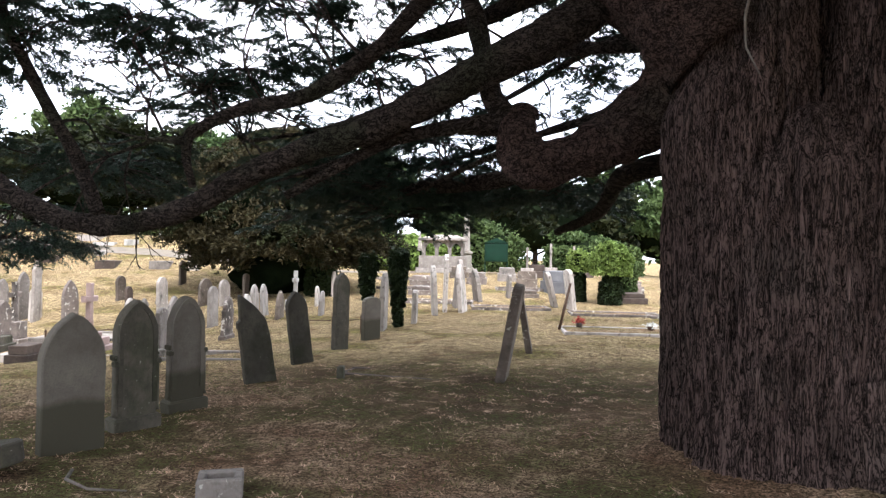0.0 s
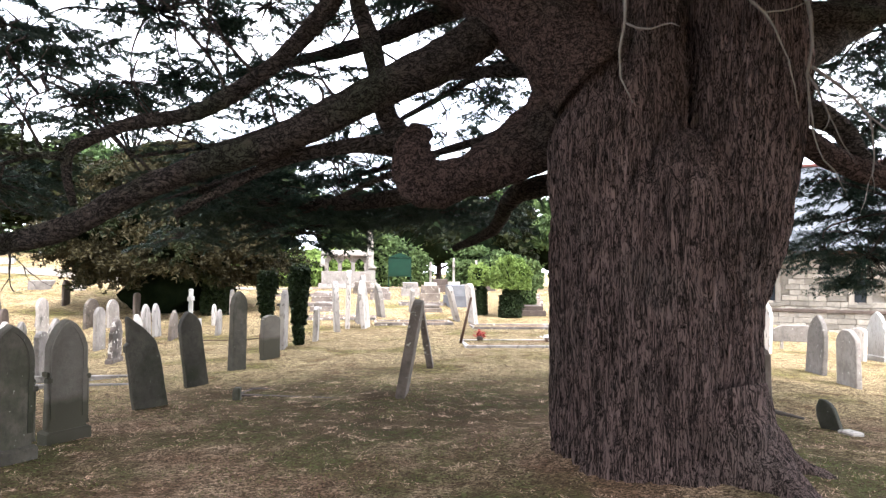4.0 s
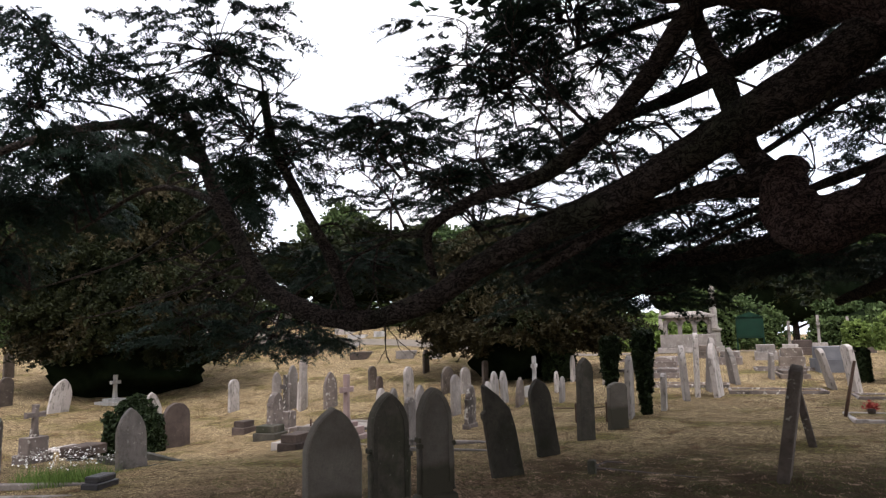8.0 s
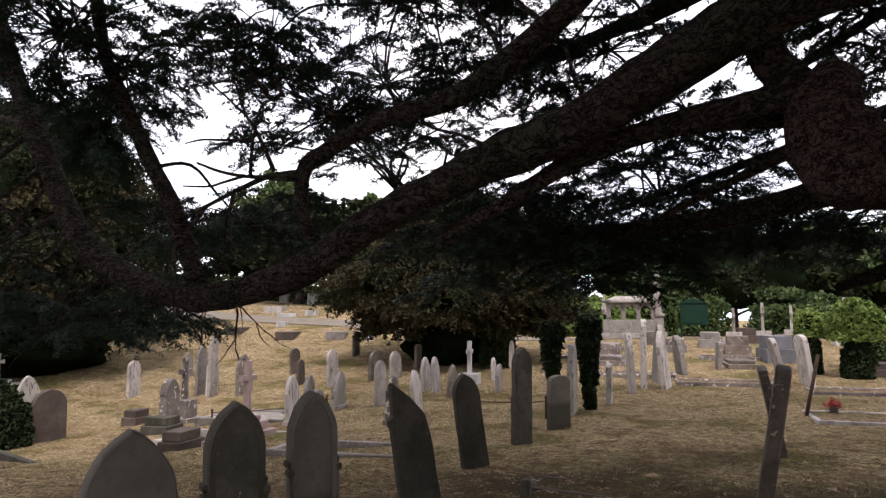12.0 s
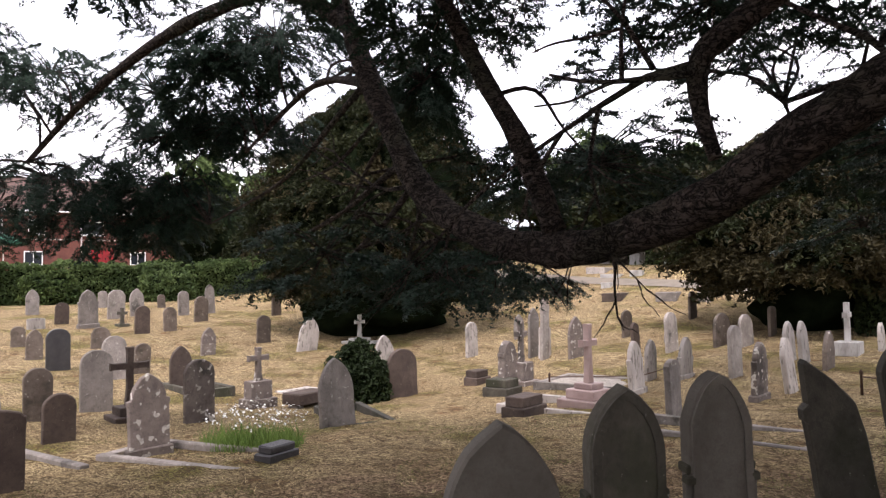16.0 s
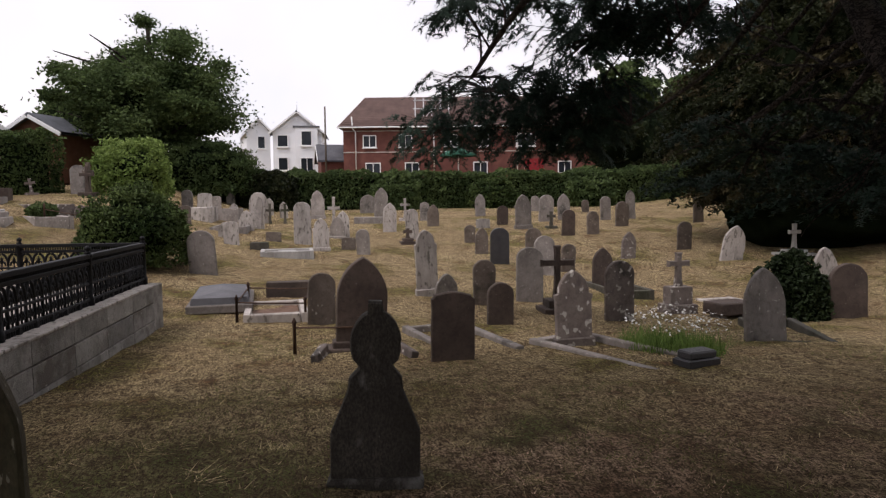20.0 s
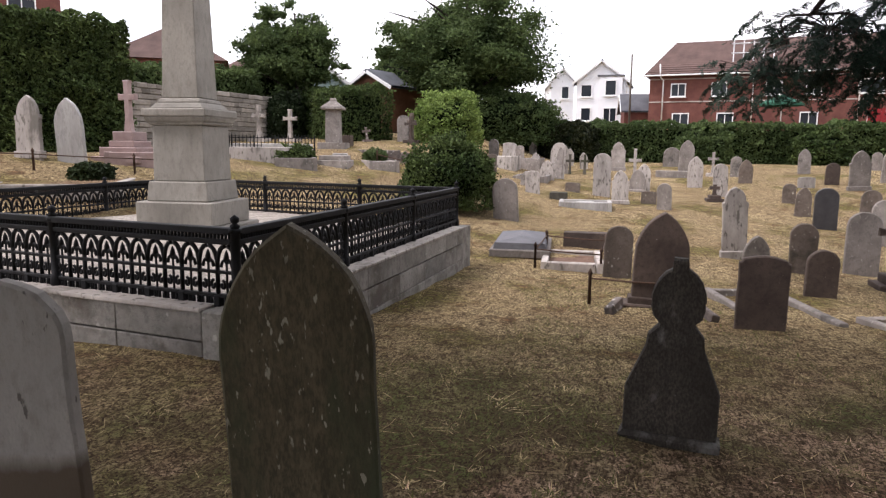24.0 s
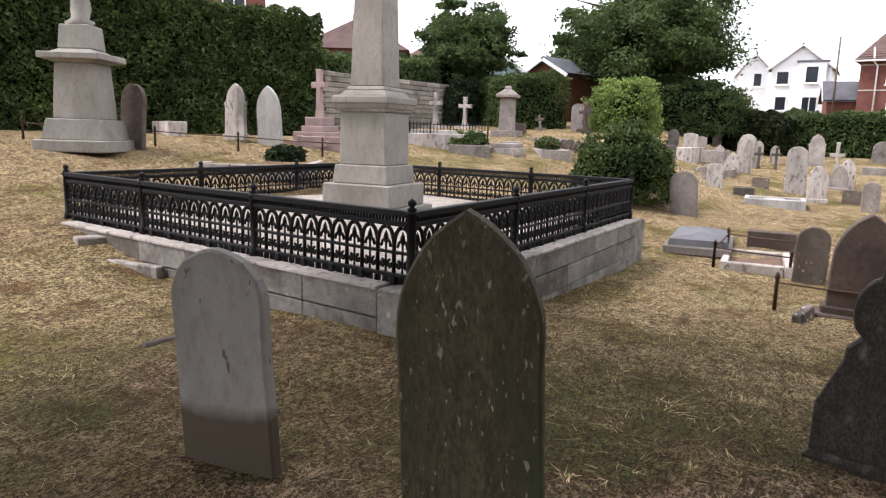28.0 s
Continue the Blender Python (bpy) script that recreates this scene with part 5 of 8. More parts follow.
# ---- north: pale graves, sign, arcaded tomb ----
rod = thing("iron_post", "thin dark post leaning in the grass", "post", data=tubes("iron_post", [([(1.45, 18.3, gz(1.45, 18.3) - 0.05), (1.72, 18.4, gz(1.45, 18.3) + 1.1)], [0.035, 0.03])], RUST, 8))
pot = thing("flower_pot", "pot of red flowers on a pale grave", "flower pot", 1.98, 18.75, gz(1.98, 18.75))
child("pot", tubes("pot", [([(0, 0, 0), (0, 0, 0.14)], [0.06, 0.085])], STONE["brown"], 12), pot)
child("flowers", leaves("flowers", RNG.normal(size=(90, 3)) * (0.07, 0.07, 0.04) + (0, 0, 0.19), 0.04, FLOWER_RED), pot)
kerb_set(3.6, 18.2, 4.2, 1.5, "pale", 2, "long pale kerb grave with flowers", hgt=0.05, th=0.09, fill=GRASS)
pot2 = thing("flower_pot", "dark pot of flowers on a pale grave", "flower pot", 3.6, 18.5, gz(3.6, 18.5))
child("pot", tubes("pot", [([(0, 0, 0), (0, 0, 0.12)], [0.06, 0.08])], RUST, 12), pot2)
child("flowers", leaves("flowers", RNG.normal(size=(60, 3)) * (0.09, 0.09, 0.03) + (0, 0, 0.15), 0.04, PETAL), pot2)


def sign_board(x, y):
    ob = thing("sign_board", "dark green notice board on two posts", "sign", x, y, gz(x, y), 0)
    for s in (-1, 1):
        child("post", box(0.07, 0.07, 1.7, GREEN_PAINT, 0.01), ob, pose(s * 0.56, 0, -0.05))
    child("board", box(1.16, 0.07, 0.98, GREEN_PAINT, 0.015), ob, pose(0, -0.075, 0.68))
    child("inner_panel", box(0.98, 0.02, 0.8, GREEN_PAINT, 0.006), ob, pose(0, -0.125, 0.77))
    v = [(-.61, -.16, 1.66), (.61, -.16, 1.66), (0, -.16, 1.9), (-.61, .05, 1.66), (.61, .05, 1.66), (0, .05, 1.9)]
    child("gable", mesh_of("gable", v, [(0, 1, 2), (5, 4, 3), (0, 2, 5, 3), (1, 4, 5, 2), (0, 3, 4, 1)], GREEN_PAINT), ob)


sign_board(-0.12, 37.4)


def arcaded_tomb(x, y):
    ob = thing("arcaded_tomb", "pale stone chest tomb with an arcade of pointed arches", "tomb", x, y, gz(x, y) - 0.05, 4)
    P = STONE["grey"]
    child("base", box(2.9, 1.6, 0.3, P, 0.02), ob)
    child("chest", box(2.6, 1.3, 0.65, P, 0.02), ob, pose(0, 0, 0.3))
    for i in range(4):
        child("pier", box(0.2, 0.9, 0.72, P, 0.015), ob, pose(-1.05 + i * 0.7, 0, 0.95))
    for i in range(3):
        o = [(-0.35, 0.0), (-0.35, 0.36), (0.35, 0.36), (0.35, 0.0), (0.25, 0.0), (0.16, 0.16), (0.0, 0.27), (-0.16, 0.16), (-0.25, 0.0)]
        child("arch", slab_mesh("arch", [(p, q + 0.002) for p, q in o], 0.9, P, 0, 0), ob, pose(-0.7 + i * 0.7, 0, 1.4, 0, 0, 90))
    child("coping", box(2.7, 1.3, 0.14, P, 0.03), ob, pose(0, 0, 1.76))
    child("ridge", box(2.4, 0.9, 0.2, P, 0.03, taper=0.6), ob, pose(0, 0, 1.9))
    for sx in (-1, 1):
        child("pinnacle", box(0.26, 0.26, 1.0, P, 0.02, taper=0.25), ob, pose(sx * 1.25, -0.55, 1.2))


arcaded_tomb(-3.0, 39.2)
obelisk(-1.8, 40.5, gz(-1.8, 40.5), 10, 0.62).name = "small_obelisk"
for i, (px, py, w, hh, tone, rot) in enumerate(((1.2, 31, 1.0, 0.62, "umber", 0), (2.2, 29, 1.4, 0.8, "slate", 8), (-0.9, 32, 1.8, 0.45, "mottled", 0), (0.4, 34, 2.2, 0.55, "grey", 0), (3.2, 33.5, 2.0, 0.5, "umber", 5), (-3.2, 31, 1.8, 0.34, "mottled", 0), (5.2, 30, 2.0, 0.4, "mottled", 0), (1.0, 27.4, 1.7, 0.2, "umber", 4), (-2.8, 27.5, 1.6, 0.26, "mottled", 0), (4.6, 26.3, 1.6, 0.3, "brown", 0), (-1.9, 35.2, 2.0, 0.5, "umber", 4), (1.9, 36.4, 2.0, 0.6, "brown", 0), (4.4, 37.5, 1.8, 0.7, "umber", -6))):
    block(px, py, 0.85, w, hh, tone, rot, "low weathered tomb between pale kerbs", "low_tomb", "tomb", steps=2)
for i, (px, py) in enumerate(((1.4, 35.5), (2.6, 36.5), (5.4, 35.0), (3.9, 38))):
    stepped_cross(px, py, 1.5 + 0.2 * i % 0.5, 0.5, "pale", [(0.9, 0.9, 0.25), (0.6, 0.6, 0.25)], "pale stepped cross far down the cemetery")
for px, py, w, d in ((0.4, 23.4, 2.4, 1.1), (3.4, 22.3, 2.6, 1.2), (-2.0, 24.8, 2.4, 1.1), (1.2, 29.5, 2.6, 1.2), (-4.6, 33.0, 2.6, 1.2), (5.5, 22.0, 2.4, 1.1), (-3.6, 29, 2.2, 1.1)):
    kerb_set(px, py, w, d, "mottled", random.uniform(-4, 4), "sunlit weathered kerb grave", hgt=0.07, th=0.09, fill=GRASS)

# far north west: low pale tombs and a path
for px, py, sx, sy, sz, tone, lab in ((-19.25, 36.65, 0.6, 0.75, 0.42, "white", "white square tomb on the rise"), (-19.0, 33.4, 0.45, 0.55, 0.35, "white", "small white headstone block"), (-20.6, 36.6, 1.0, 1.6, 0.12, "white", "white ledger on the rise"), (-17.2, 31.2, 0.8, 2.0, 0.3, "brown", "brown ledger on the rise"), (-15.0, 31.6, 0.8, 1.8, 0.34, "grey", "grey ledger on the rise"), (-13.4, 31.4, 0.5, 0.6, 0.7, "pale", "pale block headstone on the rise"), (-20.5, 32.0, 0.8, 1.8, 0.3, "brown", "brown ledger on the rise"), (-22.5, 38.5, 1.0, 3.0, 0.24, "pale", "long pale kerb on the rise"), (-13.5, 36.5, 1.0, 2.4, 0.3, "pale", "pale kerb on the rise"), (-25, 34, 1.0, 2.4, 0.3, "grey", "grey kerb on the rise")):
    block(px, py, sx, sy, sz * 0.6, tone, 20, lab, "low_tomb", "tomb")
road = [(-40, 37.5), (-24, 35.4), (-12, 34.6), (2, 41), (20, 44)]
path_pts = spline([(x, y, 0) for x, y in road], 8)
pv = []
for p in path_pts:
    for o in (-0.8, 0, 0.8):
        pv.append((p[0], p[1] + o, gz(p[0], p[1] + o) + 0.03))
tagged(new("path", mesh_of("path", pv, [(i * 3 + j, i * 3 + j + 3, i * 3 + j + 4, i * 3 + j + 1) for i in range(len(path_pts) - 1) for j in range(2)], PATH_GRIT, True)), "worn grit path across the rise", "path", kind="structure")

# ---- chapel to the east ----
def chapel():
    ob = thing("chapel", "rubble-stone chapel with slit windows and slate roof", "building", 15.6, 25.0, gz(14, 25) - 0.9, -31)
    S = STONE["rubble"]
    # built of coursed stones between the window openings; its front faces local -y
    wall = child("wall", box(13.6, 5.6, 3.6, S, 0.02), ob, pose(0, 3.2, 0))
    dressed = STONE["rubble"]
    xs = [-5.4, -2.55, 0.3, 3.15]
    for row in range(17):
        z, x = 0.2 * row + 0.12, -6.8
        while x < 6.7:
            w = random.uniform(0.28, 0.62)
            hit = 1.75 < z < 2.95 and any(abs(x + w / 2 - q) < w / 2 + 0.36 for q in xs)
            if not hit:
                child("stone", box(w - 0.015, 0.08, 0.185, S, 0.012, worn=0.006), wall, pose(x + w / 2, -2.84, z))
            x += w
    for q in xs:
        win = child("window", box(0.34, 0.05, 1.12, GLASS, 0.005), ob, pose(q, 0.385, 1.85))
        for s in (-1, 1):
            child("jamb", box(0.17, 0.13, 1.16, dressed, 0.01), win, pose(s * 0.27, -0.02, -0.02))
        child("lintel", box(0.74, 0.13, 0.22, dressed, 0.01), win, pose(0, -0.021, 1.15))
        child("sill", box(0.74, 0.15, 0.12, dressed, 0.01), win, pose(0, -0.022, -0.15))
    child("string_course", box(13.7, 0.16, 0.13, STONE["brown"], 0.02), ob, pose(0, 0.36, 1.5))
    child("eaves_beam", box(13.9, 0.5, 0.14, RUST, 0.02), ob, pose(0, 0.22, 3.6))
    roof = child("roof", mesh_of("roof", [(-7.1, -.15, 3.7), (7.1, -.15, 3.7), (7.1, 3.2, 7.2), (-7.1, 3.2, 7.2), (-7.1, 6.5, 3.7), (7.1, 6.5, 3.7)], [(0, 1, 2, 3), (3, 2, 5, 4), (0, 3, 4), (1, 5, 2), (0, 4, 5, 1)], SLATE_ROOF), ob)
    sl = box(0.9, 0.02, 0.26, SLATE_ROOF, 0.004)
    for r in range(18):
        for c in range(15):
            child("slate", sl, roof, pose(-6.7 + c * 0.92 + (r % 2) * 0.4, -0.12 + r * 0.176, 3.72 + r * 0.184, -43.7 + 4, 0, 0))
    child("ridge_tiles", box(14.2, 0.25, 0.12, BRICK, 0.03), roof, pose(0, 3.2, 7.15))


chapel()
bench = thing("table_gravestone", "weathered slab raised on two short stone legs", "gravestone", 9.73, 18.43, gz(9.7, 18.4), -20)
child("slab", slab_mesh("slab", [(-0.5, 0.2), (-0.5, 0.5), (-0.3, 0.6), (0.3, 0.6), (0.5, 0.5), (0.5, 0.2)], 0.12, STONE["grey"], 0), bench, pose(0, 0, 0, 0, 0, 90))
for s in (-1, 1):
    child("leg", box(0.06, 0.1, 0.24, STONE["grey"], 0.01), bench, pose(s * 0.3, 0, -0.02))


def spiked_rail(a, b, h, n, label):
    """A low iron rail of close upright bars between two rails."""
    a, b = Vector(a), Vector(b)
    ob = thing("iron_rail", label, "railing")
    ends = []
    for i in range(n):
        p = a.lerp(b, i / (n - 1))
        z = gz(p.x, p.y) + 0.1
        thick = 0.022 if i % 6 == 0 else 0.011
        child("bar", tubes("bar", [([(p.x, p.y, z - 0.35), (p.x, p.y, z + h), (p.x, p.y, z + h + 0.07)], [thick, thick, 0.002])], IRON, 6), ob)
        ends.append((p, z))
    for k in (0.12, 0.9):
        child("rail", tubes("rail", [([(p.x, p.y, z + h * k) for p, z in (ends[0], ends[n // 2], ends[-1])], [0.013] * 3)], IRON, 6), ob)


spiked_rail((-18.9, -5.0), (-21.4, -3.65), 0.42, 25, "low black iron rail before a white tomb")
spiked_rail((-18.9, -5.0), (-19.6, -6.2), 0.42, 12, "low black iron rail at the end of a white tomb")

# far rows of small pale stones in the long grass of the rise
for i in range(26):
    fx = -33.0 + 1.05 * i + random.uniform(-0.4, 0.4)
    headstone(random.choice("grqs"), fx, 44.5 + 1.6 * (i % 3) + random.uniform(-0.5, 0.5), random.uniform(0.6, 1.1), random.uniform(0.4, 0.6), random.choice(("pale", "grey", "pale", "white")), -60, note="small pale headstone far off on the rise")


# ---- the great cedar ----
cedar = thing("cedar_tree", "old spreading cedar with furrowed red-brown bark and low sweeping limbs", "tree", 0, 0, 0)


def trunk_mesh(path, radii, sides, rows, name, lobes=0.05):
    """A bole with upright furrows cut into it."""
    pts = spline([(*p, r) for p, r in zip(path, radii)], rows)
    v, f = [], []
    for p in pts:
        for s in range(sides):
            an = 2 * math.pi * s / sides
            c, sn = math.cos(an), math.sin(an)
            r = p[3]
            r *= 1 + lobes * math.sin(an * 3 + 1.1) + lobes * 0.7 * math.sin(an * 7 + p[2] * 0.3)
            q = Vector((c * 11, sn * 11, p[2] * 2.2))
            ridge = noise.noise(q + Vector((0.3 * noise.noise(Vector((c * 3, sn * 3, p[2] * 2.5))), 0, 0)))
            r += 0.034 * (1 - abs(ridge) * 2.8) + 0.018 * noise.noise(q * 3.1) + 0.012 * noise.noise(Vector((c * 30, sn * 30, p[2] * 9)))
            v.append((p[0] + c * r, p[1] + sn * r, p[2]))
    n = len(pts)
    for i in range(n - 1):
        for s in range(sides):
            f.append((i * sides + s, i * sides + (s + 1) % sides, (i + 1) * sides + (s + 1) % sides, (i + 1) * sides + s))
    f.append(tuple(range((n - 1) * sides, n * sides)))
    return mesh_of(name, v, f, BARK, True)


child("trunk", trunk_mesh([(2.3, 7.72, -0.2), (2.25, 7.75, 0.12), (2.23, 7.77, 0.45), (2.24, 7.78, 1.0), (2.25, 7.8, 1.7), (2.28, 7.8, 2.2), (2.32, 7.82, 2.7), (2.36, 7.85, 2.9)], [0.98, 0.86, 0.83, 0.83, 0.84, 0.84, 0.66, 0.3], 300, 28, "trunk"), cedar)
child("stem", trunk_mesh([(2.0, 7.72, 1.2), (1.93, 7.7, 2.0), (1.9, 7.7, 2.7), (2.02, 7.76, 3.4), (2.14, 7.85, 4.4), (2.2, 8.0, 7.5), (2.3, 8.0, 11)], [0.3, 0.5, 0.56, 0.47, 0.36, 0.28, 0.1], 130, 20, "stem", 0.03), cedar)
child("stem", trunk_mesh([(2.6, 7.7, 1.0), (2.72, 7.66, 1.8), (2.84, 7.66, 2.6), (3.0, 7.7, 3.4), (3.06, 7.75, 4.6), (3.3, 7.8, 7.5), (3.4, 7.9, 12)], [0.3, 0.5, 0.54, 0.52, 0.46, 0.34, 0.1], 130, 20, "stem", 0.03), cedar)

BOUGHS = []
for a, out, r in ((-58, 1.16, 0.34), (-20, 1.2, 0.24), (-100, 0.9, 0.2)):
    c, s = math.cos(radians(a)), math.sin(radians(a))
    child("root", tubes("root", [(spline([(2.25 + c * q * out, 7.76 + s * q * out, z) for q, z in ((0.5, 0.75), (0.62, 0.38), (0.8, 0.14), (1.0, 0.0), (1.25, -0.14))], 7), list(np.linspace(r, r * 0.5, 29)))], BARK, 22, 0.25), cedar)


def limb(pts, r0, r1, sides=18, wob=0.2, n=9, mat=None, name="limb", parent=None, swell=()):
    """A tapering limb; swell: radii along it in place of an even taper."""
    path = spline(pts, n)
    m = len(path)
    radii = [r0 + (r1 - r0) * (i / (m - 1)) for i in range(m)]
    if swell:
        radii = list(np.interp(np.linspace(0, 1, m), np.linspace(0, 1, len(swell)), swell))
    BOUGHS.extend((Vector(p), r) for p, r in zip(path, radii))
    return child(name, tubes(name, [(path, radii)], mat or LIMB, sides, wob), parent or cedar)


limb([(1.75, 7.75, 3.3), (1.4, 7.85, 3.75), (1.05, 7.95, 4.1), (0.6, 8.04, 4.36), (0.08, 8.1, 4.56), (-0.45, 8.16, 4.77), (-1.0, 8.23, 5.03), (-1.83, 8.32, 5.4), (-3.2, 8.5, 6.0)], 0.48, 0.22, 30, mat=SCALY)
limb_low = limb([(1.7, 8.0, 4.3), (1.2, 8.02, 4.15), (0.61, 8.04, 3.67), (-0.21, 8.13, 3.25), (-0.7, 8.19, 2.98), (-1.19, 8.25, 2.77), (-1.76, 8.31, 2.59), (-2.38, 8.38, 2.34), (-2.94, 8.45, 2.05), (-3.34, 8.5, 1.94), (-3.78, 8.55, 1.87), (-4.28, 8.6, 1.93), (-4.73, 8.66, 2.09), (-5.17, 8.71, 2.36), (-5.53, 8.75, 2.83), (-5.85, 8.79, 3.31), (-6.21, 8.83, 3.91), (-6.6, 8.9, 4.6)], 0.25, 0.1, 24, swell=(0.22, 0.19, 0.145, 0.115, 0.102, 0.1, 0.1, 0.095, 0.07))
limb([(-3.9, 8.55, 1.98), (-4.15, 8.59, 2.5), (-4.44, 8.62, 2.95), (-4.76, 8.66, 3.47), (-5.03, 8.69, 3.94), (-5.2, 8.7, 4.6)], 0.07, 0.05, 10, name="branch", parent=limb_low)
limb([(0.4, 8.1, 5.0), (-0.05, 8.14, 4.7), (-0.39, 8.16, 4.33), (-0.75, 8.2, 3.85), (-1.21, 8.25, 3.42), (-1.78, 8.32, 3.1), (-2.36, 8.38, 3.0), (-2.78, 8.43, 2.84), (-2.95, 8.45, 2.74), (-2.97, 8.45, 2.52), (-2.9, 8.45, 2.25)], 0.11, 0.035, 10, name="branch")
limb([(1.5, 8.0, 3.02), (1.29, 8.11, 2.88), (0.94, 8.16, 2.68), (0.62, 8.19, 2.5), (0.36, 8.2, 2.46), (0.2, 8.22, 2.58), (0.16, 8.24, 2.76), (0.26, 8.26, 2.9), (0.36, 8.27, 2.93)], 0.25, 0.1, 30, 0.3, mat=SCALY, swell=(0.33, 0.27, 0.24, 0.22, 0.215, 0.21, 0.18, 0.13, 0.03))
limb([(0.2, 8.25, 2.75), (0.0, 8.28, 2.98), (-0.1, 8.28, 3.2), (-0.2, 8.29, 3.73), (-0.35, 8.31, 4.2), (-0.41, 8.31, 4.9)], 0.12, 0.06, 12, 0.25, mat=LIMB, name="branch")
limb([(0.05, 8.26, 2.87), (-0.42, 8.32, 2.81), (-0.95, 8.37, 2.71), (-1.32, 8.42, 2.54), (-2.0, 8.49, 2.18)], 0.085, 0.04, 10, name="branch")
limb([(3.1, 7.72, 3.9), (3.6, 7.66, 3.92), (4.43, 7.6, 3.9), (6.2, 7.6, 4.0)], 0.12, 0.06, 10, mat=LIMB)
limb([(3.1, 7.7, 2.95), (3.52, 7.65, 2.8), (3.8, 7.6, 2.62), (4.35, 7.56, 2.47), (5.4, 7.5, 2.6)], 0.13, 0.08, 12, mat=SCALY)
limb([(3.2, 7.8, 3.3), (3.6, 7.8, 3.12), (3.91, 7.8, 2.97), (4.18, 7.8, 2.62), (4.7, 7.9, 2.3)], 0.13, 0.06, 10)
limb([(3.1, 7.8, 3.4), (3.7, 7.9, 3.75), (4.45, 8.0, 4.2), (6.0, 8.3, 4.9)], 0.3, 0.16, 16)
limb([(1.6, 8.4, 2.9), (0.9, 9.0, 2.7), (0.2, 9.8, 2.55), (-0.8, 10.6, 2.5), (-1.8, 11.2, 2.6)], 0.16, 0.05, 12)
limb([(1.8, 8.5, 2.6), (1.3, 9.3, 2.5), (1.2, 10.4, 2.2), (0.8, 11.4, 2.0)], 0.13, 0.05, 12)
limb([(1.9, 8.3, 4.4), (0.8, 9.4, 4.6), (-0.6, 10.4, 4.4), (-2.2, 11.0, 4.2)], 0.16, 0.05, 12)
limb([(-6.3, 8.85, 4.0), (-7.2, 8.7, 4.5), (-8.6, 8.3, 4.4), (-10.0, 7.9, 3.9), (-11.2, 7.6, 3.3)], 0.09, 0.03, 8, name="branch")
limb([(-5.7, 8.78, 3.1), (-6.6, 9.2, 3.6), (-8.0, 9.6, 3.9), (-9.4, 9.6, 3.4)], 0.06, 0.02, 8, name="branch")

for pts, r in (([(1.5, 8.4, 3.6), (0.4, 9.3, 3.75), (-0.9, 10.3, 3.6), (-2.3, 11.0, 3.3), (-3.6, 11.5, 3.2)], 0.075),
               ([(1.6, 8.5, 3.2), (0.7, 9.8, 3.1), (-0.5, 11.1, 2.95), (-1.8, 12.2, 2.75)], 0.06),
               ([(1.9, 8.6, 3.9), (1.2, 10.0, 4.1), (0.2, 11.6, 3.9), (-0.9, 12.9, 3.6)], 0.065),
               ([(1.8, 8.6, 3.0), (1.3, 9.9, 2.95), (0.9, 11.4, 2.75), (0.4, 12.9, 2.6)], 0.055),
               ([(0.2, 8.3, 2.75), (-0.7, 9.0, 2.9), (-1.7, 9.8, 2.75), (-2.8, 10.4, 2.5)], 0.045),
               ([(0.3, 8.3, 2.7), (-0.3, 9.4, 2.6), (-1.0, 10.6, 2.45), (-1.9, 11.5, 2.2)], 0.04),
               ([(1.4, 8.3, 4.3), (0.1, 9.0, 4.75), (-1.4, 9.5, 4.8), (-2.8, 9.7, 4.5)], 0.06)):
    limb(pts, r, r * 0.3, 9, 0.25, 6, LIMB, "branch")
# slender bare branches that fan from the bent limb across the yew
for pts, r in (([(-5.92, 8.8, 3.38), (-6.74, 9.0, 3.17), (-7.78, 9.2, 2.85), (-9.05, 9.4, 2.69), (-10.4, 9.6, 2.56)], 0.032),
               ([(-5.75, 8.78, 3.05), (-6.63, 9.0, 2.81), (-7.55, 9.2, 2.76)], 0.02),
               ([(-5.4, 8.74, 2.64), (-6.1, 8.94, 2.49), (-6.74, 9.12, 2.37), (-7.81, 9.31, 2.2), (-9.0, 9.5, 2.08)], 0.03),
               ([(-5.28, 8.73, 2.45), (-5.79, 8.87, 2.2), (-6.3, 8.98, 2.01), (-7.04, 9.1, 1.69)], 0.03),
               ([(-5.2, 8.72, 2.3), (-5.44, 8.8, 1.91), (-5.58, 8.85, 1.82), (-6.1, 8.9, 1.54)], 0.018),
               ([(-5.6, 8.76, 2.9), (-6.3, 9.1, 2.75), (-7.2, 9.5, 2.45), (-8.3, 9.8, 2.3)], 0.022)):
    limb(pts, r, r * 0.35, 7, 0.15, 5, LIMB, "branch", limb_low)
# dead, crooked branchlets against the sky
for pts, r in (([(-2.96, 8.4, 2.66), (-3.17, 8.38, 2.68), (-3.37, 8.35, 2.7), (-3.55, 8.33, 2.74), (-3.73, 8.3, 2.81)], 0.02),
               ([(-3.37, 8.35, 2.7), (-3.52, 8.32, 2.66), (-3.61, 8.28, 2.63), (-3.8, 8.25, 2.64)], 0.013),
               ([(-3.32, 8.35, 2.7), (-3.34, 8.39, 2.9), (-3.35, 8.43, 3.04), (-3.32, 8.46, 3.22), (-3.18, 8.5, 3.31)], 0.016),
               ([(-3.31, 8.35, 2.96), (-3.49, 8.33, 2.96), (-3.7, 8.32, 2.98), (-3.84, 8.3, 2.96)], 0.011)):
    limb(pts, r, r * 0.4, 6, 0.2, 4, LIMB, "branch")


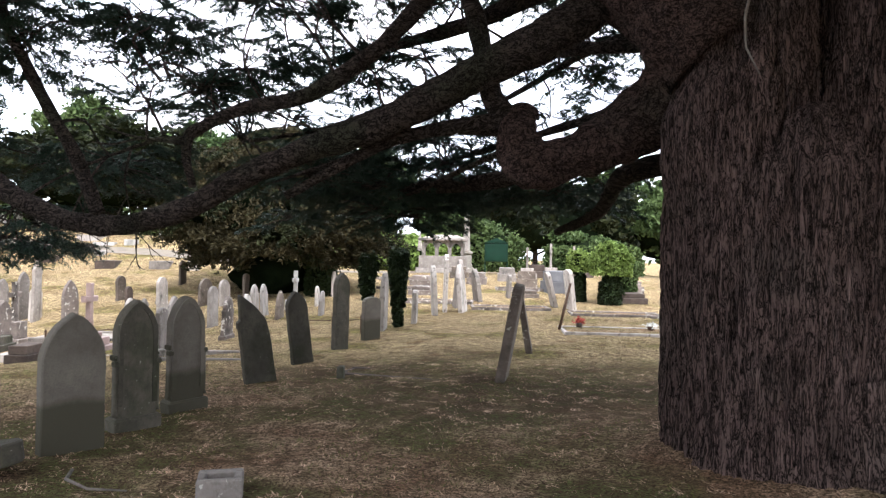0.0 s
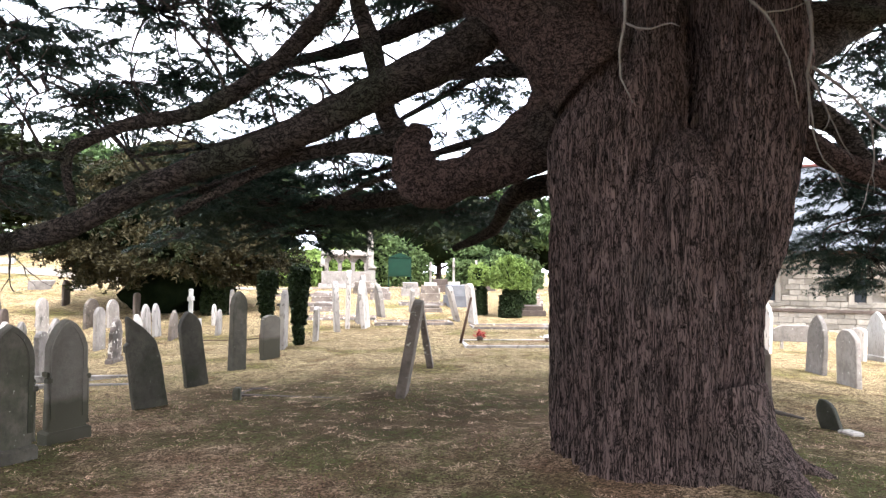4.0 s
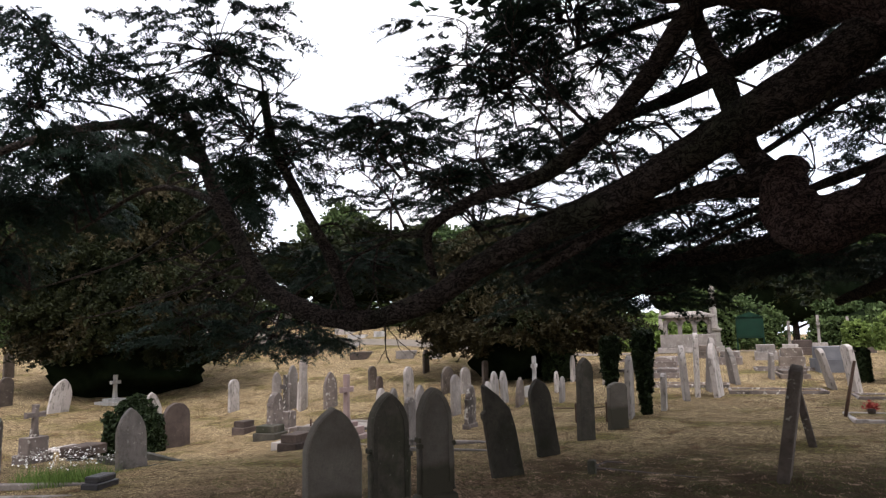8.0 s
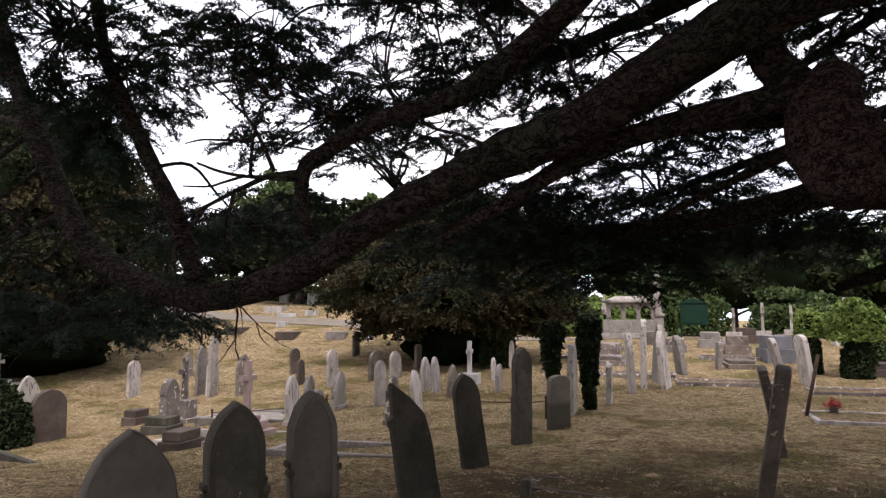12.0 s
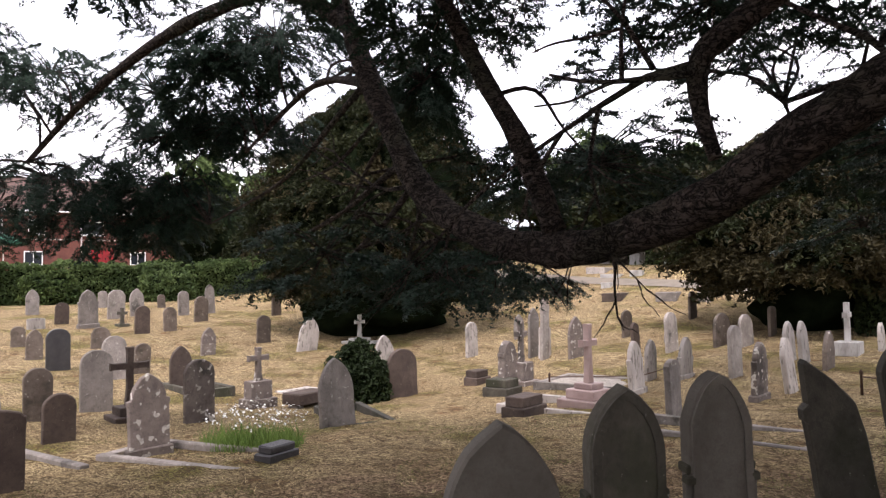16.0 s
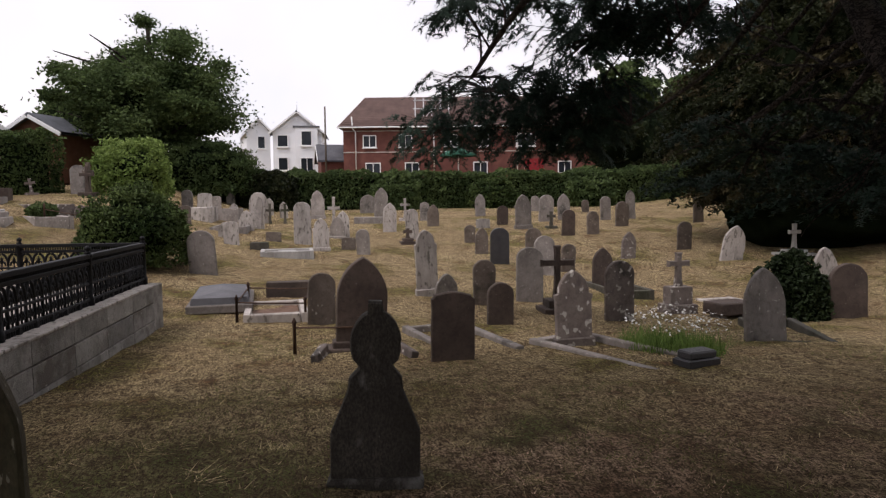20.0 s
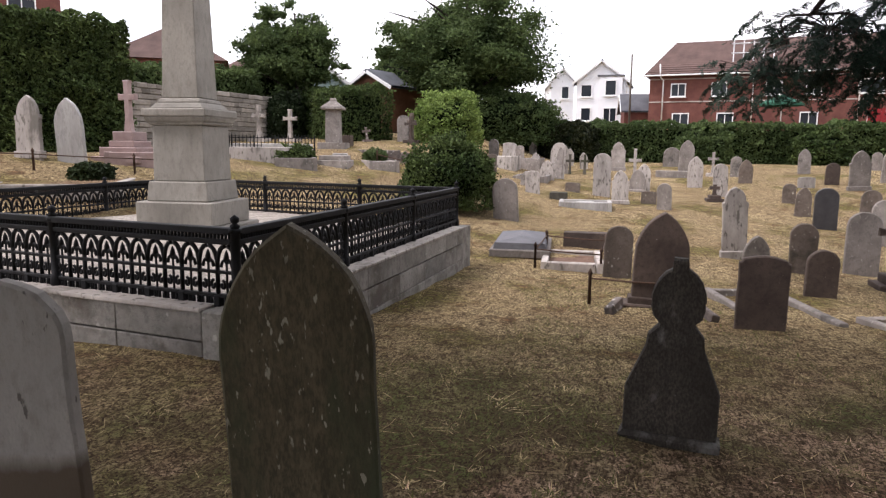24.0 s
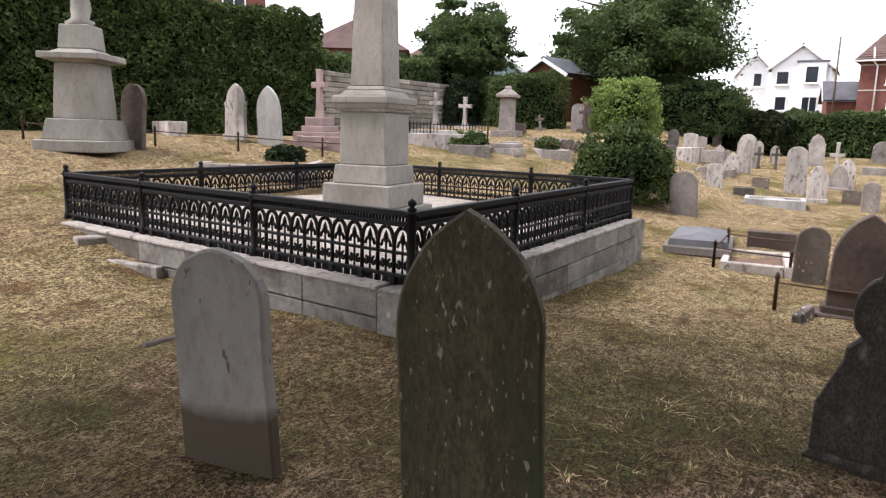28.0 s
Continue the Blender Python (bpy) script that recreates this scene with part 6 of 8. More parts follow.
def bare_twigs(name, start, way, length, forks, r, seed, droop=0.0, mat=None):
    """A dead twig with crooked forks."""
    rnd = random.Random(seed)
    runs = []

    def grow(p, d, ln, rad, depth):
        path = [p.copy()]
        q = p.copy()
        for i in range(5):
            d = (d + Vector((rnd.uniform(-.3, .3), rnd.uniform(-.2, .2), rnd.uniform(-.3, .3) - droop))).normalized()
            q = q + d * ln / 5
            path.append(q.copy())
            if depth > 0 and i > 0 and rnd.random() < 0.75:
                side = (d + Vector((rnd.uniform(-1, 1), rnd.uniform(-.5, .5), rnd.uniform(-.9, .9)))).normalized()
                grow(q, side, ln * 0.55, rad * 0.6, depth - 1)
        runs.append((path, [rad * (1 - 0.13 * i) for i in range(6)]))

    grow(Vector(start), Vector(way).normalized(), length, r, forks)
    child("twig", tubes("twig", runs, mat or (LIMB if r > 0.012 else TWIG), 6), cedar)


bare_twigs("t", (-2.95, 8.45, 2.72), (-1, 0, 0.05), 1.5, 3, 0.025, 3)
bare_twigs("t", (-3.2, 8.45, 2.75), (-0.3, 0, 1), 0.9, 3, 0.018, 8)
bare_twigs("t", (-1.5, 8.3, 3.25), (-0.4, 0, 1), 1.1, 2, 0.02, 12)
bare_twigs("t", (-1.2, 8.25, 3.4), (-0.6, 0, 0.7), 1.2, 2, 0.02, 14)
bare_twigs("t", (-5.2, 8.7, 2.4), (-1, 0, -0.15), 1.3, 2, 0.022, 23)
bare_twigs("t", (-4.9, 8.7, 2.2), (-1, 0.2, 0.1), 1.2, 2, 0.02, 24)
bare_twigs("t", (-5.0, 8.68, 3.9), (-0.8, 0, 0.5), 1.4, 2, 0.025, 25)
bare_twigs("t", (1.75, 6.92, 3.9), (0.05, 0, -1), 1.1, 1, 0.016, 31, 0.05, TWIG)
bare_twigs("t", (3.25, 7.2, 3.9), (0.1, -0.1, -1), 1.1, 2, 0.02, 33, 0.05, TWIG)
bare_twigs("t", (3.3, 7.2, 3.3), (0.7, -0.1, -0.6), 1.0, 2, 0.016, 34, 0.1, TWIG)
bare_twigs("t", (2.7, 7.1, 3.9), (0.3, 0, -0.7), 0.7, 1, 0.016, 35, 0.0, TWIG)
for i in range(10):
    p, r = BOUGHS[60 + i * 9]
    way, reach = (random.uniform(-1, 0.3), random.uniform(-.4, .4), random.uniform(.15, 1)), random.uniform(0.6, 1.3)
    if p.z > 2.35:
        bare_twigs("t", p, way, reach, 2, 0.016, 40 + i)

# needle sprays: one pattern of a flat twig fan, set many times
def spray_pattern():
    tri, pts = [], []
    bend = RNG.uniform(-0.12, 0.12)
    axis = [(0.46 * i / 11, bend * (i / 11) ** 2, -0.06 * (i / 11) ** 2) for i in range(12)]
    pts += axis[2:]
    for k in range(12):
        b = axis[min(11, int(RNG.uniform(0, 11)))]
        s = RNG.choice((-1, 1))
        ln, an = RNG.uniform(0.1, 0.26), RNG.uniform(0.5, 1.2)
        lift, curve = RNG.uniform(-0.05, 0.04), RNG.uniform(-0.5, 0.3)
        for i in range(1, 8):
            t = i / 7
            a = an + curve * t
            pts.append((b[0] + ln * t * math.cos(a), b[1] + s * ln * t * math.sin(a), b[2] + lift * t - 0.03 * t * t))
    for p in pts:
        for j in range(5):
            a = RNG.uniform(0, 2 * math.pi)
            d = np.array([math.cos(a), math.sin(a), RNG.uniform(-0.6, 0.8)])
            d *= RNG.uniform(0.02, 0.044)
            w = np.array([-d[1], d[0], 0]) * 0.3
            p0 = np.array(p) + RNG.normal(size=3) * 0.009
            tri += [p0 - w, p0 + w, p0 + d]
    return np.array(tri)


PATTERN = [spray_pattern() for _ in range(12)]
SPRAYS, STEMS = [], []


def spray(p, yaw, pitch, size, roll):
    c, s = math.cos(yaw), math.sin(yaw)
    cp, sp = math.cos(pitch), math.sin(pitch)
    cr, sr = math.cos(roll), math.sin(roll)
    m = np.array([[c, -s, 0], [s, c, 0], [0, 0, 1]]) @ np.array([[cp, 0, sp], [0, 1, 0], [-sp, 0, cp]]) @ np.array([[1, 0, 0], [0, cr, -sr], [0, sr, cr]])
    SPRAYS.append((PATTERN[len(SPRAYS) % 12] * size) @ m.T + np.array(p))


def pad(x, y, z, rx, rz, n, size=1.0):
    """A level tier of sprays on a branchlet that leaves the nearest limb."""
    c = Vector((x, y, z))
    near = min(BOUGHS, key=lambda q: (q[0] - c).length)
    way = c - near[0]
    if way.length < 2.6:
        side = Vector((random.uniform(-.16, .16), random.uniform(-.16, .16), 0.0)) * way.length
        path = spline([near[0], near[0] + way * 0.3 + side + Vector((0, 0, 0.16)), near[0] + way * 0.68 - side * 0.5 + Vector((0, 0, 0.14)), c], 4)
        STEMS.append((path, list(np.linspace(0.018, 0.008, len(path)))))
    for i in range(n):
        a, r = random.uniform(0, 6.283), math.sqrt(random.random())
        tier = random.choice((-0.7, 0.0, 0.7)) if rz > 0.25 else random.choice((-0.5, 0.5))
        p = c + Vector((math.cos(a) * r * rx * 0.85, math.sin(a) * r * rx * 0.8, rz * tier + random.uniform(-.05, .05)))
        yaw = a + random.uniform(-0.7, 0.7)
        spray(p, yaw, random.uniform(0.15, 0.95) if x < -6.3 else random.uniform(-0.05, 0.4), size * random.uniform(0.5, 0.95), random.uniform(-0.3, 0.3))
        if i % 2 == 0:
            STEMS.append(([c + (p - c) * 0.05, (c + p) / 2 + Vector((0, 0, 0.03)), p], [0.009, 0.007, 0.004]))


pad(-3.95, 9.50, 4.22, 0.56, 0.25, 38)
pad(-2.4, 9.9, 3.85, 0.55, 0.2, 34)
pad(-1.85, 10.3, 4.05, 0.5, 0.2, 32)
pad(-1.5, 9.8, 3.55, 0.45, 0.16, 24)
pad(-2.64, 9.69, 4.52, 0.81, 0.35, 79)
pad(-2.87, 9.59, 3.70, 0.75, 0.19, 39)
pad(-1.73, 9.77, 5.20, 0.83, 0.20, 45)
pad(-1.46, 9.81, 4.67, 0.66, 0.30, 54)
pad(-1.08, 10.07, 3.94, 0.68, 0.20, 38)
pad(0.33, 10.19, 4.88, 0.42, 0.18, 20)
pad(0.91, 10.34, 4.14, 0.57, 0.25, 39)
pad(-0.44, 10.68, 3.54, 0.44, 0.22, 26)
pad(-0.97, 10.95, 3.13, 1.12, 0.30, 46)
pad(-2.52, 11.09, 2.71, 1.12, 0.33, 95)
pad(-0.71, 11.49, 2.67, 1.57, 0.24, 95)
pad(0.86, 11.41, 2.57, 0.78, 0.20, 42)
pad(1.26, 10.88, 2.63, 0.37, 0.19, 19)
pad(5.84, 10.19, 1.92, 0.42, 0.4, 46)
pad(6.04, 10.21, 2.96, 0.52, 0.45, 58)
pad(6.27, 11.14, 2.26, 0.67, 0.27, 46)
pad(5.84, 10.63, 2.70, 0.50, 0.27, 34)
pad(5.3, 10.2, 2.85, 0.42, 0.2, 22)
pad(5.35, 10.3, 2.0, 0.35, 0.15, 14)
pad(5.11, 10.02, 3.94, 0.46, 0.21, 26)
pad(5.67, 9.94, 4.36, 0.42, 0.28, 32)
pad(6.09, 10.29, 3.66, 0.36, 0.36, 36)
pad(-4.83, 8.72, 3.73, 0.35, 0.35, 33)
pad(-4.07, 9.27, 4.08, 0.62, 0.19, 31)
pad(-5.36, 9.71, 1.92, 0.53, 0.30, 43)
pad(-5.83, 10.66, 2.78, 0.82, 0.26, 59)
pad(0.90, 11.16, 4.09, 0.45, 0.22, 13)
pad(1.35, 11.20, 3.72, 0.45, 0.15, 9)
pad(-0.86, 11.04, 3.16, 0.74, 0.22, 23)
pad(-1.34, 11.31, 2.55, 1.00, 0.19, 53)
pad(-5.12, 7.80, 4.73, 0.87, 0.40, 95)
pad(-5.81, 7.91, 4.17, 0.45, 0.30, 36)
pad(-4.90, 8.18, 3.87, 0.77, 0.33, 70)
pad(-3.67, 8.67, 3.97, 0.46, 0.15, 19)
pad(-3.30, 9.46, 3.43, 0.66, 0.26, 48)
pad(-2.65, 9.23, 4.79, 0.58, 0.26, 41)
pad(-1.68, 9.61, 5.25, 0.83, 0.26, 60)
pad(0.45, 10.57, 5.13, 0.69, 0.21, 40)
pad(1.04, 11.03, 4.36, 0.57, 0.28, 22)
pad(-4.59, 10.08, 2.65, 0.95, 0.29, 76)
pad(-4.96, 8.66, 1.74, 0.67, 0.18, 34)
pad(-5.96, 8.39, 1.94, 0.55, 0.28, 42)
pad(-0.57, 11.25, 2.88, 1.30, 0.30, 47)
pad(0.53, 12.19, 2.52, 1.59, 0.24, 95)
pad(-1.35, 11.36, 2.20, 0.95, 0.23, 60)
pad(-6.11, 10.65, 4.60, 0.36, 0.36, 35)
pad(-7.12, 10.51, 4.13, 0.46, 0.46, 58)
pad(-4.54, 11.60, 4.66, 0.68, 0.22, 41)
pad(-3.56, 12.14, 4.14, 0.63, 0.22, 19)
pad(-4.27, 11.90, 3.70, 0.50, 0.16, 21)
pad(-0.75, 13.25, 4.21, 0.78, 0.22, 23)
pad(-1.95, 12.88, 3.08, 0.94, 0.22, 28)
pad(-0.47, 13.65, 3.44, 0.97, 0.26, 34)
pad(0.14, 14.17, 2.76, 0.83, 0.20, 22)
pad(-2.75, 13.03, 2.72, 0.83, 0.20, 45)
pad(-8.69, 9.61, 4.68, 0.99, 0.40, 95)
pad(-10.96, 9.12, 4.40, 0.93, 0.56, 95)
pad(-10.11, 9.82, 3.94, 0.93, 0.30, 76)
pad(-6.74, 10.19, 3.83, 0.45, 0.36, 44)
pad(-5.86, 10.77, 1.71, 0.32, 0.14, 12)
pad(-4.24, 12.12, 4.21, 0.48, 0.21, 27)
pad(-3.49, 12.95, 4.39, 0.61, 0.24, 20)
pad(-2.79, 13.33, 3.18, 0.45, 0.24, 14)
pad(-2.71, 13.70, 2.49, 0.61, 0.24, 41)
pad(-3.49, 13.35, 2.21, 0.63, 0.19, 32)
pad(-12.27, 9.44, 3.22, 0.83, 0.25, 56)
pad(-12.23, 9.52, 2.64, 0.74, 0.29, 59)
pad(-11.19, 9.36, 3.89, 1.57, 0.45, 95)
pad(-12.11, 8.07, 3.26, 1.16, 0.33, 95)
pad(-12.60, 7.40, 2.70, 0.83, 0.29, 66)
pad(-12.19, 8.85, 2.72, 1.08, 0.39, 95)
pad(-10.53, 7.67, 4.28, 0.77, 0.28, 60)
pad(-9.43, 9.22, 4.53, 0.88, 0.35, 85)
pad(-7.18, 10.69, 4.15, 0.46, 0.46, 59)
pad(-11.69, 9.56, 2.88, 0.69, 0.35, 66)
pad(-11.04, 6.92, 4.79, 0.53, 0.14, 20)
pad(-6.32, 11.14, 1.65, 0.29, 0.12, 12)
pad(0.67, 11.12, 3.50, 0.58, 0.23, 18)
pad(1.28, 11.04, 3.96, 0.46, 0.19, 12)
pad(1.56, 10.83, 2.93, 0.37, 0.22, 11)
pad(0.05, 11.29, 4.16, 0.47, 0.20, 12)
pad(-5.61, 11.35, 3.88, 0.19, 0.09, 12)
pad(5.98, 10.32, 5.33, 0.59, 0.33, 55)
pad(-11.31, 9.74, 4.14, 1.03, 0.29, 82)
pad(-10.15, 10.40, 3.96, 0.74, 0.30, 61)
pad(-11.23, 7.52, 4.20, 0.59, 0.16, 25)
pad(6.30, 10.78, 2.77, 0.46, 0.34, 43)
pad(6.14, 11.49, 1.91, 0.61, 0.16, 27)
pad(6.66, 11.29, 1.64, 0.36, 0.20, 19)
pad(6.22, 10.35, 4.81, 0.61, 0.42, 70)
pad(6.38, 10.36, 3.90, 0.42, 0.46, 52)
pad(6.61, 10.79, 2.26, 0.44, 0.28, 33)
pad(6.25, 10.46, 5.79, 0.46, 0.30, 38)
pad(5.95, 10.92, 3.56, 0.58, 0.27, 21)
pad(-6.51, 6.87, 4.79, 0.58, 0.35, 55)
pad(-5.87, 7.53, 4.43, 0.48, 0.18, 24)
pad(-6.85, 7.03, 4.18, 0.48, 0.24, 31)
pad(-9.33, 9.47, 4.62, 0.70, 0.42, 82)
pad(-11.48, 9.55, 3.18, 1.07, 0.33, 95)
pad(-2.11, 12.09, 3.00, 1.16, 0.43, 47)
pad(-2.87, 11.44, 3.51, 0.76, 0.30, 32)
pad(-0.96, 12.90, 2.62, 0.99, 0.24, 65)
pad(-2.68, 12.77, 3.14, 0.99, 0.27, 36)
for i in range(40):
    a, r = random.uniform(-0.3, 3.4), random.uniform(2.5, 7)
    pad(2.4 + r * math.cos(a), 9 + r * math.sin(a), random.uniform(4.6, 8), 0.8, 0.2, 9, 1.3)
# crown overhead, mostly unseen: level tiers of needles placed to shade the ground
tiers = []
for i in range(310):
    a, r = random.uniform(0, 6.283), 7.4 * math.sqrt(random.random())
    c = np.array([1.0 + r * math.cos(a), 3.8 + r * math.sin(a) * 0.95, random.uniform(7.6, 10.4)])
    if c[1] > 10.5 and c[2] < 8:
        continue
    tiers.append(c + RNG.normal(size=(230, 3)) * (0.65, 0.65, 0.07))
# further tiers above the view to the north, added to deepen the shade
for i in range(130):
    c = np.array([random.uniform(-6, 8), random.uniform(8.5, 17), random.uniform(8.8, 11.5)])
    tiers.append(c + RNG.normal(size=(150, 3)) * (0.7, 0.7, 0.07))
# unseen low boughs, added to block light from the south and east
for i in range(230):
    a, r = radians(random.uniform(-125, 5)), random.uniform(2.6, 8.6)
    c = np.array([2.4 + r * math.cos(a), 7.2 + r * math.sin(a), random.uniform(2.7, 3.4) + (8.6 - r) * 0.35 + random.uniform(0, 3.6)])
    bear, late = math.degrees(math.atan2(c[1] - 1.8, c[0] - 0.1)), math.degrees(math.atan2(c[1] - 5.3, c[0] + 1.6))
    if bear < 42 and late > -100 and (c[0] > 2.2 or c[1] < 0.2 or c[2] > 5.2):
        tiers.append(c + RNG.normal(size=(150, 3)) * (0.62, 0.62, 0.09))
child("upper_crown", leaves("upper_crown", np.concatenate(tiers), 0.16, NEEDLE, 0.75, 1.8), cedar)
cut = len(SPRAYS) // 4
for i in range(4):
    child("foliage", fast_mesh("foliage", np.concatenate(SPRAYS[i * cut:(i + 1) * cut if i < 3 else None]), 3, NEEDLE), cedar)
child("branchlet_mass", tubes("branchlet_mass", STEMS, LIMB, 5), cedar)


# ---- other trees, hedges, shrubs ----
def crown_points(n, centre, rx, ry, rz, holes=0.35, freq=0.5, skirt=0.0, shell=0.55, clumps=70):
    """Points of an uneven crown: many flattened clumps on and within an ellipsoid, with gaps between."""
    out = []
    per = n // clumps
    for i in range(clumps):
        d = RNG.normal(size=3)
        d /= np.linalg.norm(d)
        k = RNG.uniform(shell, 1.0) * (0.82 + 0.4 * noise.noise(Vector(d * 1.8) + Vector((centre[0], centre[1], 0))))
        c = d * (rx, ry, rz) * k
        s = RNG.uniform(0.09, 0.24) * (1 - 0.3 * holes)
        q = RNG.normal(size=(per, 3)) * (0.5, 0.5, 0.34)
        q *= (rx * s, ry * s, min(rz, rx) * s)
        p = c + q
        p[:, 2] -= skirt * np.hypot(p[:, 0] / rx, p[:, 1] / ry) ** 2
        out.append(p + np.array(centre))
    return np.concatenate(out)


def lumpy(centre, rx, ry, rz, mat, name="core", seg=20):
    v, f = [], []
    for i in range(seg + 1):
        th = math.pi * i / seg
        for j in range(seg * 2):
            ph = math.pi * j / seg
            q = Vector((math.sin(th) * math.cos(ph), math.sin(th) * math.sin(ph), math.cos(th)))
            k = 1 + 0.25 * noise.noise(q * 2.2 + Vector((centre[0], 0, 0))) + 0.12 * noise.noise(q * 6)
            v.append((centre[0] + q.x * rx * k, centre[1] + q.y * ry * k, centre[2] + q.z * rz * k))
    for i in range(seg):
        for j in range(seg * 2):
            f.append((i * seg * 2 + j, i * seg * 2 + (j + 1) % (seg * 2), (i + 1) * seg * 2 + (j + 1) % (seg * 2), (i + 1) * seg * 2 + j))
    return mesh_of(name, v, f, mat, True)


def tree(x, y, h, rx, ry, mat, label, n=9000, size=0.14, trunk=0.25, low=0.25, extra=None, flat=0.2, core=0.55, limbs=9, holes=0.3, shell=0.55, skirt=0.0, name="tree"):
    z = gz(x, y)
    ob = thing(name, label, "tree", x, y, z)
    cz = h * (1 + low) / 2
    child("trunk", tubes("trunk", [(spline([(0, 0, -0.1), (0.05, 0, h * low), (0, 0.1, h * 0.6), (0.1, 0, h * 0.9)], 5), list(np.linspace(trunk, trunk * 0.25, 16)))], LIMB, 12, 0.12), ob)
    for i in range(limbs):
        a = 6.283 * i / limbs + random.uniform(-.3, .3)
        z0 = h * random.uniform(low * 0.9, 0.6)
        child("limb", tubes("limb", [([(0, 0, z0), (rx * 0.4 * math.cos(a), ry * 0.4 * math.sin(a), z0 + h * 0.1), (rx * 0.8 * math.cos(a), ry * 0.8 * math.sin(a), z0 + h * 0.16)], [trunk * 0.35, trunk * 0.2, 0.02])], LIMB, 7), ob)
    pts = crown_points(n, (x, y, cz), rx, ry, h * (1 - low) / 2, holes, 0.45, skirt, shell, 220 if n > 20000 else 100) - (x, y, 0)
    child("crown", leaves("crown", pts, size, mat, flat), ob)
    if extra:
        p2 = crown_points(n // 4, (x, y, cz - h * 0.08), rx * 1.02, ry * 1.02, h * (1 - low) / 2, 0.5, 0.8, skirt, 0.8) - (x, y, 0)
        child("dead_sprays", leaves("dead_sprays", p2, size, extra, flat), ob)
    # dark blob painted in for the shade among the branches
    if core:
        child("inner_crown", lumpy((0, 0, cz - 0.05 * h), rx * core, ry * core, h * (1 - low) / 2 * core, SHADE_FILL, "inner_crown"), ob)
    return ob


def shrub(x, y, h, rx, ry, mat, label, n=5000, size=0.06, core=0.8, z0=0.0, name="shrub", stem=True):
    z = gz(x, y) + z0
    ob = thing(name, label, "shrub", x, y, z)
    pts = crown_points(n, (x, y, h * 0.45), rx, ry, h * 0.55, 0.1, 1.0, 0, 0.8, 160) - (x, y, 0)
    low = np.clip((h * 0.45 - pts[:, 2]) / (h * 0.5), 0, 1)
    wide = 1 / np.sqrt(np.maximum(1 - (0.82 * low) ** 2, 0.2))
    pts[:, 0] *= wide
    pts[:, 1] *= wide
    ring, turn = n // 3, RNG.uniform(0, 6.283, n // 3)
    up = RNG.uniform(-0.03, h * 0.62, ring)
    out = RNG.uniform(0.86, 1.02, ring) * (0.97 - 0.22 * (up / h) ** 2) * np.array([1 + 0.14 * noise.noise(Vector((math.cos(q) * 2, math.sin(q) * 2, w * 2.5 + x))) for q, w in zip(turn, up)])
    pts = np.concatenate([pts[pts[:, 2] > -0.06], np.stack([rx * out * np.cos(turn), ry * out * np.sin(turn), up], 1)])
    child("leaves", leaves("leaves", pts, size, mat, 0.1), ob)
    # near-black lump that stands for shade behind the leaves
    child("inner_leaves", lumpy((0, 0, h * 0.4), rx * core, ry * core, h * 0.42 * core, SHADE_FILL, "inner_leaves", 14), ob)
    if stem:
        child("stem", tubes("stem", [([(0, 0, -0.05), (0, 0, h * 0.4)], [0.05, 0.03])], LIMB, 6), ob)
    return ob


def hedge(a, b, h, th, mat, label, size=0.07, dens=900, base=None):
    """A clipped hedge between two points: leaves over an uneven box and a near-black fill for the shade inside."""
    a, b = Vector(a), Vector(b)
    d = b - a
    ln, ux = d.length, d.normalized()
    uy = Vector((-ux.y, ux.x))
    ob = thing("hedge", label, "hedge")
    n = int(dens * (ln * h * 2 + ln * th + th * h * 2) / 2)
    s, t, k = RNG.uniform(0, 1, n), RNG.uniform(0, 1, n), RNG.uniform(0, 1, n)
    pts = []
    for u, w, q in zip(s, t, k):
        face = q * (2 * ln * h + ln * th + 2 * th * h)
        if face < 2 * ln * h:
            side = -1 if face < ln * h else 1
            o, zz = side * th / 2, w * h
        elif face < 2 * ln * h + ln * th:
            o, zz = (w - 0.5) * th, h
        else:
            side = 0 if face < 2 * ln * h + ln * th + th * h else 1
            o, zz, u = (w - 0.5) * th, (face % 1) * h, side
        p = a + ux * (u * ln) + uy * o
        bulge = 0.3 * noise.noise(Vector((p.x * 0.8, p.y * 0.8, zz * 0.9))) + 0.2 * noise.noise(Vector((p.x * 2.6, p.y * 2.6, zz * 2.6))) - abs(random.gauss(0, 0.07))
        zz = zz + (bulge * 1.2 if zz >= h * 0.98 else 0)
        p2 = p + uy * (math.copysign(bulge, o) if abs(o) > th * 0.49 else 0)
        zb = gz(p.x, p.y) if base is None else base
        pts.append((p2.x, p2.y, zb + zz))
    child("leaves", leaves("leaves", np.array(pts), size, mat, 0.1), ob)
    mid = (a + b) / 2
    v, m = [], max(2, int(ln / 1.5))
    for i in range(m + 1):
        p = a + d * (0.01 + 0.98 * i / m)
        zb = gz(p.x, p.y) if base is None else base
        for o, zz in ((-th / 2 + 0.34, -0.2), (th / 2 - 0.34, -0.2), (th / 2 - 0.34, h - 0.32), (-th / 2 + 0.34, h - 0.32)):
            q = p + uy * o
            v.append((q.x, q.y, zb + zz))
    f = [(3, 2, 1, 0), tuple(range(m * 4, m * 4 + 4))]
    for i in range(m):
        f += [(i * 4 + j, i * 4 + (j + 1) % 4, i * 4 + 4 + (j + 1) % 4, i * 4 + 4 + j) for j in range(4)]
    child("inner_leaves", mesh_of("inner_leaves", v, f, SHADE_FILL), ob)
    return ob


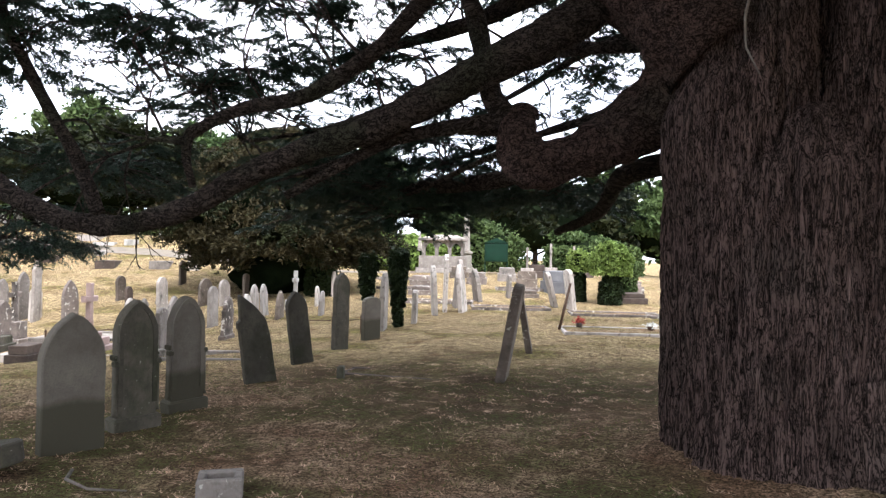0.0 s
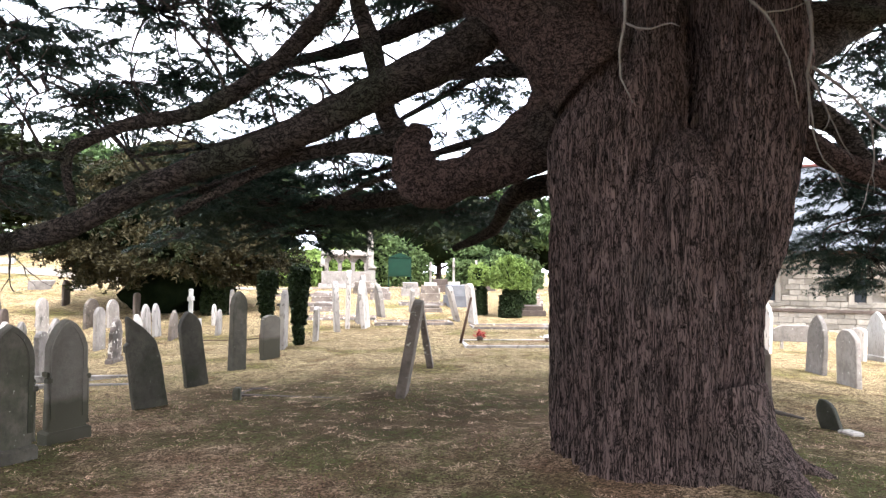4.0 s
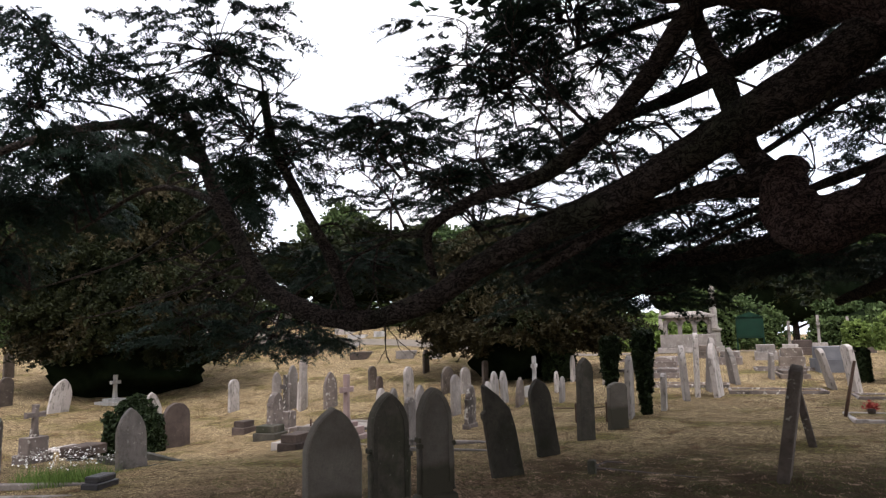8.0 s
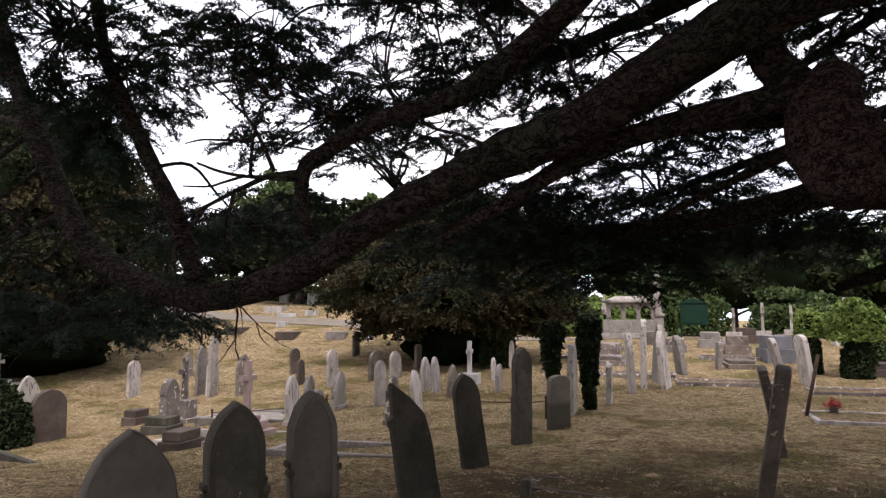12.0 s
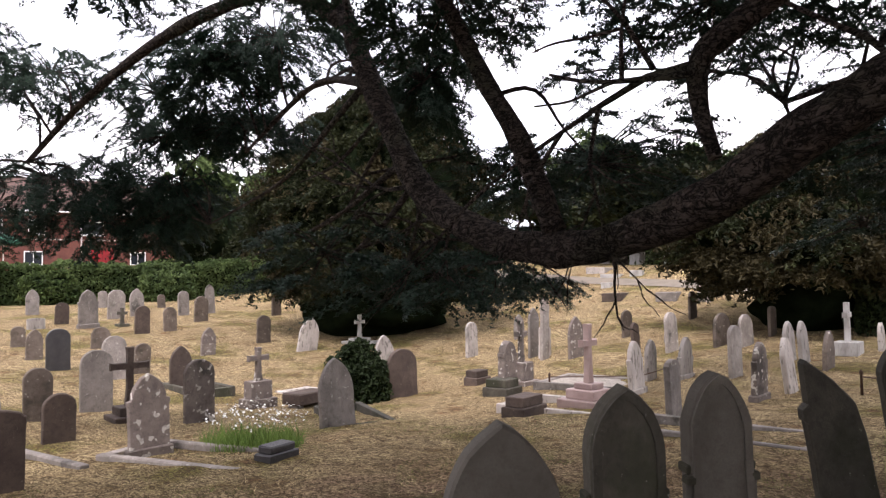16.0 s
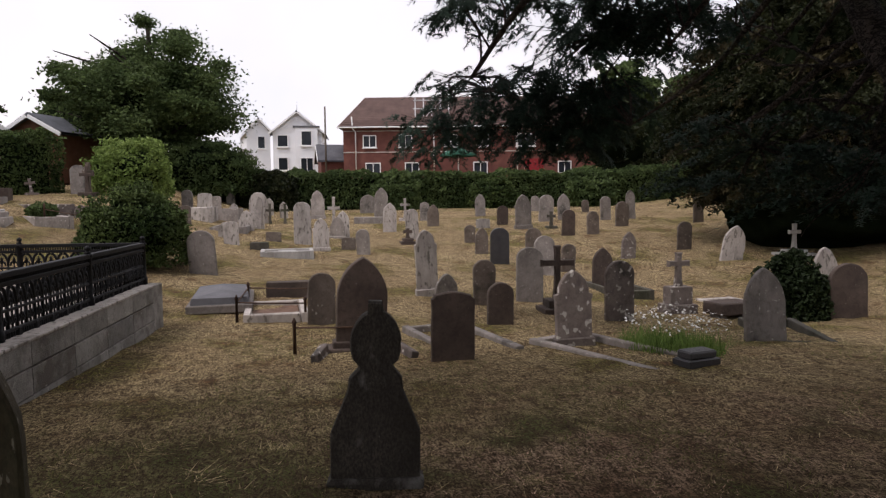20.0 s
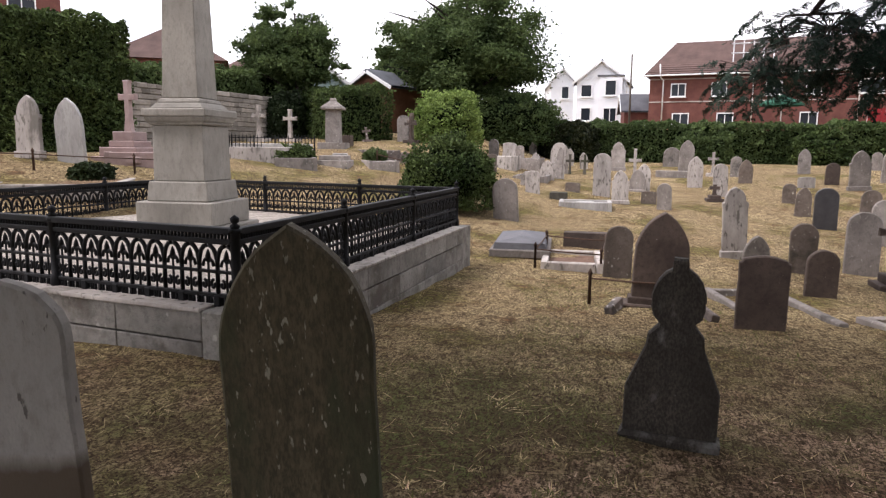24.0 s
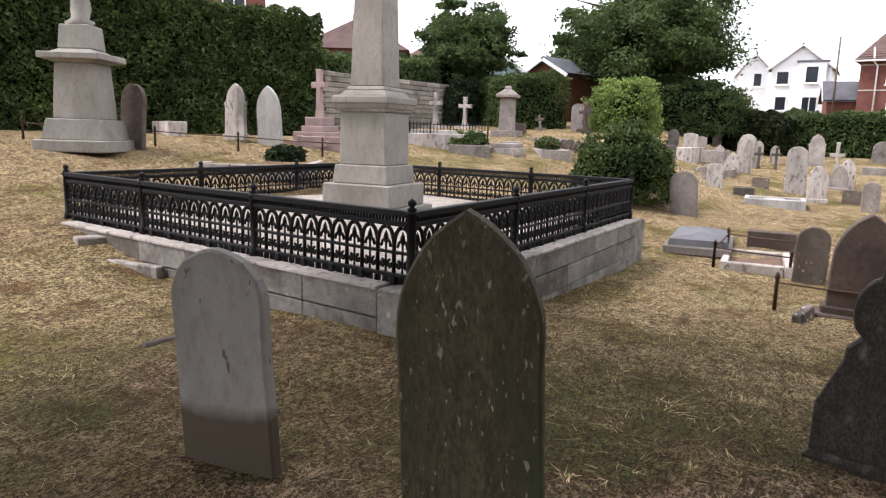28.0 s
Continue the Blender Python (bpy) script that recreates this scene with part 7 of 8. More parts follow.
def yew_tree(x, y, h, rx, ry, skirt, foot, label, strands, brown, seed):
    """A yew: drooping sprays in uneven tiers over near-black fills that stand for shade; skirt is the height of the
    lowest sprays, foot the reach of the dark mass below.
    """
    ob = thing("yew_tree", label, "tree", x, y, gz(x, y))
    child("trunk", tubes("trunk", [(spline([(0, 0, -0.1), (0.05, 0, h * 0.3), (0, 0.1, h * 0.6), (0.1, 0, h * 0.92)], 5), list(np.linspace(0.45, 0.06, 16)))], LIMB, 12, 0.15), ob)
    rows = ([], [])
    for i in range(strands):
        a, u = RNG.uniform(0, 6.283), RNG.uniform(0, 1) ** 1.25
        bulge = 0.84 + 0.34 * noise.noise(Vector((math.cos(a) * 1.7 + seed, math.sin(a) * 1.7, u * 3.2))) + 0.2 * noise.noise(Vector((math.cos(a) * 5, math.sin(a) * 5, u * 9 + seed)))
        wide = (1 - u ** 2.1) ** 0.62 * (0.72 + 0.28 * sm(0, 0.16, u)) * bulge * RNG.uniform(0.84, 1.0)
        tier = 0.22 * math.sin(u * 30 + 3 * math.cos(a * 2 + seed))
        p = np.array([math.cos(a) * rx * wide, math.sin(a) * ry * wide, skirt + u * (h - skirt) + tier])
        turn = a + RNG.uniform(-0.7, 0.7)
        out = np.array([math.cos(turn), math.sin(turn), 0.0])
        ln, n = RNG.uniform(0.45, 1.15), 26
        t = RNG.uniform(0, 1, n)
        q = p + out * (ln * t)[:, None] + np.stack([np.zeros(n), np.zeros(n), ln * (0.12 * t - 0.62 * t * t)], 1)
        q += RNG.normal(size=(n, 3)) * np.array([0.07, 0.07, 0.05]) * (1.1 - 0.6 * t)[:, None]
        rows[1 if noise.noise(Vector((p[0] * 0.8, p[1] * 0.8, p[2] * 0.8 + seed))) > brown else 0].append(q)
    child("crown", leaves("crown", np.concatenate(rows[0]), 0.062, YEW, 0.15, 2.6), ob)
    if rows[1]:
        child("browning_sprays", leaves("browning_sprays", np.concatenate(rows[1]), 0.062, YEW_BROWN, 0.15, 2.6), ob)
    # painted darkness: shade inside the crown, then the hollow below the skirt
    child("inner_crown", lumpy((0, 0, skirt + (h - skirt) * 0.4), rx * 0.66, ry * 0.66, (h - skirt) * 0.47, SHADE_FILL, "inner_crown", 28), ob)
    child("lower_crown", lumpy((0, 0, skirt * 0.55), foot, foot, skirt * 0.85, SHADE_FILL, "lower_crown", 20), ob)
    return ob


yew_tree(-22.3, 22.2, 9.2, 5.3, 5.2, 1.5, 2.75, "broad dark yew with drooping skirts over a black hollow", 6400, 0.12, 3.0)
yew_tree(-8.2, 27.6, 5.9, 4.5, 3.8, 1.35, 1.7, "brownish spreading yew with hanging sprays over old graves", 4600, -0.12, 8.0)
tree(-24.6, 44.2, 7.2, 9.5, 5, YEW, "wide dark conifer beyond the rise", 26000, 0.3, 0.5, 0.1, None, 0.7, 0.6, 9, 0.3, 0.5)
tree(-41.6, -3.2, 9.4, 5.7, 5.7, OAK, "large leafy broadleaf tree on the bank", 110000, 0.12, 0.4, 0.03, None, 0.35, 0.42, 12, 0.25, 0.3)
tree(-33.4, -10.0, 6.5, 2.9, 2.9, OAK, "young broadleaf tree by the stone wall", 34000, 0.1, 0.15, 0.22, None, 0.1, 0.35, 10, 0.35, 0.3)
tree(-60, 33, 10, 4, 4, OAK, "slender tree beside the brick houses", 9000, 0.28, 0.3, 0.2, None, 0.1, 0.4, 8, 0.35, 0.5)
tree(-52, 36, 9, 4.5, 4.5, OAK, "leafy tree behind the back hedge", 12000, 0.26, 0.3, 0.15, None, 0.1, 0.6, 8, 0.25, 0.55)
tree(-45, 33, 7, 4, 4, YEW, "dark tree behind the back hedge", 12000, 0.24, 0.3, 0.12, None, 0.1, 0.7, 8, 0.25, 0.6)
tree(-47, 27.6, 7.5, 4.4, 4, YEW, "dark tree beside the far gap in the hedge", 14000, 0.24, 0.3, 0.08, None, 0.1, 0.75, 8, 0.2, 0.6)
tree(-47, -7, 6.5, 6, 4, OAK, "leafy trees beyond the sheds", 12000, 0.24, 0.3, 0.12, None, 0.1, 0.7, 8, 0.25, 0.6)
for i, (px, py, hh, rr) in enumerate(((-38, 62, 13, 6), (-28, 66, 12, 6), (-18, 60, 11, 5), (-11, 58, 10, 5), (-4, 64, 9, 5), (3, 60, 8.5, 4.5), (9, 62, 9, 5), (16, 58, 9, 5), (23, 56, 10, 5.5), (31, 52, 10, 6), (38, 44, 10, 6), (6, 48, 6, 3.5), (12, 50, 6.5, 4), (-14, 49, 8, 4.5), (19, 42, 7, 4), (27, 38, 8, 4.5))):
    tree(px, py, hh, rr, rr * 0.8, (OAK, FARLEAF, YEW)[i % 3], "leafy tree in the belt beyond the cemetery", 9000, 0.3, 0.3, 0.12, None, 0.1, 0.72, 6, 0.2, 0.6)

def ivy_post(x, y, h, r, label, z0=0.0, n=4200):
    """A column of hanging ivy round a post, ragged and wider at its head."""
    ob = thing("ivy_post", label, "ivy post", x, y, gz(x, y))
    child("post", tubes("post", [([(0, 0, -0.1), (0.03, 0, h * 0.9)], [0.07, 0.05])], LIMB, 8), ob)
    z = RNG.uniform(z0, h, n)
    a = RNG.uniform(0, 6.283, n)
    k = np.array([0.32 + 0.68 * sm(0.0, 0.8, q / h) + 0.5 * noise.noise(Vector((math.cos(w) * 2.4, math.sin(w) * 2.4, q * 4.0))) for q, w in zip(z, a)])
    rr = r * np.abs(k) * np.sqrt(RNG.uniform(0.2, 1, n))
    child("leaves", leaves("leaves", np.stack([rr * np.cos(a), rr * np.sin(a), z + RNG.normal(size=n) * 0.05], 1), 0.075, IVY, 0.1), ob)


ivy_post(-2.36, 18.4, 1.8, 0.21, "narrow post smothered in dark ivy")
ivy_post(-2.95, 17.6, 1.7, 0.17, "leaning stump topped with dark ivy", 0.75, 2400)
shrub(-6.3, 26.2, 1.7, 0.6, 0.6, IVY, "ivy-covered stone behind the white cross", 4000, 0.07, name="ivy_stone")
shrub(2.77, 25.9, 1.35, 0.26, 0.26, IVY, "narrow stump clad in dark ivy", 3500, 0.06, name="ivy_stump")
shrub(2.74, 25.95, 0.8, 0.4, 0.36, LIME, "bright ivy tuft on a stump", 2200, 0.07, z0=1.05, stem=False)
shrub(3.75, 25.3, 1.15, 0.72, 0.62, LIME, "bright green rounded shrub on an ivied stem", 7000, 0.075, z0=1.0)
shrub(4.4, 27.2, 2.0, 0.62, 0.6, OAK, "green shrub among the graves", 5000, 0.075)
shrub(3.72, 25.2, 1.2, 0.4, 0.4, IVY, "dark ivy round a shrub's foot", 3600, 0.06)
shrub(-7.0, 44, 2.4, 4.5, 2.5, LIME, "sunlit mound of long pale grass and brambles", 9000, 0.2)
shrub(-1.5, 46, 3.4, 3.5, 2.5, OAK, "green bushes behind the arcaded tomb", 9000, 0.16)
shrub(5.5, 43, 2.6, 3.0, 2.0, OAK, "green bushes beyond the graves", 8000, 0.16)
shrub(-13.21, 14.26, 1.32, 0.62, 0.7, IVY, "headstone buried in a mound of dark ivy", 9000, 0.06, name="ivy_stone")
shrub(-17.7, 1.5, 1.85, 1.25, 1.2, HEDGE, "rounded dark green bush beside the plinth", 15000, 0.055)
shrub(-40.2, -0.6, 3.4, 2.6, 3.2, OAK, "dark spreading shrubs beneath the broadleaf tree", 16000, 0.1)
shrub(-30.5, -1.6, 2.5, 1.7, 1.5, LIME, "bright green bushy shrub", 11000, 0.085)
shrub(-18.9, -3.1, 0.55, 0.8, 0.5, HEDGE, "low planting of flowers on a kerbed grave", 4500, 0.05)
shrub(-22.0, -1.9, 0.4, 0.4, 0.4, OAK, "straggling weeds between the kerbs", 900, 0.06, core=0.4)
shrub(-31.2, -9.5, 2.3, 1.3, 0.9, IVY, "ivy hanging over the end of the stone wall", 7000, 0.08)
shrub(-35.0, -12.6, 4.2, 3.2, 2.2, OAK, "dark overgrown bushes behind the wall", 14000, 0.1)
shrub(-12.6, -4.2, 0.35, 0.45, 0.4, IVY, "small dark shrub on a flush kerb", 1500, 0.05)
shrub(-40.6, 3.0, 2.5, 2.3, 1.6, YEW, "dark laurel bush in the back hedge", 8000, 0.11)
shrub(-39.8, 9.8, 2.2, 1.6, 1.5, OAK, "leafy bush in front of the back hedge", 8000, 0.11)
shrub(-40.4, 15.6, 2.0, 1.4, 1.4, HEDGE, "leafy bush in the back hedge", 7000, 0.11)
shrub(-40.2, 21.5, 2.4, 1.8, 1.5, OAK, "leafy bush in the back hedge", 8000, 0.11)
hedge((-6.6, -13.2), (-19.4, -9.4), 3.6, 2.2, HEDGE, "tall dense clipped hedge along the boundary", 0.075, 1500)
hedge((-33.2, -8.4), (-28.9, -4.7), 2.15, 2.0, HEDGE, "clipped hedge by the sheds", 0.08, 700)
hedge((-38.3, -4.6), (-36.4, -2.2), 1.9, 1.5, LIME, "pale green clipped hedge", 0.08, 500)
hedge((-42.0, -1.5), (-42.4, 34), 2.1, 1.9, OAK, "long dark hedge at the back of the cemetery", 0.11, 520)
hedge((-44, 49.5), (-12, 52.5), 1.7, 1.6, OAK, "rough green hedge beyond the far graves", 0.14, 220)
hedge((-18.5, -14.0), (-31.5, -11.6), 3.0, 1.5, OAK, "overgrown shrubs above the stone wall", 0.12, 350)


def rubble_wall(a, b, h, label):
    a, b = Vector(a), Vector(b)
    d = b - a
    rz = math.degrees(math.atan2(d.y, d.x))
    mid = (a + b) / 2
    ob = thing("rubble_wall", label, "wall", kind="structure")
    z = gz(mid.x, mid.y) - 0.3
    child("wall_core", box(d.length, 0.4, h + 0.2, STONE["rubble"], 0.02), ob, pose(mid.x, mid.y, z, 0, 0, rz))
    up = Vector((-d.y, d.x)).normalized()
    if up.dot(Vector((0, 1))) < 0:
        up = -up
    stones = [box(w, 0.12, hh, STONE["rubble"], 0.025, worn=0.012) for w, hh in ((0.5, 0.19), (0.36, 0.19), (0.62, 0.19), (0.42, 0.17))]
    row = 0
    while row * 0.2 < h + 0.15:
        x = 0.0
        while x < d.length:
            me = random.choice(stones)
            w = me.vertices[2].co.x * 2
            p = a + d.normalized() * (x + w / 2) + up * 0.2
            child("stone", me, ob, pose(p.x, p.y, z + 0.08 + row * 0.2, random.uniform(-2, 2), random.uniform(-2, 2), rz + random.uniform(-2, 2)))
            x += w + 0.02
        row += 1


rubble_wall((-19.0, -12.2), (-32.5, -9.8), 2.2, "old rubble-stone boundary wall, unevenly coursed")


# ---- houses ----
def window(parent, x, z, w, h, bars=1, y=-0.02):
    """A white casement with dark panes on a wall in the local plane y = 0, facing -y."""
    win = child("window", box(w, 0.05, h, GLASS, 0.004), parent, pose(x, y, z))
    for s in (-1, 1):
        child("frame_side", box(0.09, 0.1, h + 0.1, PAINT_WHITE, 0.01), win, pose(s * w / 2, -0.03, -0.05))
    for zz in (-0.07, h - 0.03):
        child("frame_rail", box(w + 0.09, 0.11, 0.09, PAINT_WHITE, 0.01), win, pose(0, -0.031, zz))
    for i in range(bars):
        child("mullion", box(0.07, 0.09, h, PAINT_WHITE, 0.01), win, pose(-w / 2 + w * (i + 1) / (bars + 1), -0.032, 0))
    child("sill", box(w + 0.25, 0.2, 0.08, PAINT_WHITE, 0.01), win, pose(0, -0.06, -0.15))
    return win


def brick_house():
    ob = thing("brick_house", "long red-brick house with a brown hipped tile roof", "house", -67.7, 8.2, 3.4, 79.5)
    wall = child("wall", box(24, 8, 5.0, BRICK, 0.02), ob, pose(12, 4.1, 0))
    r = [(-.5, -.45, 4.95), (24.5, -.45, 4.95), (24.5, 8.5, 4.95), (-.5, 8.5, 4.95), (1.7, 4.0, 8.3), (22.3, 4.0, 8.3)]
    roof = child("roof", mesh_of("roof", r, [(0, 1, 5, 4), (1, 2, 5), (2, 3, 4, 5), (3, 0, 4), (3, 2, 1, 0)], TILE), ob)
    for row in range(14):
        u = (row + 0.5) / 14
        x0, x1 = -0.5 + 2.9 * u, 24.5 - 2.9 * u
        child("tile_course", box(x1 - x0 - 0.1, 0.34, 0.05, TILE, 0.01), roof, pose((x0 + x1) / 2, -.45 + 4.45 * u, 4.97 + 3.1 * u, 34.9 - 5, 0, 0))
    child("gutter", tubes("gutter", [([(-.5, -.5, 4.9), (24.5, -.5, 4.9)], [0.07] * 2)], PAINT_WHITE, 8), ob)
    for px in (1.2, 8.6, 16.5):
        child("downpipe", tubes("downpipe", [([(px - .3, -.5, 5.9 if px < 2 else 4.9), (px - .25, -.3, 4.8), (px, -.1, 4.5), (px, -.1, 0.2)], [0.06] * 4)], PAINT_WHITE, 8), ob)
    for x, w in ((2.5, 1.5), (5.9, 1.5), (10.2, 1.5), (13.2, 1.4), (17.3, 2.2), (20.6, 1.4)):
        window(ob, x, 3.1, w * 0.8, 1.05, 1, 0.06)
    for x, w in ((2.8, 1.7), (6.5, 1.6), (13.0, 1.6), (18.0, 1.9), (21.0, 1.5)):
        window(ob, x, 0.5, w * 0.8, 1.05, 1, 0.06)
    for z in (2.55, 4.55):
        child("string_course", box(24.02, 0.06, 0.1, STONE["pale"], 0.01), ob, pose(12, 0.085, z))
    return ob


brick_house()


def scaffold():
    ob = thing("roof_scaffold", "grey tube scaffold standing over the brick roof", "scaffold", -67.45, 15.1, 8.35, 79.5)
    for i in range(5):
        child("upright", tubes("upright", [([(i * 0.8, 0, -4.8), (i * 0.8, 0, 2.9)], [0.05] * 2)], STEEL, 6), ob)
    for z in (0.2, 1.0, 1.8, 2.6):
        child("ledger", tubes("ledger", [([(-0.2, 0, z), (3.5, 0, z)], [0.05] * 2)], STEEL, 6), ob)
    child("brace", tubes("brace", [([(0, 0, 0), (2.7, 0, 2.8)], [0.04] * 2)], STEEL, 6), ob)


scaffold()


def gabled_house(name, label, x, y, z, rz, w, depth, eaves, ridge, mat, roofmat, windows):
    """A house whose gable faces local -y."""
    ob = thing(name, label, "house", x, y, z, rz)
    v = [(-w / 2, 0, 0), (w / 2, 0, 0), (w / 2, 0, eaves), (0, 0, ridge), (-w / 2, 0, eaves)]
    v += [(a, depth, c) for a, _, c in v]
    child("wall", mesh_of("wall", v, [(4, 3, 2, 1, 0), (5, 6, 7, 8, 9), (0, 1, 6, 5), (1, 2, 7, 6), (4, 0, 5, 9)], mat), ob)
    o = 0.35
    roof = child("roof", mesh_of("roof", [(-w / 2 - o, -o, eaves - 0.25), (0, -o, ridge + 0.06), (w / 2 + o, -o, eaves - 0.25), (-w / 2 - o, depth, eaves - 0.25), (0, depth, ridge + 0.06), (w / 2 + o, depth, eaves - 0.25), (-w / 2 - o, -o, eaves - 0.1), (0, -o, ridge + 0.24), (w / 2 + o, -o, eaves - 0.1), (-w / 2 - o, depth, eaves - 0.1), (0, depth, ridge + 0.24), (w / 2 + o, depth, eaves - 0.1)], [(6, 7, 10, 9), (7, 8, 11, 10), (0, 1, 7, 6), (1, 2, 8, 7), (0, 3, 4, 1), (1, 4, 5, 2)], roofmat), ob)
    for s in (-1, 1):
        ln = math.hypot(w / 2 + o, ridge - eaves + 0.3)
        child("bargeboard", box(ln, 0.06, 0.2, PAINT_WHITE, 0.01), ob, pose(s * (w / 4 + o / 2), -o - 0.035, (eaves + ridge) / 2 - 0.2, 0, s * math.degrees(math.atan2(ridge - eaves + 0.3, w / 2 + o)), 0))
    for wx, wz, ww, wh, bars in windows:
        window(ob, wx, wz, ww, wh, bars, -0.035)
    return ob


white_house = gabled_house("white_house", "white rendered house with a bay window in its gable", -77.6, 3.75, 4.4, 86, 5.2, 9, 4.5, 6.5, RENDER_WHITE, SLATE_ROOF, [(-1.55, 2.9, 1.1, 1.2, 0), (-1.55, 0.4, 1.0, 1.3, 0)])
bay = child("bay", box(2.4, 0.6, 4.9, RENDER_WHITE, 0.02), white_house, pose(1.0, -0.1, 0))
bay_front = child("bay_front", box(2.3, 0.02, 4.8, RENDER_WHITE, 0.004), white_house, pose(1.0, -0.41, 0.04))
window(white_house, 1.0, 2.99, 1.1, 1.5, 0, -0.43)
window(white_house, 1.0, 0.24, 1.3, 1.4, 1, -0.43)
child("bay_cornice", box(2.8, 0.8, 0.18, STONE["slate"], 0.02), white_house, pose(1.0, -0.1, 4.9))
child("aerial", tubes("aerial", [([(0, 0.3, 6.4), (0, 0.3, 7.7)], [0.03] * 2)], STEEL, 6), white_house)
gabled_house("white_house", "narrow white rendered house with a slate roof", -81.5, -0.6, 4.6, 100, 2.6, 9, 4.6, 6.0, RENDER_WHITE, DARK_ROOF, [(0.3, 2.8, 0.8, 1.3, 0)])
gabled_house("lean_to_house", "low brick annexe with a dark slate roof", -72.6, 6.0, 4.2, 4, 4.2, 3.6, 1.3, 2.7, BRICK, DARK_ROOF, [])
tele = thing("telegraph_pole", "tall wooden telegraph pole", "pole", data=tubes("telegraph_pole", [([(-70, 6.6, 4.0), (-70, 6.6, 10.6)], [0.1, 0.08])], TWIG, 8))
gabled_house("red_house", "red-brick house above the boundary hedge", -39, -36, 2.5, 135, 11, 12, 11.5, 15, BRICK, TILE, [(3.2, 7.2, 1.6, 1.6, 1), (-2.5, 7.2, 1.6, 1.6, 1)])
for px, py, rot in ((-52, -30, 30), (-60, -24, 20)):
    hip = thing("hipped_house", "house with a brown hipped roof beyond the wall", "house", px, py, 2.5, rot)
    child("wall", box(9, 8, 5.6, BRICK, 0.02), hip)
    child("roof", mesh_of("roof", [(-5, -4.5, 5.6), (5, -4.5, 5.6), (5, 4.5, 5.6), (-5, 4.5, 5.6), (-0.8, 0, 8.6), (0.8, 0, 8.6)], [(0, 1, 5, 4), (1, 2, 5), (2, 3, 4, 5), (3, 0, 4), (3, 2, 1, 0)], TILE), hip)
    child("chimney", box(0.7, 0.5, 1.6, BRICK, 0.02), hip, pose(2.2, 0, 7.0))
gabled_house("garden_shed", "pale teal garden shed", -39.3, -11.0, 2.6, 112, 2.3, 2.8, 2.75, 3.5, TEAL, SLATE_ROOF, [])
gabled_house("garden_shed", "brown wooden garden shed", -41.2, -9.0, 2.6, 70, 3.0, 3.4, 2.75, 3.45, SHED, SLATE_ROOF, [])
gaz = thing("garden_umbrella", "open green garden parasol by the brick house", "parasol", -62.3, 18.2, 4.5)
child("pole", tubes("pole", [([(0, 0, -1.6), (0, 0, 1.6)], [0.05] * 2)], PAINT_WHITE, 8), gaz)
cv = [(0, 0, 1.7)] + [(1.7 * math.cos(i * math.pi / 4), 1.7 * math.sin(i * math.pi / 4), 1.0) for i in range(8)] + [(1.68 * math.cos(i * math.pi / 4), 1.68 * math.sin(i * math.pi / 4), 0.8) for i in range(8)]
child("canopy", mesh_of("canopy", cv, [(0, i + 1, (i + 1) % 8 + 1) for i in range(8)] + [(i + 1, i + 9, (i + 1) % 8 + 9, (i + 1) % 8 + 1) for i in range(8)], CANVAS), gaz)
red = thing("red_fence_panel", "red painted boarded fence panel", "fence panel", -45.3, 20.1, gz(-44, 20) + 0.35, 82)
for i in range(6):
    child("board", box(0.2, 0.04, 2.75, RED_PAINT, 0.006), red, pose(-0.9 + i * 0.21, 0, 0))
fence_dark = thing("garden_fence", "dark boarded garden fence behind the hedge", "fence", -47, 0, 0, 90)
for i in range(16):
    child("panel", box(1.78, 0.06, 1.9, DARK_ROOF, 0.01), fence_dark, pose(2 + i * 1.8, 0, gz(-47, 2 + i * 1.8) - 0.5))


# ---- grass, hay, flowers ----
def blades(name, n, x0, x1, y0, y1, hgt, width, mat, label, lay=0.4, keep=None, patch=0.0):
    xy = RNG.uniform((x0, y0), (x1, y1), (n, 2))
    out = []
    for x, y in xy:
        if keep and not keep(x, y):
            continue
        if patch and noise.noise(Vector((x * 0.7, y * 0.7, 5))) < patch:
            continue
        z = gz(x, y) + 0.035 * noise.noise(Vector((x * 0.9, y * 0.9, 0))) + 0.022 * noise.noise(Vector((x * 2.7, y * 2.7, 3))) + 0.22 * math.exp(-((x - 2.25) ** 2 + (y - 7.7) ** 2) / 2.25)
        a = RNG.uniform(0, 6.283)
        h = hgt * RNG.uniform(0.5, 1.4)
        d = np.array([math.cos(a), math.sin(a), 0]) * h * lay * RNG.uniform(0.3, 1.6)
        w = np.array([-math.sin(a), math.cos(a), 0]) * width
        p = np.array([x, y, z - 0.005])
        out += [p - w, p + w, p + d + (0, 0, h * RNG.uniform(0.25, 1.0) * (1 - lay * 0.55))]
    return tagged(new(name, fast_mesh(name, np.array(out), 3, mat)), label, "grass", kind="stuff")


def in_view(x, y):
    return not (-12.2 < x < -6.1 and -2.9 < y < 2.8)


def in_open(x, y):
    return in_view(x, y) and math.hypot(x + 0.2, y - 7.6) + 1.4 * noise.noise(Vector((x * 0.6, y * 0.6, 9))) > 4.6


def under_tree(x, y):
    return math.hypot(x + 0.2, y - 7.6) + 1.4 * noise.noise(Vector((x * 0.6, y * 0.6, 9))) < 5.4


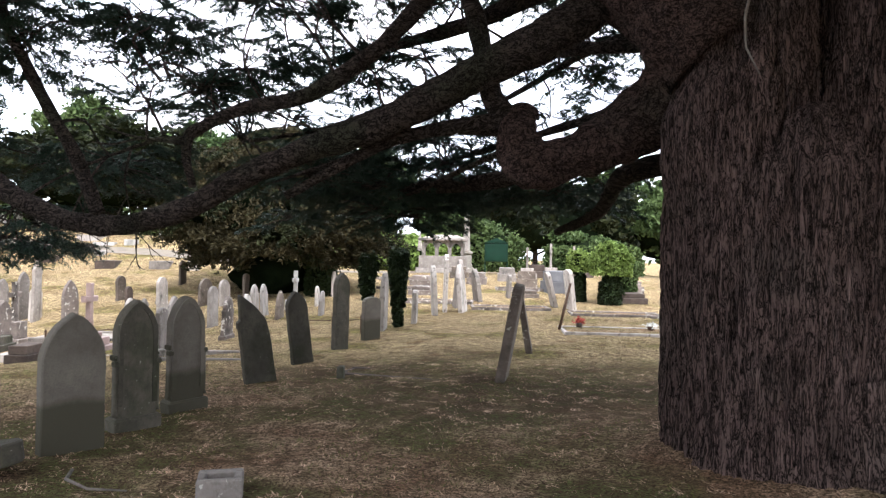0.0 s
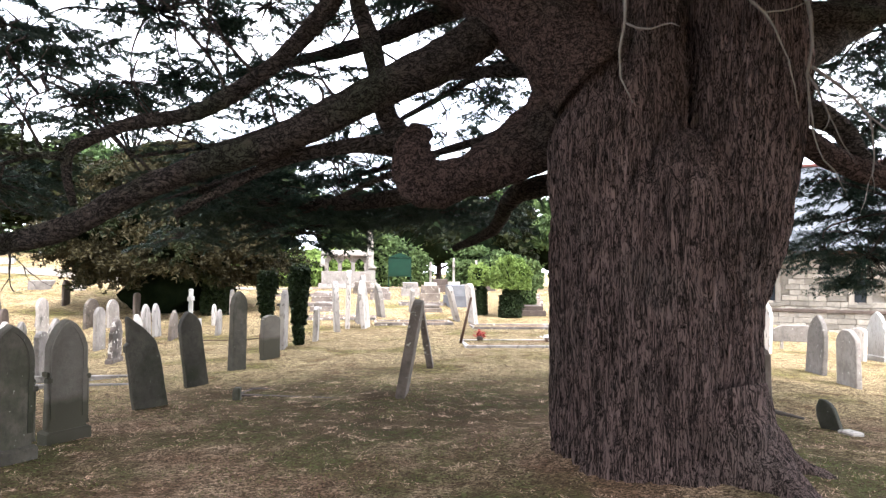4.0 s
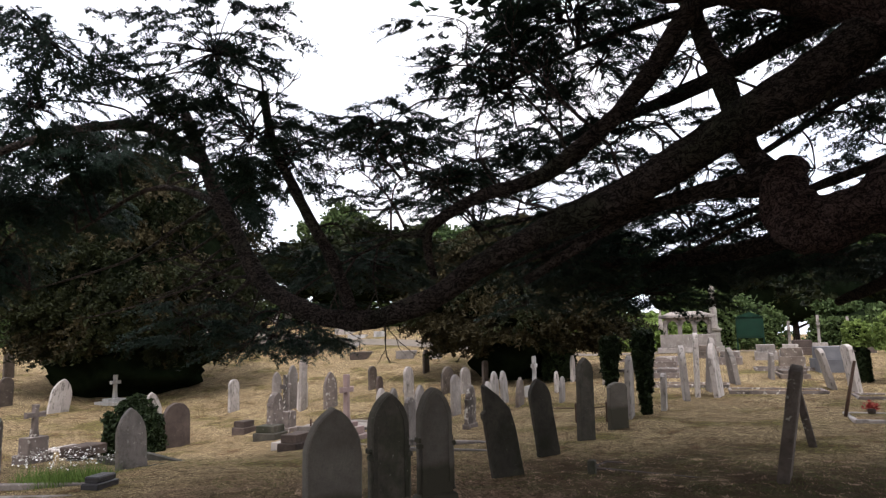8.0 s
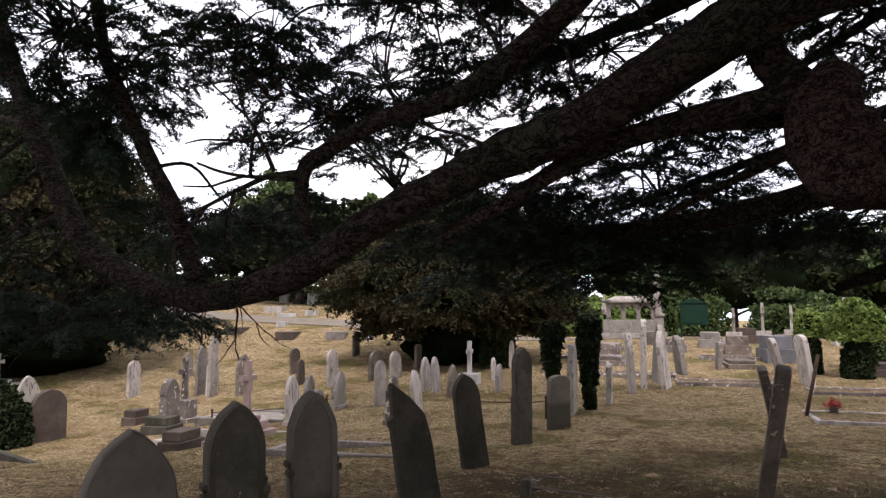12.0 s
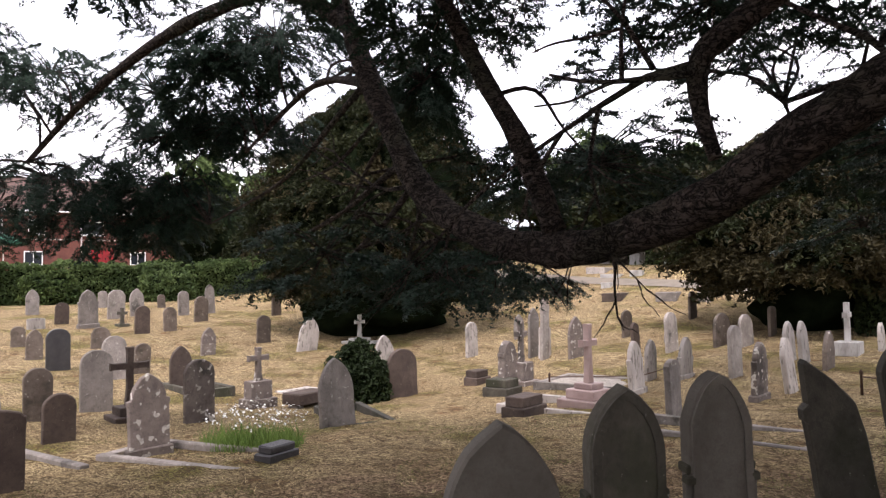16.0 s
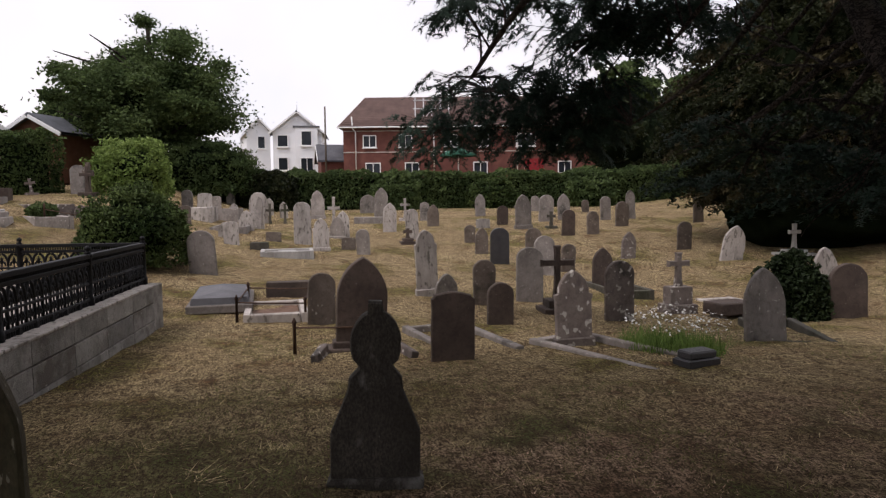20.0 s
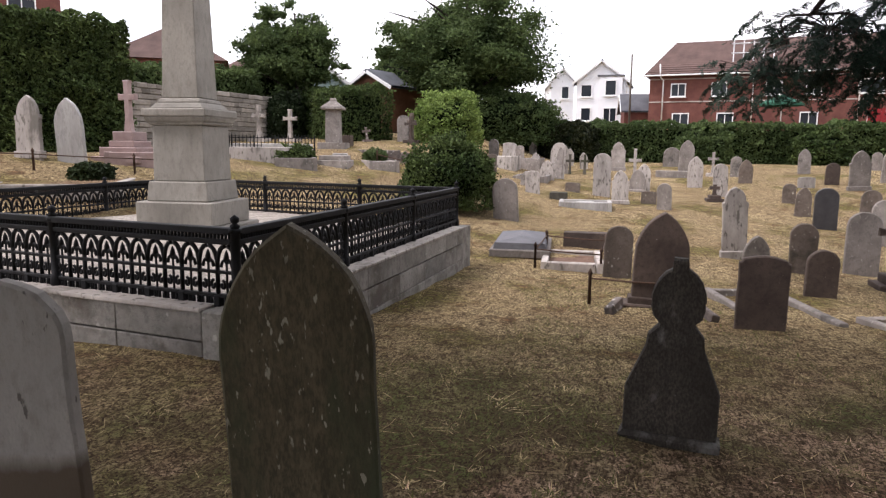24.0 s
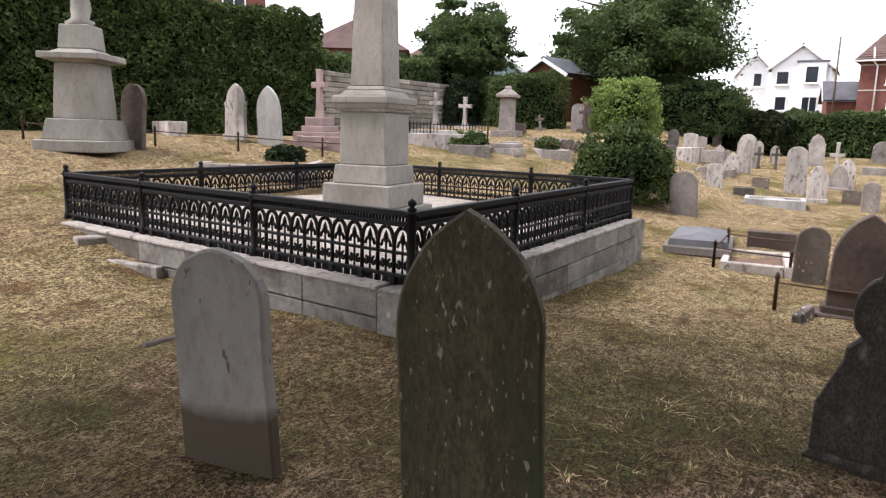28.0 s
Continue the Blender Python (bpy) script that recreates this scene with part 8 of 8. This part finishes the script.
NEEDLES = material("fallen_brown_needles", (0.4, 0.25, 0.165), (0.78, 0.56, 0.4), 3, 25, rough=1, bump=0, vary=0.6, island=True, spec=0.05)
def clumped(x, y):
    """True where a tuft stands in the matted turf."""
    return noise.noise(Vector((x * 7, y * 7, 21))) + 0.5 * noise.noise(Vector((x * 17, y * 17, 4))) > 0.1


blades("needle_litter", 240000, -6, 5.5, 2.4, 13, 0.04, 0.006, NEEDLES, "brown fallen needles and twigs under the cedar", 1.2, lambda x, y: under_tree(x, y) and clumped(x, y))
TURF = material("matted_turf_blades", (0.085, 0.072, 0.03), (0.34, 0.27, 0.135), 1.2, 20, rough=0.95, bump=0, vary=0.6, island=True, spec=0.05)
blades("matted_turf", 300000, -8, 1.5, -1, 8, 0.045, 0.0045, TURF, "tufts of dry turf matted by mowing", 1.1, lambda x, y: in_open(x, y) and clumped(x, y))
blades("mown_hay", 190000, -14, 5, -4, 14, 0.07, 0.0045, STRAW, "loose dry straw and hay left after mowing", 1.6, lambda x, y: in_open(x, y) and clumped(x, y))
blades("cut_hay", 200000, -7.5, 2.5, 0, 10, 0.07, 0.0035, STRAW, "loose dry straw near the path", 1.8, lambda x, y: in_open(x, y) and clumped(x, y))
blades("brown_thatch", 65000, -9, 3.5, 0, 12, 0.055, 0.006, THATCH, "brown dead thatch in the mown grass", 1.5, in_view)
blades("long_straw", 2500, -8, 3, 0, 11, 0.13, 0.0026, STRAW, "long pale straws scattered on the mown grass", 1.9, in_open)
blades("short_grass", 130000, -12, 5, -1, 14, 0.05, 0.0045, BLADE, "short green grass in patches", 0.7, in_view, 0.05)
blades("tall_grass", 2600, -10.6, -9.0, 9.3, 10.5, 0.34, 0.006, TALL, "tuft of tall green grass on a grave", 0.35, lambda x, y: ((x + 9.8) / 0.8) ** 2 + ((y - 9.9) / 0.6) ** 2 < 1)
daisies = []
for i in range(300):
    a, r = RNG.uniform(0, 6.283), math.sqrt(RNG.uniform())
    daisies.append((-10.1 + 0.85 * r * math.cos(a), 10.1 + 0.65 * r * math.sin(a), gz(-10, 10) + RNG.uniform(0.25, 0.42)))
tagged(new("daisies", leaves("daisies", np.array(daisies), 0.03, PETAL, 0.8, 1.0, 0.0)), "clump of white daisies in flower on a grave", "flowers", kind="stuff")
